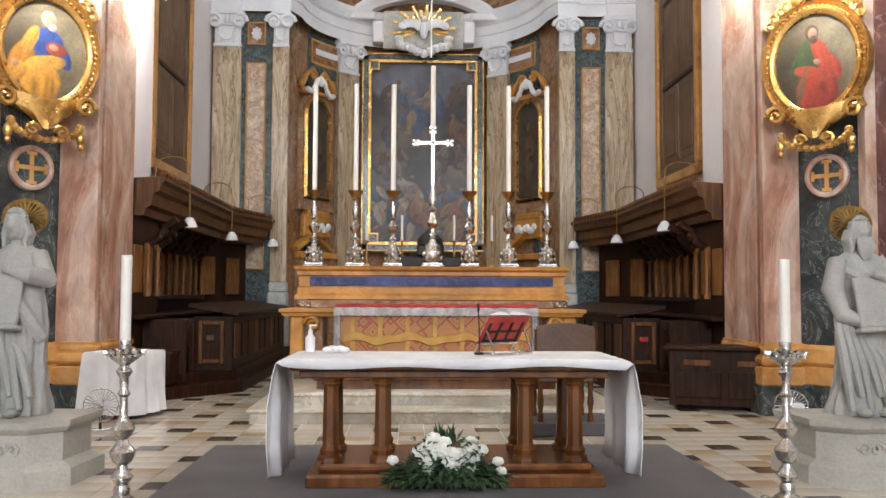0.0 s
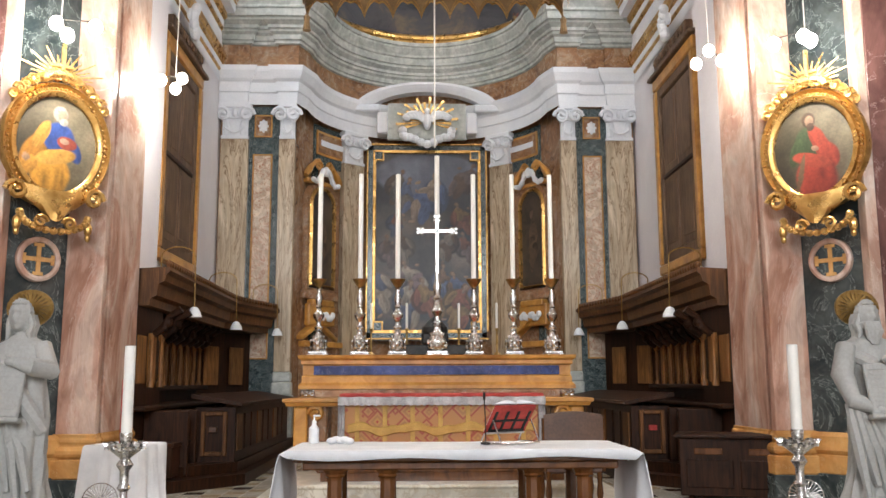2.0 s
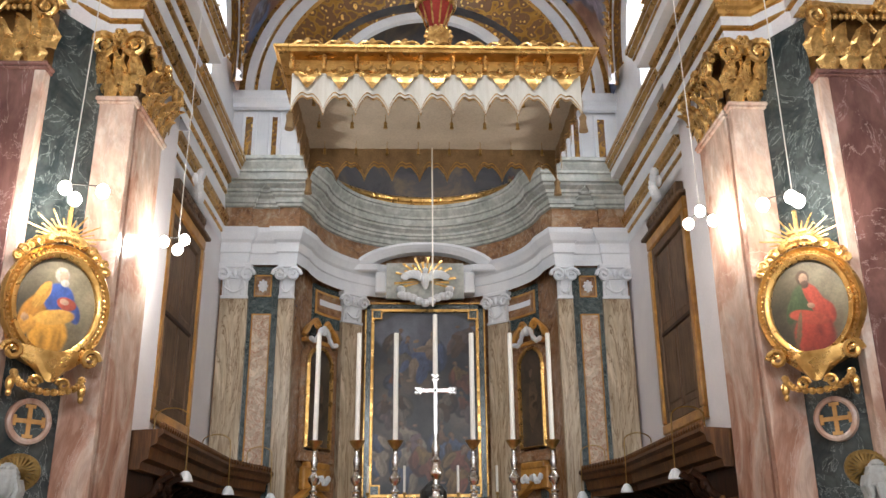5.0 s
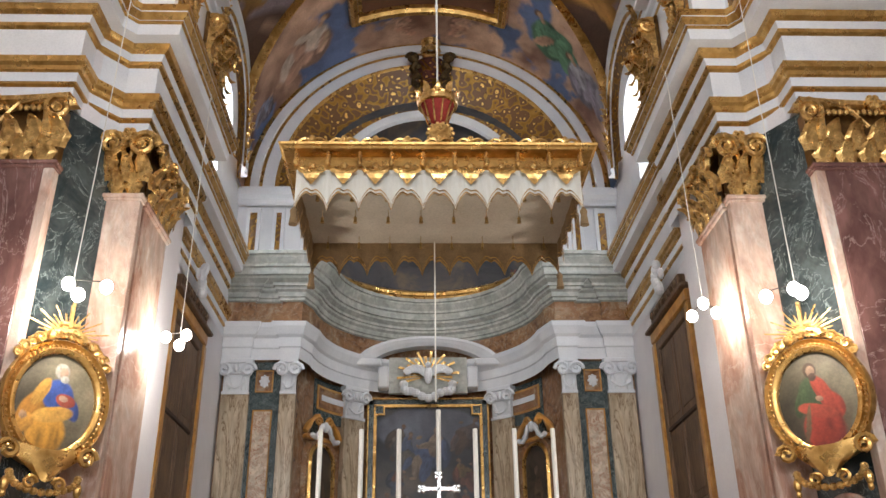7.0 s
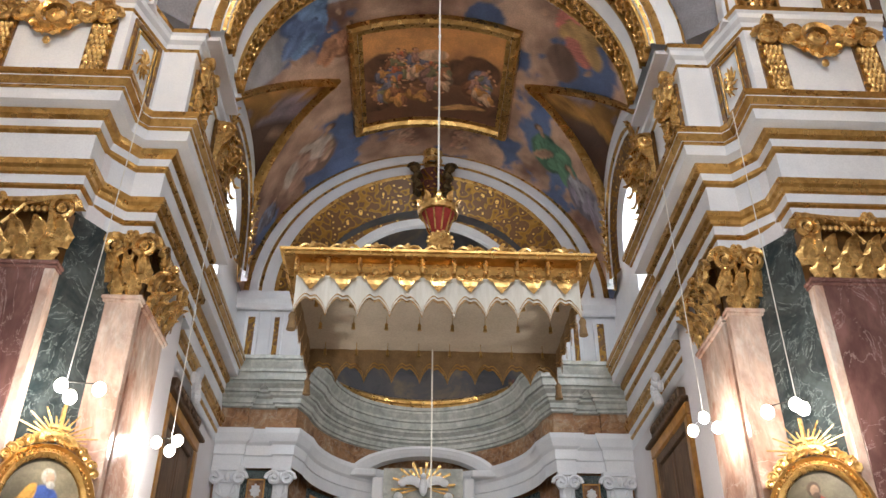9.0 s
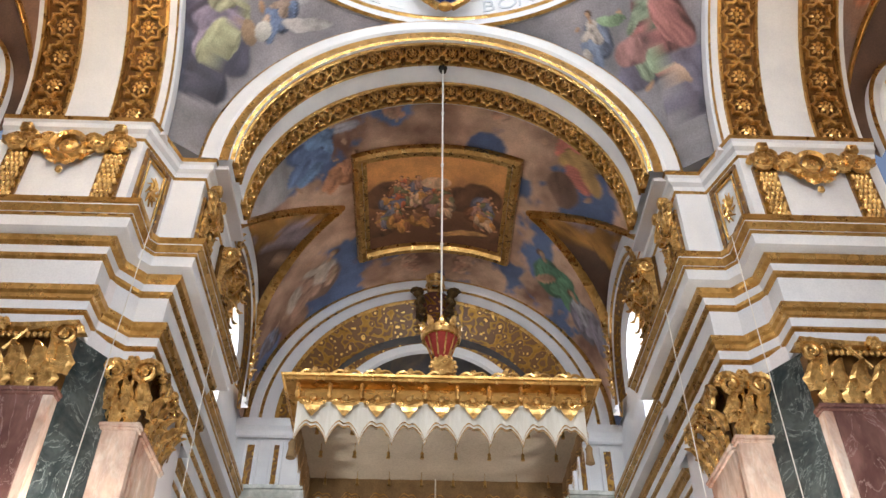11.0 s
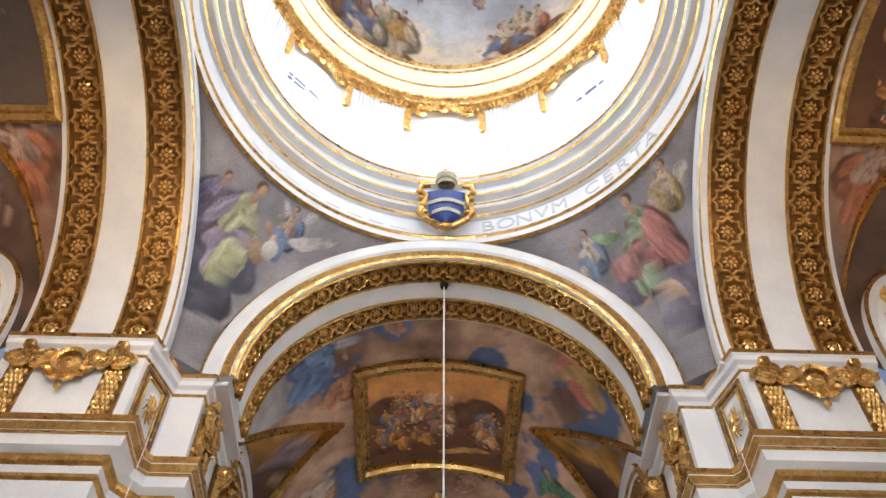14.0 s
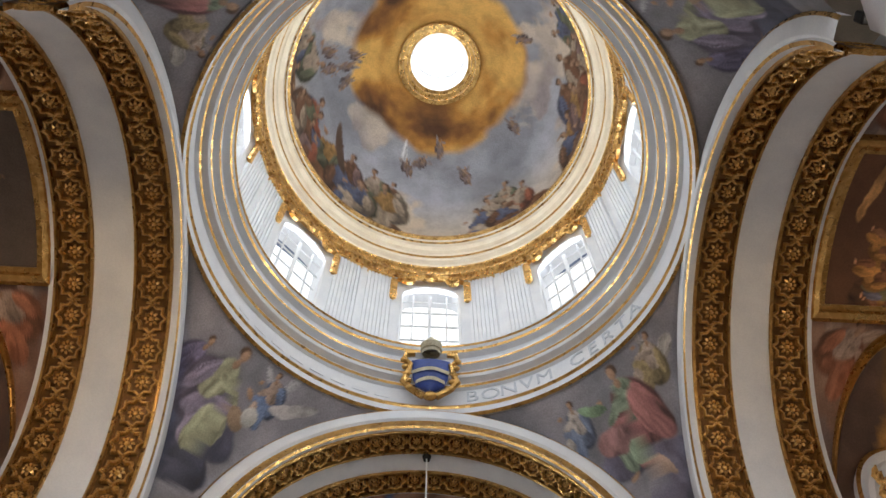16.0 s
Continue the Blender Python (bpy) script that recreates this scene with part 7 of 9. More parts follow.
LEG = [(0.10, 0.17), (0.10, 0.2), (0.075, 0.21), (0.085, 0.25), (0.066, 0.28), (0.064, 0.3), (0.058, 0.72), (0.062, 0.74), (0.08, 0.755), (0.07, 0.77), (0.095, 0.80)]
for x in (-0.96, -0.56, 0.55, 0.94):
    for y in (6.86, 7.36):
        bm = bmesh.new()
        lathe(bm, LEG, 8, m=Matrix.Translation((x, y, 0)) @ Matrix.Rotation(radians(22.5), 4, "Z"))
        part("leg", bm, ALTAR_WOOD, tb_)
tc = thing("tablecloth", "white linen cloth hanging over the altar table's ends", "tablecloth", (0.06, 0, 0))
bm = bmesh.new()
rows = []
prof = [(-1.385, 0.07), (-1.40, 0.3), (-1.395, 0.6), (-1.375, 0.86), (-1.36, 0.93), (-1.30, 0.955)] + [(-1.2 + 2.4 * k / 12, 0.958) for k in range(13)] + [(1.30, 0.955), (1.36, 0.93), (1.375, 0.86), (1.395, 0.6), (1.40, 0.3), (1.39, 0.08)]
for j in range(15):
    y = 6.70 + (0.035 * j if j < 3 else 0.105 + 0.795 * (j - 3) / 11)
    row = []
    for x, z in prof:
        drop = max(0.9 - z, 0)
        side = 1 if x > 0 else -1
        turn_in = min(drop * 4, 1) * (0.085 * (1 - j / 3) if j < 3 else 0.0) * (1 - 0.45 * drop)
        row.append((x + side * (turn_in - 0.05 * min(drop * 4, 1)) + 0.022 * drop * math.sin(j * 1.25 + x), y + 0.015 * drop * math.sin(j * 2.1), z + 0.003 * math.sin(j * 1.7 + x * 3)))
    rows.append(row)
rows.insert(0, [(x, y - 0.03, z - 0.002) for x, y, z in rows[0]])
front = [(x, y - 0.01, z - (0.065 + 0.012 * math.sin(k * 1.1) if 4 < k < 20 else 0.0)) for k, (x, y, z) in enumerate(rows[0])]
grid(bm, [front] + rows)
ob = part("cloth", bm, LINEN, tc, "", True)
sol = ob.modifiers.new("thick", "SOLIDIFY")
sol.thickness = 0.008

# book stand with an open missal
bs = thing("missal_stand", "red missal leaning on a dark metal book stand", "book stand", (0.47, 7.25, 0.965), 31)
bm = bmesh.new()
for q in (-1, 1):
    tube(bm, [(q * 0.19, -0.16, 0.008), (q * 0.19, 0.12, 0.008), (q * 0.19, 0.06, 0.10)], 0.009, 6)
    tube(bm, [(q * 0.19, -0.16, 0.008), (q * 0.19, -0.05, 0.19)], 0.007, 6)
tube(bm, [(-0.19, -0.16, 0.008), (0.19, -0.16, 0.008)], 0.009, 6)
tube(bm, [(-0.20, 0.06, 0.085), (0.20, 0.06, 0.085)], 0.014, 6)
part("stand", bm, SILVER, bs, "grey metal frame")
tilt = Matrix.Translation((0, 0.07, 0.085)) @ Matrix.Rotation(radians(128), 4, "X")
bm = bmesh.new()
box(bm, -0.21, 0.21, 0, 0.285, 0.0, 0.010, 0.004, tilt)
part("cover", bm, RED_CLOTH, bs, "red book cover")
for k in range(4):
    bm = bmesh.new()
    x = -0.165 + 0.11 * k
    box(bm, x - 0.014, x + 0.014, 0.02, 0.225, 0.010, 0.018, 0.003, tilt)
    part("slat", bm, IRON, bs, "dark metal slat")
bm = bmesh.new()
box(bm, -0.18, 0.18, 0.02, 0.045, 0.012, 0.024, 0.003, tilt)
box(bm, -0.18, 0.18, 0.125, 0.145, 0.012, 0.022, 0.003, tilt)
part("crossbar", bm, IRON, bs, "dark crossbars")
for q in (-1, 1):
    bm = bmesh.new()
    rows = [[tilt @ Vector((q * (0.004 + 0.20 * k / 8), y, -0.006 - 0.04 * math.sin(math.pi * (k / 8) ** 0.6))) for k in range(9)] for y in (0.005, 0.295)]
    top = [tilt @ Vector((q * (0.004 + 0.20 * k / 8), 0.295, 0.0)) for k in range(9)]
    grid(bm, rows + [top])
    part("page_block", bm, LINEN, bs, "white page block")
mc = thing("microphone", "thin black gooseneck microphone on the altar table", "microphone", (0.27, 7.1, 0.965))
bm = bmesh.new()
lathe(bm, [(0.04, 0), (0.04, 0.015), (0.008, 0.02)], 12)
part("foot", bm, IRON, mc)
bm = bmesh.new()
tube(bm, [(0, 0, 0.02), (0, 0, 0.2), (-0.01, -0.03, 0.36)], 0.005, 5)
tube(bm, [(-0.01, -0.03, 0.35), (-0.012, -0.04, 0.41)], 0.011, 6)
part("stem", bm, IRON, mc)
bt = thing("sanitizer_bottle", "white plastic pump bottle on the altar table", "bottle", (-1.12, 7.35, 0.965))
bm = bmesh.new()
lathe(bm, [(0.04, 0), (0.042, 0.01), (0.042, 0.12), (0.02, 0.145), (0.018, 0.16)], 14)
part("bottle", bm, PLASTIC, bt, "", True)
bm = bmesh.new()
lathe(bm, [(0.02, 0.16), (0.02, 0.18), (0.007, 0.185), (0.007, 0.215), (0.018, 0.22)], 10)
box(bm, -0.008, 0.05, -0.008, 0.008, 0.215, 0.228, 0.003)
part("pump", bm, PLASTIC, bt)
bm = bmesh.new()
for k in range(5):
    ball(bm, (-0.97 + 0.035 * k, 7.3 + 0.02 * math.sin(k), 0.985 + 0.01 * (k % 2)), 0.045, 0.05, 0.028, 8, 6)
tagged(part("folded_napkin", bm, LINEN, smooth=True), "crumpled white napkin on the altar table", "napkin")

# flower arrangement
fa = thing("flower_arrangement", "low arrangement of white flowers and green fern", "flowers", (-0.01, 6.6, 0.0))
fa.matrix_basis = fa.matrix_basis @ Matrix.Diagonal((1.22, 1.0, 1.06, 1))
bm = bmesh.new()
box(bm, -0.16, 0.16, -0.06, 0.06, 0.0, 0.07, 0.02)
part("tray", bm, IRON, fa, "dark tray")
rng = random.Random(4)


def leaf(bm, at, az, el, ln, w):
    d = Vector((math.cos(az) * math.cos(el), math.sin(az) * math.cos(el), math.sin(el)))
    side = Vector((-math.sin(az), math.cos(az), 0)) * w
    up = Vector((0, 0, 1))
    a = Vector(at)
    pts = [a, a + d * ln * 0.45 + side + up * 0.01, a + d * ln - up * ln * 0.12, a + d * ln * 0.45 - side + up * 0.01]
    bm.faces.new([bm.verts.new(p) for p in pts])


bm = bmesh.new()
for k in range(900):
    a = rng.uniform(0, 2 * math.pi)
    r = rng.random() ** 0.6
    at = (0.36 * r * math.cos(a), 0.15 * r * math.sin(a) - 0.03, 0.07 + 0.30 * (1 - r) * rng.random())
    leaf(bm, at, a + rng.uniform(-0.7, 0.7), rng.uniform(-0.5, 0.6), rng.uniform(0.05, 0.13), rng.uniform(0.008, 0.02))
for k in range(160):
    leaf(bm, (rng.uniform(-0.2, 0.2), rng.uniform(-0.16, -0.05), rng.uniform(0.15, 0.36)), rng.uniform(0, 6.3), rng.uniform(-0.4, 0.9), rng.uniform(0.05, 0.10), 0.012)
for k in range(40):
    leaf(bm, (rng.uniform(-0.06, 0.06), 0.05, 0.3), rng.uniform(0, 6.3), rng.uniform(0.9, 1.5), rng.uniform(0.10, 0.2), 0.01)
tagged(part("foliage", bm, LEAF, fa, "dark fern and leaves"), kind="stuff")
for k in range(25):
    a, r = 2.4 * k, ((k + 0.5) / 22) ** 0.5
    if k % 4 == 3 and k < 22:
        continue
    x, z = 0.20 * r * math.cos(a) + 0.01, 0.26 + 0.15 * r * math.sin(a)
    if k > 21:
        x = (-0.33, 0.31, 0.33)[k - 22]
        z = (0.21, 0.20, 0.13)[k - 22]
    bm = bmesh.new()
    R = rng.uniform(0.030, 0.056) if k < 22 else 0.032
    for j in range(18):
        b, e = j * 2.4, -0.2 + 1.7 * j / 18
        c = Vector((math.cos(b) * math.cos(e), math.sin(b) * math.cos(e), math.sin(e)))
        c = Matrix.Rotation(radians(70), 3, "X") @ c
        ball(bm, (x + c.x * R * 0.7, -0.13 + 0.08 * r + c.y * R * 0.7, z + c.z * R * 0.7), R * 0.5, R * 0.5, R * 0.42, 7, 5)
    part("flower", bm, PETAL, fa, "round white flower head")
bm = bmesh.new()
grid(bm, [[(-2.12 + 4.3 * i / 20, 4.6 + 3.85 * j / 16, 0.014) for i in range(21)] for j in range(17)])
ob = tagged(part("carpet", bm, CARPET), "grey felt carpet lying under the altar table", "carpet")
sol = ob.modifiers.new("thick", "SOLIDIFY")
sol.thickness, sol.offset = 0.012, -1

# ---- standing candlesticks ----
STAND = [(0.13, 0.0), (0.14, 0.03), (0.10, 0.06), (0.05, 0.10), (0.055, 0.14), (0.04, 0.17), (0.075, 0.22), (0.04, 0.27), (0.035, 0.3), (0.06, 0.32), (0.08, 0.36), (0.085, 0.39), (0.045, 0.44), (0.03, 0.47), (0.06, 0.50), (0.08, 0.54),
         (0.05, 0.58), (0.028, 0.62), (0.025, 0.75), (0.045, 0.77), (0.028, 0.8), (0.03, 0.88), (0.055, 0.92), (0.03, 0.96), (0.06, 0.985), (0.12, 1.03), (0.115, 1.035), (0.035, 1.03), (0.042, 1.12), (0.042, 1.13)]
for x, q in ((-2.21, -1), (2.31, 1)):
    p = thing("standing_candlestick", "tall turned silver floor candlestick with a thick white candle", "candlestick", (x, 6.0, 0), 0, "standing candlesticks")
    bm = bmesh.new()
    lathe(bm, STAND, 24)
    part("stem", bm, SILVER, p, "", True)
    bm = bmesh.new()
    for k in range(12):
        a = 2 * math.pi * k / 12
        acanthus(bm, 0.05, 0.06, 0.03, Matrix.Rotation(a, 4, "Z") @ Matrix.Translation((0, -0.10, 1.02)))
    part("crown", bm, SILVER, p, "silver leaf crown")
    for k in range(3):
        bm = bmesh.new()
        a = 2 * math.pi * k / 3 + 0.5
        ball(bm, (0.14 * math.cos(a), 0.14 * math.sin(a), 0.03), 0.05, 0.05, 0.035, 8, 6)
        part("foot", bm, SILVER, p, "", True)
    bm = bmesh.new()
    lathe(bm, [(0.036, 1.10), (0.036, 1.70), (0.03, 1.705), (0.0, 1.70)], 16)
    part("candle", bm, WAX, p, "thick white candle", True)

# ---- statues of robed figures on pedestals, as plain stone shapes ----
def statue(x, y, turn, label, lean, tablet):
    ped = thing("statue_pedestal", "pale stone pedestal with carved relief", "pedestal", (x, y, 0), turn, "statue pedestals")
    bm = bmesh.new()
    oct_ = [(-0.50, -0.22), (-0.30, -0.42), (0.30, -0.42), (0.50, -0.22), (0.50, 0.30), (-0.50, 0.30)]
    sweep(bm, list(reversed(oct_)), [(0.06, 0.0), (0.06, 0.14), (0.02, 0.17), (-0.02, 0.19), (-0.02, 0.40), (0.01, 0.42), (0.04, 0.45), (0.05, 0.50), (-0.2, 0.505)], closed=True)
    slab(bm, [(a * 0.8, b * 0.8) for a, b in oct_], 0.3, 0.502)
    part("block", bm, STONE, ped)
    bm = bmesh.new()
    for k in range(5):
        tube(bm, [(-0.2 + 0.1 * k + v[0], -0.41, 0.29 + v[2]) for v in spiral(0.055, 1.3, 9, 1 if k % 2 else -1)], 0.018, 5)
    part("relief", bm, STONE, ped, "carved scroll relief")
    bm = bmesh.new()
    prof = [(0.0, 0.27, 0.22), (0.05, 0.275, 0.23), (0.2, 0.24, 0.20), (0.4, 0.225, 0.18), (0.6, 0.225, 0.175), (0.8, 0.22, 0.17), (0.95, 0.205, 0.16), (1.08, 0.23, 0.155), (1.2, 0.245, 0.145), (1.26, 0.215, 0.13), (1.30, 0.13, 0.10), (1.33, 0.075, 0.075), (1.40, 0.06, 0.065)]
    fine = []
    for (z0, a0, b0), (z1, a1, b1) in zip(prof, prof[1:]):
        for k in range(4):
            f = k / 4
            fine.append((z0 + (z1 - z0) * f, a0 + (a1 - a0) * f, b0 + (b1 - b0) * f))
    rows = []
    for z, rx, ry in fine + [prof[-1]]:
        row = []
        low = max(0.0, min(1.0, (1.02 - z) / 0.35))
        for k in range(96):
            a = 2 * math.pi * k / 96
            deep = abs(math.sin(4.5 * a + 1.4 * z + lean)) ** 0.6
            hang = abs(math.sin(2.0 * a + 5.5 * z - lean * 2)) ** 0.5
            fold = 1.0 + low * (0.17 * (0.62 - deep) + 0.05 * math.sin(13 * a - 3 * z)) + (1 - low) * (0.08 * (0.6 - hang)) * (z < 1.3)
            row.append((rx * fold * math.cos(a) + 0.05 * math.sin(2.2 * z + lean), ry * fold * math.sin(a) - 0.04 * math.sin(2.4 * z), 0.505 + z))
        rows.append(row)
    vs = grid(bm, rows, wrap=True)
    bm.faces.new(vs[0])
    bm.faces.new(vs[-1])
    hx = 0.05 * math.sin(2.2 * 1.4 + lean)

    def bell(u, v, su, sv):
        return math.exp(-(u / su) ** 2 - (v / sv) ** 2)

    rows = []
    for i in range(37):
        e = -88 + 176 * i / 36
        row = []
        for k in range(56):
            a = -180 + 360 * k / 56
            d = 0.030 * bell(a, e + 9, 9, 13) - 0.015 * (bell(a - 24, e - 7, 12, 8) + bell(a + 24, e - 7, 12, 8)) + 0.007 * bell(a, e - 20, 34, 7) - 0.006 * bell(a, e + 34, 18, 4) + 0.010 * bell(a, e + 55, 20, 12)
            hair = max(0.0, min(1.0, (abs(a) - 62) / 15)) if e < 42 else 1.0
            d += hair * (0.020 + 0.010 * math.sin(a * 0.28 + e * 0.12) * math.cos(e * 0.21))
            if tablet and e > 38:
                d -= 0.018
            if tablet and e < -26 and abs(a) < 80:
                d += 0.022 + 0.010 * math.sin(a * 0.35 + e * 0.1)
            c = math.cos(radians(e))
            row.append((hx + (0.080 + d) * c * math.sin(radians(a)), -0.05 - (0.098 + d) * c * math.cos(radians(a)), 0.505 + 1.475 + (0.128 + 0.4 * d) * math.sin(radians(e))))
        rows.append(row)
    grid(bm, rows, wrap=True)
    # long locks beside the neck, and a forked beard on one figure
    for q in (-1, 1):
        for k in range(4):
            w_ = 0.010 * math.sin(k * 2)
            tube(bm, [(hx + q * 0.085, -0.06 + 0.03 * k, 1.99), (hx + q * (0.105 + w_), -0.05 + 0.03 * k, 1.91), (hx + q * (0.09 - w_), -0.07 + 0.03 * k, 1.84), (hx + q * (0.11 + w_), -0.06 + 0.03 * k, 1.78)], [0.022, 0.028, 0.026, 0.012], 7)
    if tablet:
        for k in range(7):
            u = (k - 3) / 3
            tube(bm, [(hx + 0.055 * u, -0.145 + 0.03 * abs(u), 1.92), (hx + 0.065 * u + 0.008, -0.165 + 0.03 * abs(u), 1.85), (hx + 0.045 * u - 0.006, -0.16 + 0.02 * abs(u), 1.79), (hx + 0.03 * u, -0.15, 1.74)], [0.02, 0.026, 0.02, 0.006], 6)
    # arms with sleeves, mantle rolls
    tube(bm, [(-0.18, -0.02, 1.73), (-0.28, -0.08, 1.5), (-0.26, -0.2, 1.3), (-0.10, -0.28, 1.24)], [0.09, 0.10, 0.075, 0.04], 10)
    tube(bm, [(0.18, -0.02, 1.73), (0.30, -0.10, 1.56), (0.22, -0.24, 1.58), (0.06, -0.26, 1.62)], [0.09, 0.095, 0.07, 0.035], 10)
    ball(bm, (-0.08, -0.29, 1.23), 0.05, 0.04, 0.04, 8, 6)
    ball(bm, (0.04, -0.27, 1.62), 0.055, 0.035, 0.035, 8, 6)
    tube(bm, [(-0.24, 0.04, 1.72), (-0.06, -0.17, 1.6), (0.16, -0.2, 1.3), (0.27, -0.08, 1.1)], [0.05, 0.06, 0.07, 0.06], 8)
    for k in range(6):
        f = k / 5
        tube(bm, [(-0.28 + 0.05 * k, -0.14 - 0.03 * math.sin(k), 1.28 - 0.02 * k), (-0.25 + 0.08 * k, -0.2, 0.95), (-0.2 + 0.09 * k, -0.23, 0.56 + 0.1 * (k % 2))], [0.035, 0.05, 0.03], 7)
    rot = Matrix.Translation((0.0, -0.26, 1.40)) @ Matrix.Rotation(radians(-12), 4, "X") @ Matrix.Rotation(radians(4 * lean), 4, "Y")
    box(bm, -0.17, 0.17, -0.02, 0.02, -0.2, 0.2, 0.012, rot)
    box(bm, -0.2, 0.2, -0.05, 0.04, -0.235, -0.2, 0.01, rot)
    for k in range(9):
        box(bm, -0.13, 0.13, -0.025, -0.018, 0.14 - 0.035 * k, 0.15 - 0.035 * k, 0, rot)
    for q in (-1, 1):
        ball(bm, (q * 0.10, -0.24, 0.54), 0.06, 0.11, 0.04, 8, 6)
    ob = part("statue", bm, STATUE, None, "", True)
    ob.matrix_basis = pose(x, y, 0, 0, 0, turn) @ Matrix.Diagonal((0.86, 0.95, 1, 1))
    tagged(ob, label, "statue", "stone statues on pedestals")
    hl = thing("halo", "old gilded pierced halo behind the statue's head", "halo", (x, y, 0), turn, "statue halos")
    bm = bmesh.new()
    pts = [(0.19 * math.cos(2 * math.pi * k / 40), 0.15 * math.sin(2 * math.pi * k / 40)) for k in range(40)]
    ring(bm, pts, [(0, 0), (0, 0.015), (0.03, 0.015), (0.03, 0.0), (0, 0)], Matrix.Translation((hx, 0.10, 2.05)))
    for k in range(24):
        a = 2 * math.pi * k / 24
        tube(bm, [(hx + 0.05 * math.cos(a), 0.09, 2.05 + 0.04 * math.sin(a)), (hx + 0.19 * math.cos(a), 0.09, 2.05 + 0.15 * math.sin(a))], 0.012, 4)
    tagged(part("ray_ring", bm, BRASS, hl), kind="stuff")
    bm = bmesh.new()
    lathe(bm, [(0.0, -0.004), (0.172, -0.004), (0.172, 0.004), (0.0, 0.004)], 40, m=Matrix.Translation((hx, 0.11, 2.05)) @ Matrix.Diagonal((1, 1, 0.8, 1)) @ Matrix.Rotation(radians(90), 4, "X"))
    part("plate", bm, BRASS, hl, "worn brass plate")
    bm = bmesh.new()
    tube(bm, [(hx, 0.1, 1.95), (hx, 0.08, 1.7)], 0.01, 5)
    part("pin", bm, IRON, hl)


statue(-3.36, 7.0, -4, "grey stone statue of a robed figure holding a tablet", 0.4, False)
statue(3.33, 7.0, 4, "grey stone statue of a bearded robed figure with tablet", -0.4, True)

# ---- loose furniture ----
ch = thing("armchair", "brown leather-backed wooden armchair on a low platform", "chair", (1.32, 9.3, 0.14), 180)
for x in (-0.26, 0.26):
    for y in (-0.24, 0.24):
        bm = bmesh.new()
        lathe(bm, [(0.03, 0), (0.03, 0.08), (0.02, 0.1), (0.035, 0.2), (0.025, 0.3), (0.03, 0.42)], 8, m=Matrix.Translation((x, y, 0)))
        part("leg", bm, ALTAR_WOOD, ch)
bm = bmesh.new()
box(bm, -0.29, 0.29, -0.27, 0.27, 0.40, 0.47, 0.02)
part("seat", bm, LEATHER, ch, "brown leather seat")
bm = bmesh.new()
rows = [[(x, y + 0.02 * math.cos(x * 4), z + 0.04 * math.cos(x * 5) * (z > 0.9)) for x in [-0.30 + 0.06 * k for k in range(11)]] for y, z in ((0.22, 0.62), (0.22, 0.98), (0.27, 0.98), (0.27, 0.62))]
grid(bm, rows, close=True)
part("backrest", bm, LEATHER, ch, "studded leather back")
for q in (-1, 1):
    bm = bmesh.new()
    tube(bm, [(q * 0.30, 0.25, 0.42), (q * 0.30, 0.25, 0.95)], 0.024, 6)
    tube(bm, [(q * 0.30, 0.25, 0.68), (q * 0.31, -0.2, 0.66), (q * 0.31, -0.27, 0.62)], 0.026, 6)
    tube(bm, [(q * 0.30, -0.22, 0.42), (q * 0.30, -0.22, 0.65)], 0.022, 6)
    part("armrest", bm, ALTAR_WOOD, ch)
bm = bmesh.new()
box(bm, 0.92, 1.86, 9.0, 9.75, 0, 0.14, 0.012)
tagged(part("chair_platform", bm, CARPET), "low grey felted platform under the armchair", "platform")
cs = thing("wooden_chest", "dark panelled wooden chest standing by the pier", "chest", (3.75, 11.15, 0), -20)
bm = bmesh.new()
box(bm, -0.68, 0.68, -0.3, 0.3, 0.06, 0.76, 0.012)
part("body", bm, DARK_WOOD, cs)
bm = bmesh.new()
box(bm, -0.74, 0.74, -0.36, 0.34, 0.76, 0.81, 0.015)
part("lid", bm, DARK_WOOD, cs)
for k in range(2):
    bm = bmesh.new()
    box(bm, -0.6 + 0.64 * k, -0.04 + 0.64 * k, -0.318, -0.29, 0.16, 0.5, 0.012)
    part("panel", bm, DARK_WOOD, cs)
    bm = bmesh.new()
    box(bm, -0.5 + 0.64 * k, -0.16 + 0.64 * k, -0.314, -0.29, 0.56, 0.64, 0.008)
    part("inlay", bm, ALTAR_WOOD, cs, "redder inlaid strip")
for x in (-0.55, 0.55):
    for y in (-0.22, 0.22):
        bm = bmesh.new()
        ball(bm, (x, y, 0.03), 0.045, 0.045, 0.032, 8, 5)
        part("foot", bm, DARK_WOOD, cs)
wt = thing("credence_table", "small table covered with a white fringed cloth", "table", (-3.68, 10.6, 0), -12)
bm = bmesh.new()
rows = []
for z, o in ((0.05, 0.05), (0.3, 0.035), (0.6, 0.015), (0.74, 0.0), (0.76, -0.02), (0.765, -0.32)):
    row = []
    for k in range(48):
        a = 2 * math.pi * k / 48
        c, d = math.cos(a), math.sin(a)
        m_ = max(abs(c) / 0.34, abs(d) / 0.34)
        r = 1 / m_ if o > -0.3 else 0.02
        w_ = o * (1 + 0.9 * math.sin(k * 1.9)) if o > 0 else o
        row.append(((r + (w_ if o > -0.3 else 0)) * c, (r + (w_ if o > -0.3 else 0)) * d, z))
    rows.append(row)
grid(bm, rows, wrap=True)
part("cloth", bm, LINEN, wt, "white cloth with lace hem", True)
bm = bmesh.new()
for x in (-0.26, 0.26):
    for y in (-0.26, 0.26):
        bm = bmesh.new()
        box(bm, x - 0.025, x + 0.025, y - 0.025, y + 0.025, 0, 0.73)
        part("leg", bm, DARK_WOOD, wt)
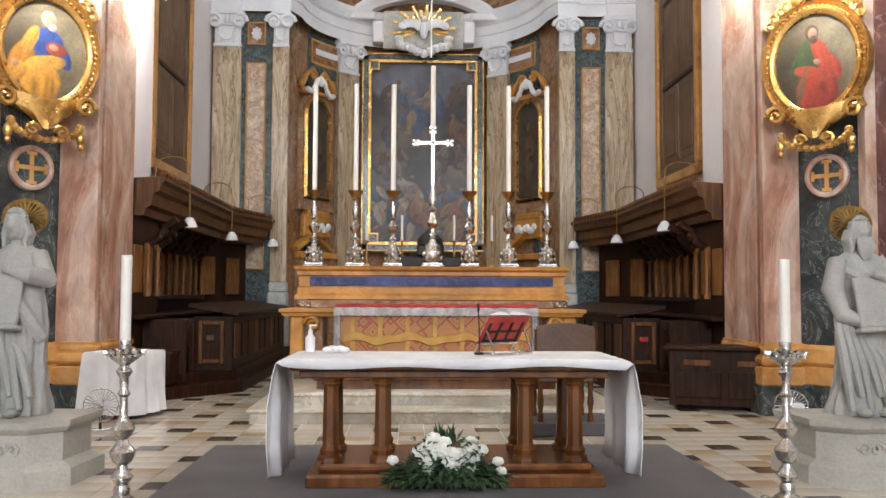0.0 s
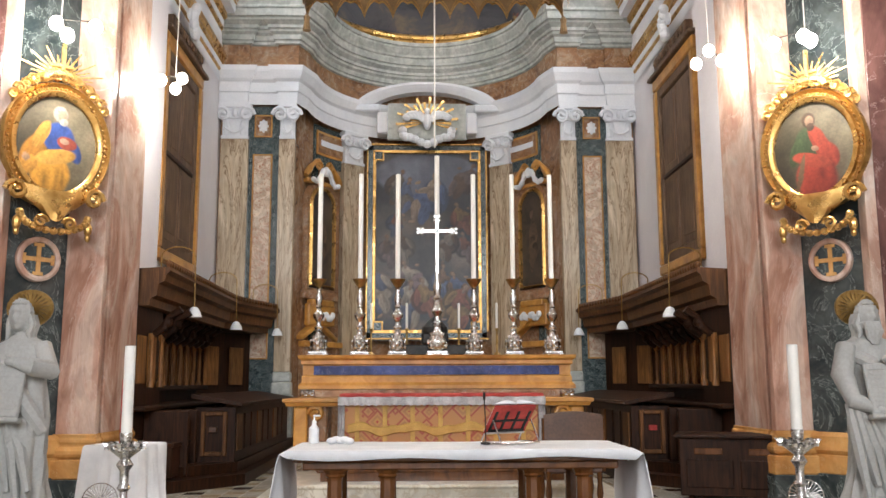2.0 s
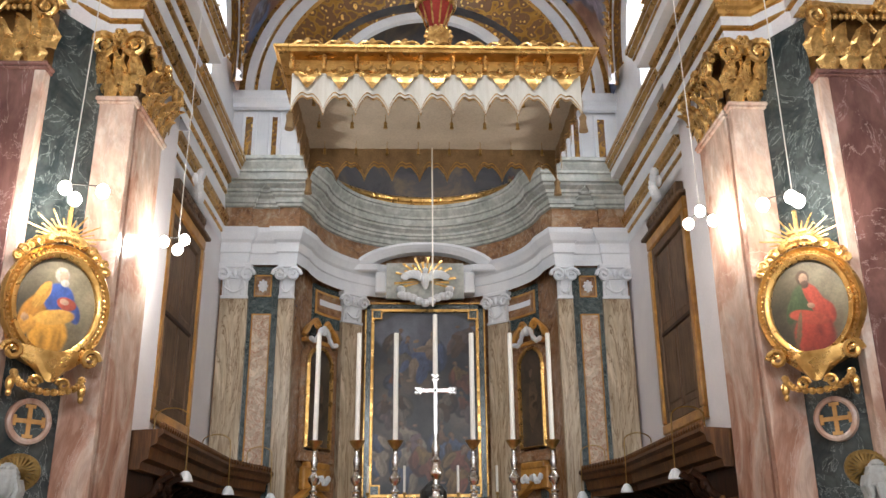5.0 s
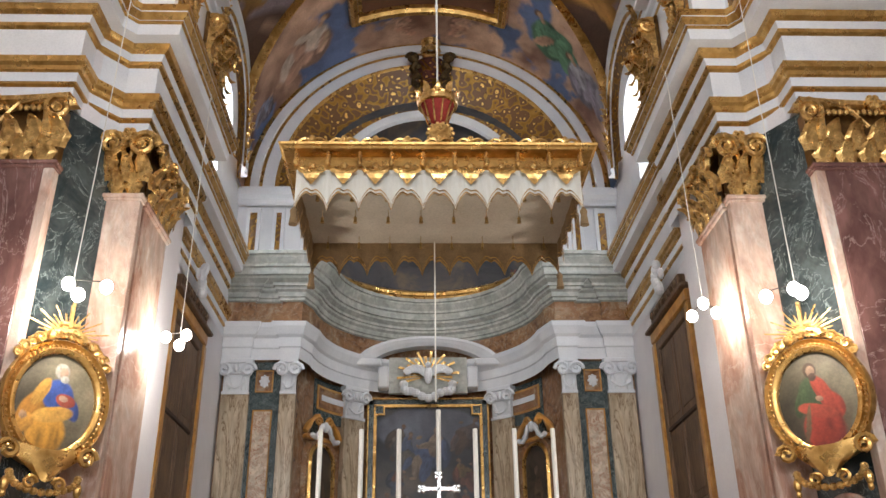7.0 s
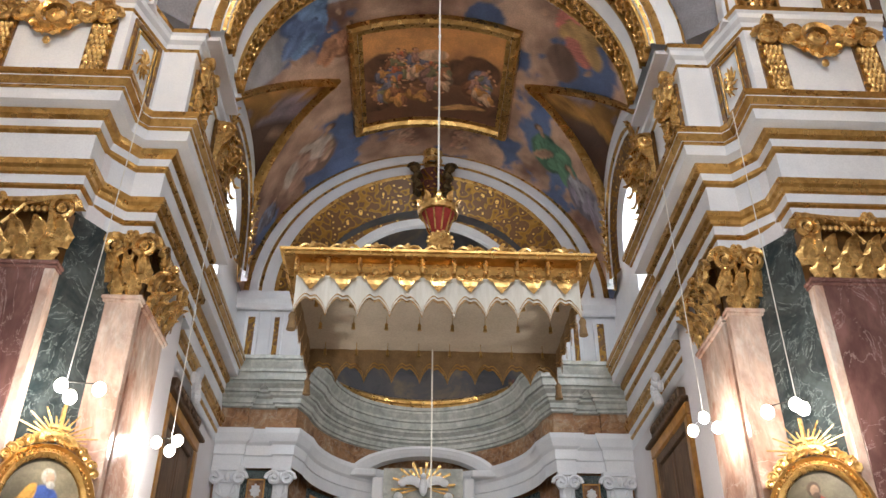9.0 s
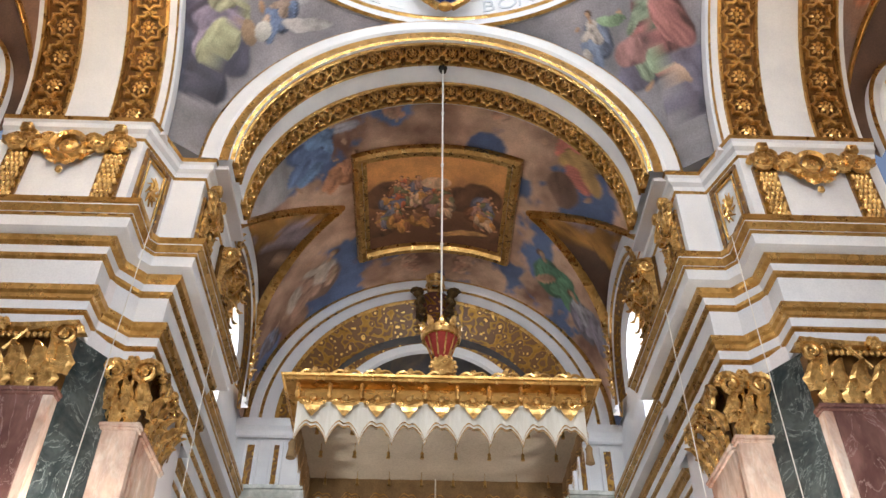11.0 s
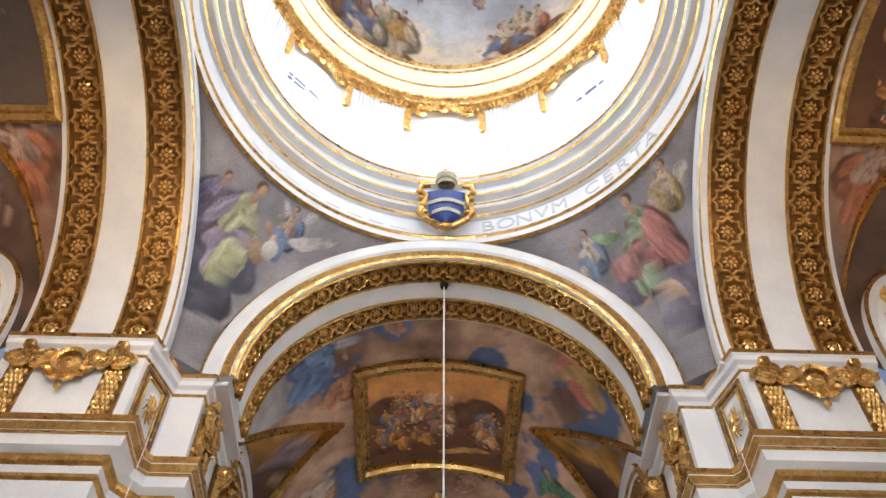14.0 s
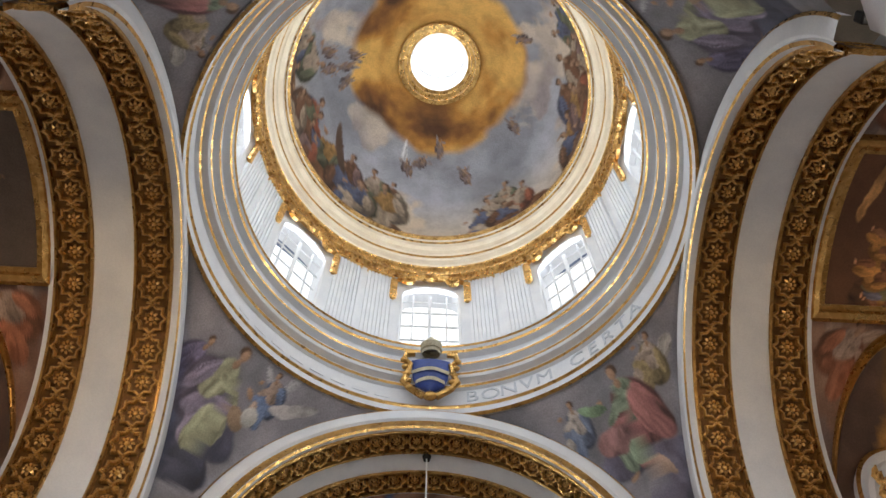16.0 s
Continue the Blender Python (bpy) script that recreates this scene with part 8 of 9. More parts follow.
for x, y, t in ((-3.5, 9.3, 20), (3.75, 9.2, -30)):
    fn = thing("standing_fan", "small floor fan with a wire guard and clear blades", "fan", (x, y, 0), t, "floor fans")
    bm = bmesh.new()
    for k in range(14):
        a = math.pi * k / 14
        for dy in (-0.05, 0.05):
            tube(bm, [(0.17 * math.cos(a), dy * 0.2, 0.28 + 0.17 * math.sin(a)), (0, dy, 0.28), (-0.17 * math.cos(a), dy * 0.2, 0.28 - 0.17 * math.sin(a))], 0.003, 3)
    tube(bm, [(0.17 * math.cos(2 * math.pi * k / 24), 0, 0.28 + 0.17 * math.sin(2 * math.pi * k / 24)) for k in range(25)], 0.006, 5)
    part("guard", bm, SILVER, fn, "chrome wire guard")
    for k in range(3):
        bm = bmesh.new()
        a = 2 * math.pi * k / 3
        ball(bm, (0.07 * math.cos(a), 0, 0.28 + 0.07 * math.sin(a)), 0.07, 0.012, 0.045, 8, 5, (0, -math.degrees(a), 0))
        part("blade", bm, PLASTIC, fn)
    bm = bmesh.new()
    ball(bm, (0, 0.06, 0.28), 0.05, 0.07, 0.05, 8, 6)
    tube(bm, [(0, 0.06, 0.25), (0, 0.06, 0.03)], 0.015, 6)
    part("motor", bm, IRON, fn)
    bm = bmesh.new()
    tube(bm, [(-0.16, -0.08, 0.012), (-0.12, 0.1, 0.012), (0.12, 0.1, 0.012), (0.16, -0.08, 0.012)], 0.011, 6)
    part("base", bm, SILVER, fn)
rp = thing("red_rail_post", "thin dark red upright bar beside the pier", "post", (-3.62, 10.28, 0))
bm = bmesh.new()
box(bm, -0.03, 0.03, -0.03, 0.03, 0, 1.5, 0.006)
part("bar", bm, RED_CLOTH, rp)

# ---- hanging canopy ----
CANVAS = surface("cream_silk", (0.72, 0.68, 0.58), (0.84, 0.81, 0.73), 3, 0.7, bumps=0.15, stain=0.1, grain=60, stretch=(6, 6, 0.6))
OLD_GOLD = surface("faded_gold_brocade", (0.20, 0.12, 0.05), (0.30, 0.19, 0.085), 5, 0.75, bumps=0.2, stain=0.25, grain=50)
DRAB = surface("worn_canopy_lining", (0.46, 0.40, 0.31), (0.60, 0.54, 0.44), 1.3, 0.85, bumps=0.1, stain=0.15)
cn = thing("canopy", "hanging cream silk canopy with gilded cornice and scalloped valance", "canopy", (0, 0, 0))
CX, CY0, CY1, CT, CB = 1.87, 10.0, 12.1, 7.32, 6.70


def scallop(f, bays, z_tip, z_arch):
    u = (f * bays) % 1.0
    a = abs(2 * u - 1)
    return z_arch - (z_arch - z_tip) * (a ** 3.2) + 0.02 * math.cos(6 * math.pi * u) * (1 - a)


def valance(bm, a, b, bays, drop=0.0, edge=0.0, thick=0.0, out=(0, -1)):
    """A hanging scalloped cloth between two points in plan; edge > 0 gives its border alone."""
    n = bays * 16
    top, mid, low = [], [], []
    for k in range(n + 1):
        f = k / n
        x, y = a[0] + (b[0] - a[0]) * f, a[1] + (b[1] - a[1]) * f
        w = 0.025 * math.sin(2 * math.pi * f * bays) + thick
        zz = scallop(f, bays, CB, CB + 0.24) + drop
        px, py = x + out[0] * w, y + out[1] * w
        low.append((px, py, zz))
        mid.append((px, py, zz + edge) if edge else (px, py, (zz + CT) / 2))
        top.append((x + out[0] * thick, y + out[1] * thick, CT))
    grid(bm, [low, mid] if edge else [low, mid, top])


corners = [(-CX, CY0), (CX, CY0), (CX, CY1), (-CX, CY1)]
outs = [(0, -1), (1, 0), (0, 1), (-1, 0)]
for k in range(4):
    a, b = corners[k], corners[(k + 1) % 4]
    bays = 9 if k % 2 == 0 else 5
    bm = bmesh.new()
    valance(bm, a, b, bays, out=outs[k])
    part("valance", bm, CANVAS if k == 0 else OLD_GOLD, cn, "cream silk valance" if k == 0 else "faded gold brocade valance", True)
    for d in (0.012, -0.012):
        bm = bmesh.new()
        valance(bm, a, b, bays, edge=0.022, thick=d, out=outs[k])
        part("gold_braid", bm, GOLD_SOFT, cn, "gold braid edging")
        bm = bmesh.new()
        valance(bm, a, b, bays, edge=0.018, thick=d, out=outs[k], drop=0.055)
        part("inner_braid", bm, GOLD_SOFT, cn, "second line of gold braid")
bm = bmesh.new()
grid(bm, [[(-CX, CY0, 7.24), (CX, CY0, 7.24)], [(-CX, CY1, 7.24), (CX, CY1, 7.24)]])
grid(bm, [[(-CX, CY0, 7.28), (CX, CY0, 7.28)], [(-CX, CY1, 7.28), (CX, CY1, 7.28)]])
part("lining", bm, DRAB, cn, "worn grey-brown lining")
bm = bmesh.new()
sweep(bm, list(reversed(corners)), [(-0.06, 7.26), (-0.02, 7.30), (0.03, 7.31), (0.03, 7.43), (-0.03, 7.45), (-0.03, 7.52), (0.17, 7.53), (0.19, 7.56), (0.22, 7.57), (0.23, 7.60), (0.0, 7.63), (-0.5, 7.68)], closed=True)
box(bm, -CX + 0.3, CX - 0.3, CY0 + 0.3, CY1 - 0.3, 7.3, 7.68)
part("cornice", bm, GOLD_SOFT, cn, "gilded moulded cornice")


def lappet(bm, m):
    rows = [[(-0.14, 0, 0.0), (0.14, 0, 0.0)], [(-0.19, -0.02, -0.06), (0.19, -0.02, -0.06)], [(-0.16, -0.03, -0.11), (0.16, -0.03, -0.11)], [(-0.11, -0.03, -0.13), (0.11, -0.03, -0.13)], [(-0.08, -0.02, -0.19), (0.08, -0.02, -0.19)], [(-0.01, -0.02, -0.28), (0.01, -0.02, -0.28)]]
    grid(bm, [[m @ Vector(p) for p in r] for r in rows])


for i in range(10):
    x = -CX + 2 * CX * i / 9
    bm = bmesh.new()
    box(bm, x - 0.025, x + 0.025, CY0 - 0.13, CY0 - 0.02, 7.34, 7.53, 0.02)
    ball(bm, (x, CY0 - 0.1, 7.36), 0.035, 0.035, 0.05, 7, 5)
    part("bracket", bm, GOLD, cn, "gilded bracket")
for i in range(9):
    x = -CX + 2 * CX * (i + 0.5) / 9
    bm = bmesh.new()
    m_ = Matrix.Translation((x, CY0 - 0.045, 7.34))
    lappet(bm, m_)
    ball(bm, (x, CY0 - 0.07, 7.33), 0.05, 0.03, 0.05, 8, 5)
    tube(bm, [(x - 0.15, CY0 - 0.06, 7.31), (x, CY0 - 0.07, 7.25), (x + 0.15, CY0 - 0.06, 7.31)], 0.018, 5)
    part("lappet", bm, GOLD, cn, "gilded leaf pendant")
    bm = bmesh.new()
    for q in (-1, 1):
        tube(bm, [(x + q * (0.02 + 0.16 * k / 6), CY0 - 0.2, 7.61 + 0.05 * math.sin(math.pi * (1 - k / 6) * 0.9)) for k in range(7)], 0.022, 5)
    ball(bm, (x, CY0 - 0.2, 7.66), 0.045, 0.035, 0.05, 7, 5)
    part("crest", bm, GOLD, cn, "gilded cresting scroll")
for row, y in enumerate((CY0 + 0.35, CY0 + 1.0, CY1 - 0.25)):
    for i in range(8):
        x = -CX + 0.25 + (2 * CX - 0.5) * i / 7
        bm = bmesh.new()
        tube(bm, [(x, y, 7.24), (x, y, 7.12)], 0.005, 4)
        lathe(bm, [(0.012, 7.13), (0.025, 7.11), (0.02, 7.08), (0.03, 7.03), (0.0, 7.03)], 8, m=Matrix.Translation((x, y, 0)))
        part("tassel", bm, BRASS, cn, "small gold tassel")
for x, y in corners:
    bm = bmesh.new()
    lathe(bm, [(0.02, 6.75), (0.05, 6.70), (0.04, 6.64), (0.06, 6.5), (0.0, 6.5)], 10, m=Matrix.Translation((x, y, 0)))
    part("corner_tassel", bm, OLD_GOLD, cn, "large corner tassel")
# medallion, crown and wire
bm = bmesh.new()
lathe(bm, [(0.0, -0.04), (0.11, -0.04), (0.115, -0.06), (0.145, -0.05), (0.145, 0.03), (0.0, 0.04)], 24, m=Matrix.Translation((0.02, CY0 - 0.12, 7.80)) @ Matrix.Rotation(radians(90), 4, "X"))
for k in range(14):
    a = 2 * math.pi * k / 14
    ball(bm, (0.02 + 0.165 * math.cos(a), CY0 - 0.12, 7.80 + 0.16 * math.sin(a)), 0.032, 0.025, 0.032, 7, 5)
tagged(part("medallion", bm, GOLD, cn, "gilded round medallion", True), kind="stuff")
CR = Matrix.Translation((0.02, 11.0, 0))
bm = bmesh.new()
lathe(bm, [(0.05, 7.66), (0.05, 8.1), (0.10, 8.2), (0.09, 8.4), (0.14, 8.50), (0.08, 8.56), (0.10, 8.62), (0.06, 8.66)], 20)
lathe(bm, [(0.27, 8.98), (0.30, 8.99), (0.31, 9.04), (0.30, 9.12), (0.27, 9.12), (0.26, 9.0)], 20)
for k in range(10):
    a = 2 * math.pi * k / 10
    acanthus(bm, 0.12, 0.22 if k % 2 else 0.15, 0.05, Matrix.Rotation(a, 4, "Z") @ Matrix.Translation((0, -0.29, 9.08)))
    tube(bm, [(0.14 * math.cos(a), 0.14 * math.sin(a), 8.66), (0.25 * math.cos(a), 0.25 * math.sin(a), 9.0)], 0.014, 5)
bmesh.ops.transform(bm, matrix=CR, verts=bm.verts)
cr = part("crown", bm, GOLD, cn, "gilded crown")
bm = bmesh.new()
lathe(bm, [(0.07, 8.64), (0.17, 8.86), (0.255, 8.99), (0.22, 9.16), (0.10, 9.24), (0.0, 9.27)], 20)
bmesh.ops.transform(bm, matrix=CR, verts=bm.verts)
part("crown_lining", bm, RED_CLOTH, cr, "red cloth lining", True)
bm = bmesh.new()
tube(bm, [(0, 0, 9.3), (0, 0, 15.5)], 0.016, 6)
for z in (10.9, 12.8, 14.2):
    ball(bm, (0, 0, z), 0.03, 0.03, 0.05, 6, 5)
bmesh.ops.transform(bm, matrix=CR, verts=bm.verts)
part("cable", bm, WAX, cn, "pale suspension cable")
bm = bmesh.new()
lathe(bm, [(0.0, 15.5), (0.07, 15.47), (0.09, 15.56), (0.05, 15.66)], 12)
bmesh.ops.transform(bm, matrix=CR, verts=bm.verts)
part("hook", bm, IRON, cn, "black ceiling hook")
bm = bmesh.new()
tube(bm, [(-0.02, 12.06, 4.75), (-0.02, 12.06, 7.26)], 0.012, 5)
part("chain", bm, WAX, cn, "thin pale chain")

# carved arms on the crown of the apse arch
ar = thing("coat_of_arms", "dark gilded carved coat of arms on the apse arch", "coat of arms", (0.08, FY - 0.35, 15.75))
bm = bmesh.new()
rows = [[(w * (k / 4 - 1), -0.12 * math.sin(math.pi * k / 8), z) for k in range(9)] for w, z in ((0.30, 0.36), (0.36, 0.3), (0.33, 0.0), (0.28, -0.3), (0.12, -0.62), (0.02, -0.72))]
grid(bm, rows)
part("shield", bm, ornament("arms_relief", (0.10, 0.03, 0.02), size=6), ar, "dark red and gold shield", True)
BRONZE = gilding("dark_bronze_gilding", (0.05, 0.035, 0.02), (0.16, 0.10, 0.04), 0.5)
for q in (-1, 1):
    bm = bmesh.new()
    tube(bm, [(q * (0.42 + 0.07 * math.sin(1.9 * k)), -0.05 - 0.04 * (k % 2), 0.42 - 0.11 * k) for k in range(10)], [0.13 + 0.035 * math.sin(2.4 * k) - 0.006 * k for k in range(10)], 8)
    part("mantling", bm, BRONZE, ar, "dark bronze leafy mantling", True)
    bm = bmesh.new()
    tube(bm, [(q * 0.5 + v[0], -0.08, 0.36 + v[2]) for v in spiral(0.16, 1.4, 12, q)], 0.05, 6)
    part("scroll", bm, BRONZE, ar, "dark bronze scroll", True)
bm = bmesh.new()
lathe(bm, [(0.24, 0.5), (0.26, 0.6), (0.28, 0.62), (0.22, 0.7), (0.28, 0.9), (0.1, 1.02), (0.03, 1.05)], 14)
part("crown", bm, GOLD, ar, "gilded crown")

# ---- dome: drum pilasters, windows, gilded crests, arms, inscription ----
for k in range(8):
    a0 = 45 * k
    w = tagged(thing("window_drum", "arched drum window with pale glazing bars", "window", (0, YD, 0), -a0, "drum windows"), kind="structure")
    bm = bmesh.new()
    hw = 4.6 * math.sin(radians(HALF))
    for x in (-0.42, 0.0, 0.42):
        box(bm, x - (0.045 if x == 0 else 0.02), x + (0.045 if x == 0 else 0.02), 4.62, 4.68, DRUM0, 21.3)
    for z in (18.5, 19.15, 19.8, 20.45, 21.0):
        box(bm, -hw, hw, 4.635, 4.665, z - 0.025, z + 0.025)
    part("window_frame", bm, WHITE, w, "white glazing bars")
    bm = bmesh.new()
    tube(bm, [(-hw, 4.46, DRUM0)] + [(-hw * math.cos(math.pi * j / 12), 4.46, 20.95 + 0.47 * math.sin(math.pi * j / 12)) for j in range(13)] + [(hw, 4.46, DRUM0)], 0.05, 6)
    part("window_sill", bm, WHITE, w, "white moulded surround")
    cb = thing("window_crest", "gilded carved crest over a drum window", "ornament", (0, YD, 0), -a0, "gilded drum crests")
    bm = bmesh.new()
    for q in (-1, 1):
        tube(bm, [(q * 0.60 + v[0], 4.30, 21.52 + v[2]) for v in spiral(0.22, 1.5, 12, q)], 0.07, 5)
        for j in range(5):
            ball(bm, (q * (0.14 + 0.12 * j), 4.28, 21.76 - 0.035 * j), 0.12, 0.09, 0.12, 7, 5)
        for j in range(7):
            b = radians(20 + 20 * j)
            tube(bm, [(q * 0.78, 4.32, 21.72), (q * (0.78 + 0.24 * math.cos(b)), 4.28, 21.72 + 0.26 * math.sin(b))], [0.035, 0.02], 5)
    ball(bm, (0, 4.3, 21.7), 0.15, 0.1, 0.16, 10, 7)
    tagged(part("scrollwork", bm, GOLD, cb), kind="stuff")
    for q in (-1, 1):
        bm = bmesh.new()
        for j in range(7):
            ball(bm, (q * 0.93, 4.32, 21.5 - 0.14 * j), 0.11, 0.08, 0.1, 6, 5)
        tagged(part("garland", bm, GOLD, cb, "gilded hanging garland"), kind="stuff")
    for q in (-1, 1):
        fp = thing("drum_pilaster", "white fluted pilaster of the drum, gilded head", "pilaster", (0, YD, 0), -a0 - 22.5 + q * 5.6, "drum pilasters")
        bm = bmesh.new()
        pts = []
        for j in range(7):
            x = -0.33 + 0.66 * j / 7
            pts += [(x, 4.42), (x + 0.06, 4.42), (x + 0.066, 4.455), (x + 0.088, 4.455)]
        pts += [(0.33, 4.42)]
        grid(bm, [[(x, y, z) for x, y in pts] for z in (DRUM0, 21.7)])
        for x in (-0.33, 0.33):
            grid(bm, [[(x, 4.42, z), (x, 4.52, z)] for z in (DRUM0, 21.7)])
        part("shaft", bm, WHITE, fp)
        bm = bmesh.new()
        box(bm, -0.36, 0.36, 4.36, 4.5, 21.7, 22.02, 0.02)
        for j in range(5):
            acanthus(bm, 0.15, 0.28, 0.06, Matrix.Translation((-0.28 + 0.14 * j, 4.36, 21.7)) @ Matrix.Identity(4))
        part("capital", bm, GOLD, fp, "gilded capital")
# shield on the ring
sh = thing("ring_shield", "blue and gold shield with a crown on the dome ring", "coat of arms", (0.03, 10.06, 16.95), 0)
tl = Matrix.Rotation(radians(24), 4, "X") @ Matrix.Diagonal((1.12, 1.1, 0.84, 1))
BLUE = surface("blue_enamel", (0.02, 0.045, 0.22), (0.04, 0.08, 0.34), 5, 0.35, bumps=0.05)
IVORY = surface("aged_ivory_paint", (0.50, 0.44, 0.30), (0.66, 0.60, 0.44), 5, 0.5)
bm = bmesh.new()
rows = [[tl @ Vector((w * (k / 4 - 1), -0.10 - 0.10 * math.sin(math.pi * k / 8), z)) for k in range(9)] for w, z in ((0.36, 0.42), (0.34, 0.2), (0.33, -0.1), (0.26, -0.34), (0.05, -0.5))]
grid(bm, rows)
part("field", bm, BLUE, sh, "blue shield field", True)
for z in (0.06, -0.22):
    bm = bmesh.new()
    rows = [[tl @ Vector(((0.34 if z > 0 else 0.27) * (k / 4 - 1), -0.125 - 0.105 * math.sin(math.pi * k / 8), z + e + 0.05 * math.sin(math.pi * k / 8))) for k in range(9)] for e in (-0.05, 0.05)]
    grid(bm, rows)
    part("band", bm, IVORY, sh, "pale gold band")
bm = bmesh.new()
for q in (-1, 1):
    tube(bm, [tl @ Vector((q * x, -0.12, z)) for x, z in ((0.30, 0.62), (0.46, 0.6), (0.5, 0.42), (0.38, 0.3), (0.42, 0.05), (0.5, -0.2), (0.36, -0.42), (0.12, -0.62))], [0.07, 0.08, 0.07, 0.06, 0.07, 0.08, 0.07, 0.08], 7)
    for k in range(5):
        ball(bm, tl @ Vector((q * (0.5 - 0.03 * k), -0.14, 0.4 - 0.2 * k)), 0.09, 0.07, 0.07, 7, 5)
ball(bm, tl @ Vector((0, -0.14, -0.62)), 0.16, 0.1, 0.11, 9, 6)
part("cartouche", bm, GOLD_SOFT, sh, "gilded scrolled surround", True)
bm = bmesh.new()
lathe(bm, [(0.17, 0.62), (0.18, 0.70), (0.21, 0.72), (0.17, 0.76), (0.21, 0.88), (0.13, 1.0), (0.03, 1.06), (0.05, 1.10), (0.0, 1.14)], 16, m=tl @ Matrix.Translation((0, -0.12, 0)))
part("crown", bm, IVORY, sh, "pale gold crown")


def letter(ch, size, m, mat, parent):
    cu = bpy.data.curves.new("letter", "FONT")
    cu.body, cu.size, cu.align_x, cu.extrude = ch, size, "CENTER", 0.006
    tmp = bpy.data.objects.new("letter", cu)
    scene.collection.objects.link(tmp)
    bpy.context.view_layer.update()
    me = bpy.data.meshes.new_from_object(tmp.evaluated_get(bpy.context.evaluated_depsgraph_get()))
    bpy.data.objects.remove(tmp)
    me.materials.clear()
    me.materials.append(mat)
    ob = new("letter", me)
    ob.parent = parent
    ob.matrix_basis = m


ins = thing("inscription", "pale grey painted capitals round the dome ring", "inscription", (0, YD, 0))
INK = surface("faded_grey_paint", (0.54, 0.57, 0.63), (0.62, 0.65, 0.69), 6, 0.7)
text, az = "BONVM CERTA", 11.5
for ch in text:
    if ch != " ":
        a = radians(az)
        letter(ch, 0.52, Matrix.Translation((4.565 * math.sin(a), 4.565 * math.cos(a), 16.5)) @ Matrix.Rotation(-a, 4, "Z") @ Matrix.Rotation(radians(90), 4, "X"), INK, ins)
    az += 4.9 if ch not in "M " else (6.0 if ch == "M" else 3.6)
for k in range(8):
    a = radians(-12 - 6.0 * k)
    bm = bmesh.new()
    box(bm, -0.16, 0.16, -0.012, 0.0, 0, 0.30, 0, Matrix.Translation((4.57 * math.sin(a), 4.57 * math.cos(a), 16.52)) @ Matrix.Rotation(-a, 4, "Z") @ pose(0, 0, 0) @ Matrix.Diagonal((1, 1, 0.35, 1)))
    part("letter_bar", bm, WHITE, ins, "faded lettering as a plain bar")

# ---- apse: green bands and framed panels above the niches ----
for s in (-1, 1):
    a0, a1 = (24, 52) if s > 0 else (128, 156)
    bd = thing("frieze_panel", "brown marble frieze panel framed in ochre on green marble", "panel", (0, 0, 0), 0, "apse frieze panels")
    for name, z0, z1, o, mat, e in (("ground", 6.72, 7.72, 0.05, SPECKLED, 0), ("border", 6.98, 7.58, 0.075, OCHRE_WOOD, 1.5), ("field", 7.04, 7.52, 0.085, BROWN_MARBLE, 2.6), ("white_band", 7.22, 7.36, 0.095, WHITE, 4.5)):
        bm = bmesh.new()
        sweep(bm, arc(AR, 14, a0 + e, a1 - e), [(-0.02, z0), (o, z0), (o, z1), (-0.02, z1)])
        part(name, bm, mat, bd)
    for q in (a0 + 1.0, a1 - 1.0):
        st_ = thing("marble_strip", "narrow dark green speckled marble strip", "strip", (0, 0, 0), 0, "green marble strips")
        bm = bmesh.new()
        sweep(bm, arc(AR, 2, q - 2.2, q + 2.2), [(-0.02, 1.5), (0.06, 1.5), (0.06, 6.72), (-0.02, 6.72)])
        part("strip", bm, SPECKLED, st_)

# ---- floodlights on the transept cornices ----
FLOOD, tfl, bfl = nodes_of("lit_floodlight")
bfl.inputs["Emission Color"].default_value = (1, 0.97, 0.92, 1)
bfl.inputs["Emission Strength"].default_value = 20
for s, y in ((-1, 1.62), (1, 1.6)):
    fd = thing("floodlight", "small black floodlight with a lit lens on the cornice", "lamp", (s * 5.03, y, 12.1), 0, "floodlights")
    bm = bmesh.new()
    box(bm, -0.12, 0.12, -0.07, 0.07, 0.12, 0.36, 0.02)
    part("housing", bm, IRON, fd)
    bm = bmesh.new()
    tube(bm, [(0, 0, 0), (0, 0, 0.14)], 0.02, 6)
    part("bracket", bm, IRON, fd)
    bm = bmesh.new()
    ball(bm, (0, -0.03, 0.12), 0.07, 0.06, 0.03, 10, 6)
    part("lens", bm, FLOOD, fd, "bright lens")
    beam = new("floodlight_beam", bpy.data.lights.new("floodlight_beam", "SPOT"))
    beam.data.energy, beam.data.color, beam.data.spot_size, beam.data.spot_blend, beam.data.shadow_soft_size = 720 if s < 0 else 420, (1, 0.72, 0.42), radians(85), 0.8, 0.1
    beam.matrix_world = look((s * 5.3, 2.45, 12.6), (s * 6.3, 9.6, 13.6))

# ---- bright sky outside the windows ----
HAZE, th, bh = nodes_of("bright_sky")
bh.inputs["Base Color"].default_value = (0, 0, 0, 1)
bh.inputs["Emission Color"].default_value = (0.95, 0.98, 1, 1)
bh.inputs["Emission Strength"].default_value = 2.2
bm = bmesh.new()
lathe(bm, [(6.6, 17.7), (6.6, 24.5)], 48, m=MD)
for s in (-1, 1):
    grid(bm, [[(s * 6.1, y, z) for y in (12.5, 19.4)] for z in (10.0, 15.5)])
bmesh.ops.create_circle(bm, cap_ends=True, segments=32, radius=0.85, matrix=MD @ Matrix.Translation((0, 0, 29.28)))
tagged(part("backdrop", bm, HAZE), "bright hazy white sky outside the windows", "sky", kind="structure")

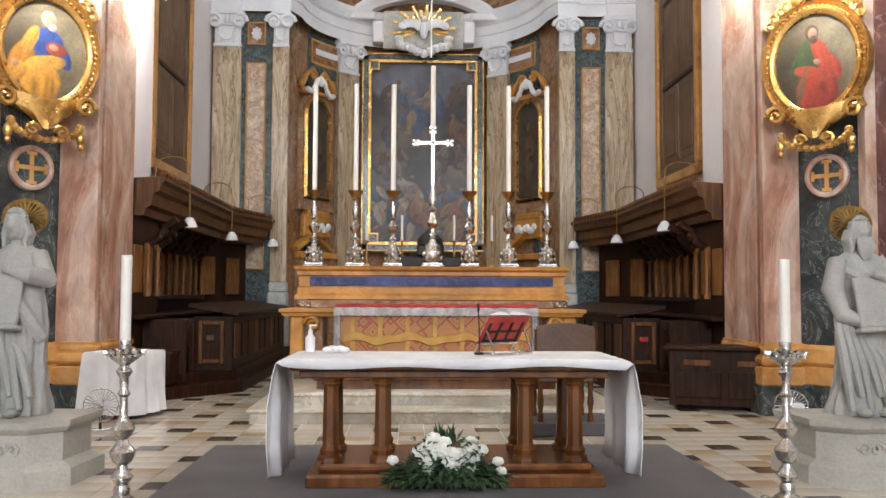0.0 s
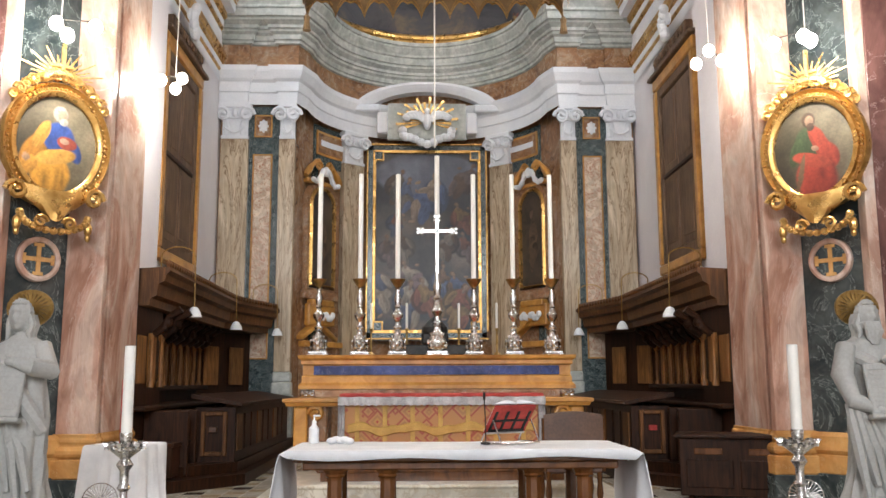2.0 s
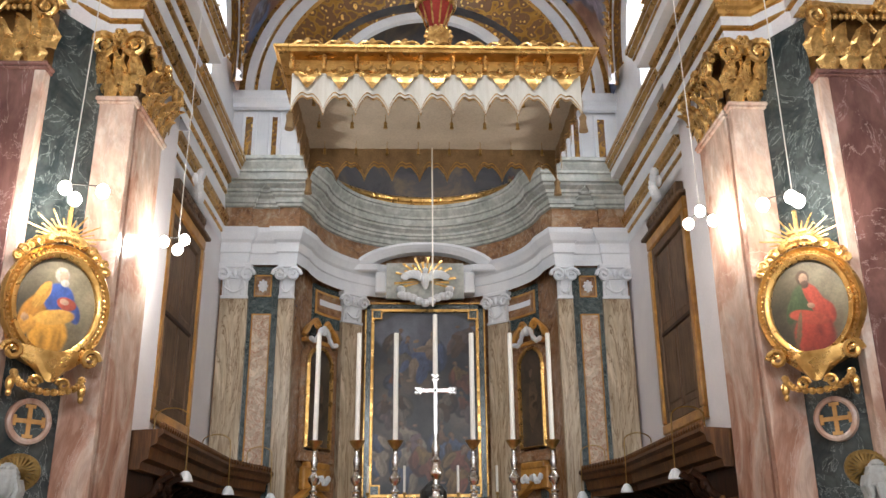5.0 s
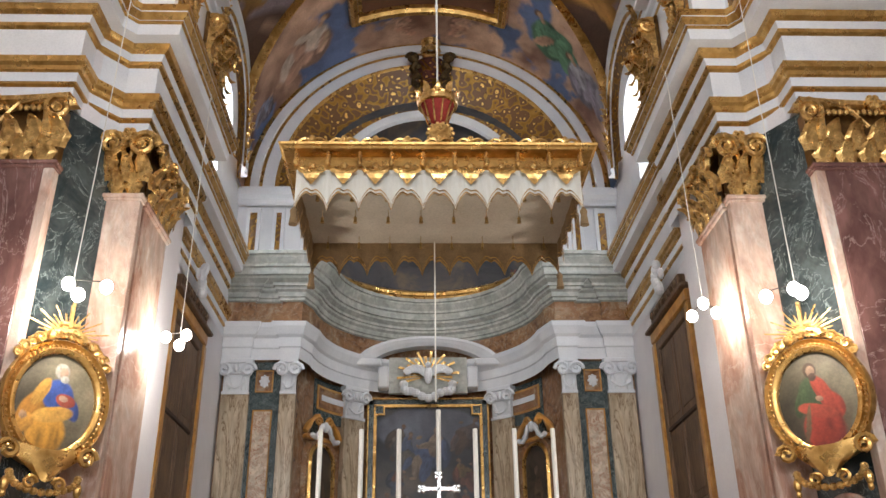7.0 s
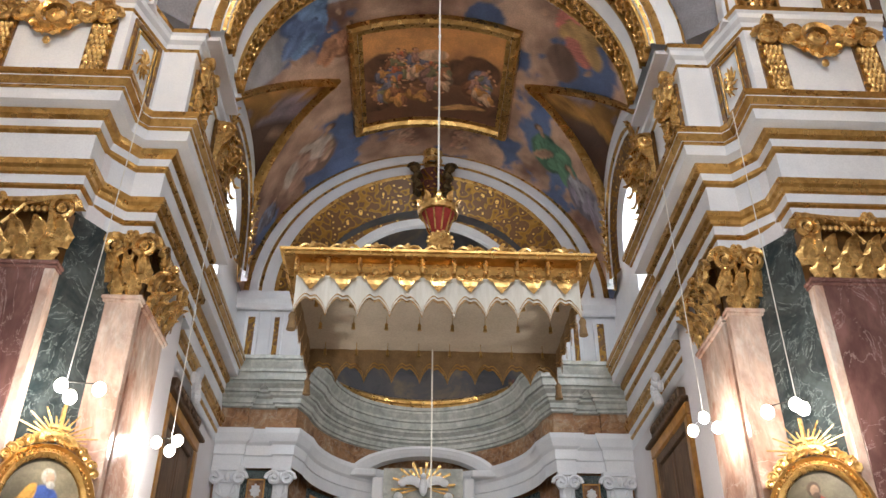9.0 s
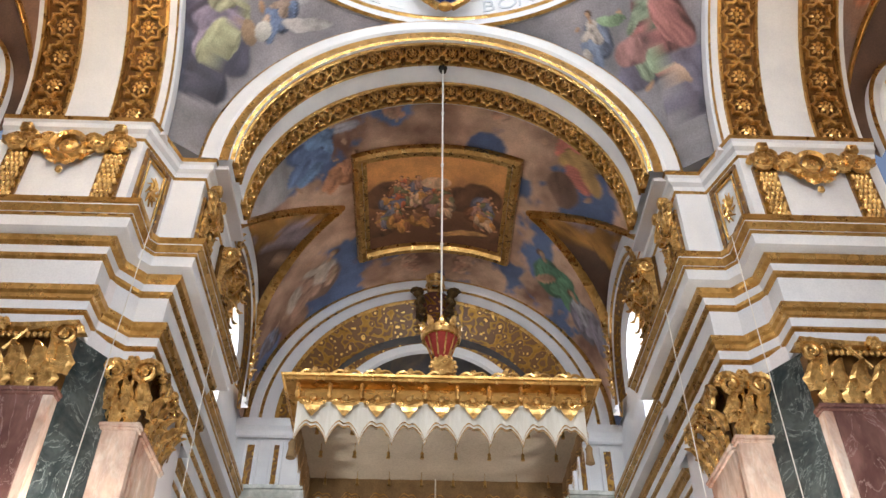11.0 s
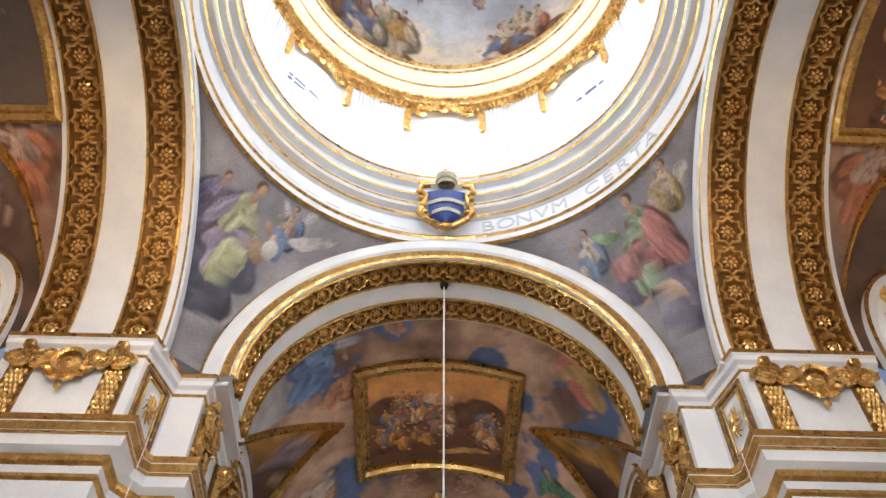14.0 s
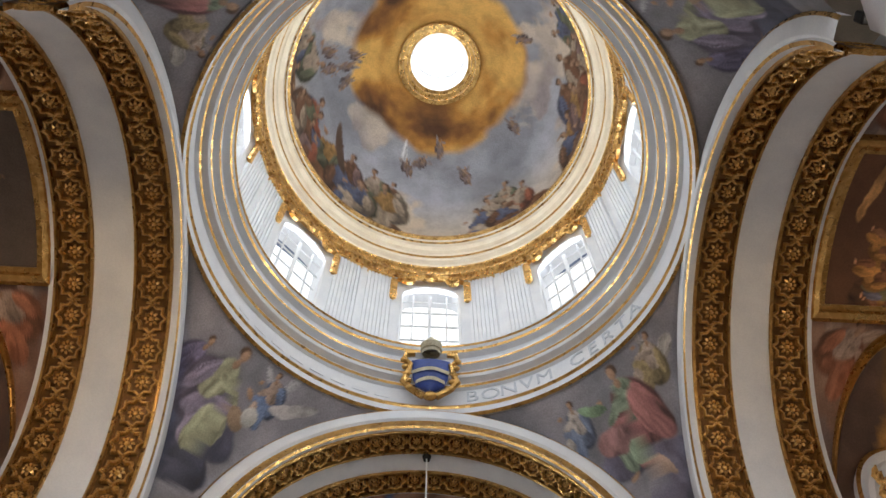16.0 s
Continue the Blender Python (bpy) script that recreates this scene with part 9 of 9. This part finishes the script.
# ---- floor: cream and dark marble tiles ----
TILE = surface("cream_floor_marble", (0.46, 0.41, 0.33), (0.68, 0.63, 0.54), 0.8, 0.2, bumps=0.03, stain=0.12)
TAN = surface("tan_floor_marble", (0.36, 0.26, 0.16), (0.52, 0.42, 0.29), 0.8, 0.24, bumps=0.03, stain=0.12)
BLACK = surface("dark_floor_marble", (0.06, 0.045, 0.035), (0.13, 0.10, 0.075), 0.8, 0.22, bumps=0.03, stain=0.12)
fl = tagged(thing("floor", "worn cream marble floor with tan and dark tiles", "floor"), kind="structure")
PITCH = 0.27


def tile_mesh(mat):
    bm = bmesh.new()
    box(bm, -PITCH / 2 + 0.003, PITCH / 2 - 0.003, -PITCH / 2 + 0.003, PITCH / 2 - 0.003, -0.03, 0.0)
    me = bpy.data.meshes.new("tile")
    bm.to_mesh(me)
    bm.free()
    me.materials.append(mat)
    return me


TILES = [tile_mesh(m) for m in (TILE, TAN, BLACK)]
rest = [bmesh.new() for _ in range(3)]
made = 0
rng = random.Random(11)
for j in range(60):
    for i in range(-36, 37):
        x, y = i * PITCH, 3.5 + j * PITCH
        kind = 2 if (j % 2 == 0 and (i + j // 2 * 2) % 4 == 0) else (1 if rng.random() < 0.17 else 0)
        if y > 19.3 or abs(x) > 4.9 and y > 9.9:
            continue
        near = 8.4 < y < 11.2 and 2.0 < abs(x) < 4.4 or 6.3 < y < 8.4 and 2.2 < abs(x) < 4.2
        if near and made < 300:
            ob = new("tile", TILES[kind])
            ob.parent = fl
            ob.location = (x, y, 0.0)
            made += 1
        else:
            bm = rest[kind]
            h = PITCH / 2 - 0.003
            vs = [bm.verts.new((x + a * h, y + b * h, 0.0)) for a, b in ((-1, -1), (1, -1), (1, 1), (-1, 1))]
            bm.faces.new(vs)
for bm, m in zip(rest, (TILE, TAN, BLACK)):
    tagged(part("tile_field", bm, m, fl), kind="stuff")
bm = bmesh.new()
grid(bm, [[(-13, -15.5, -0.012), (13, -15.5, -0.012)], [(-13, 22.5, -0.012), (13, 22.5, -0.012)]])
part("bedding", bm, STEP, fl, "pale joint bedding")
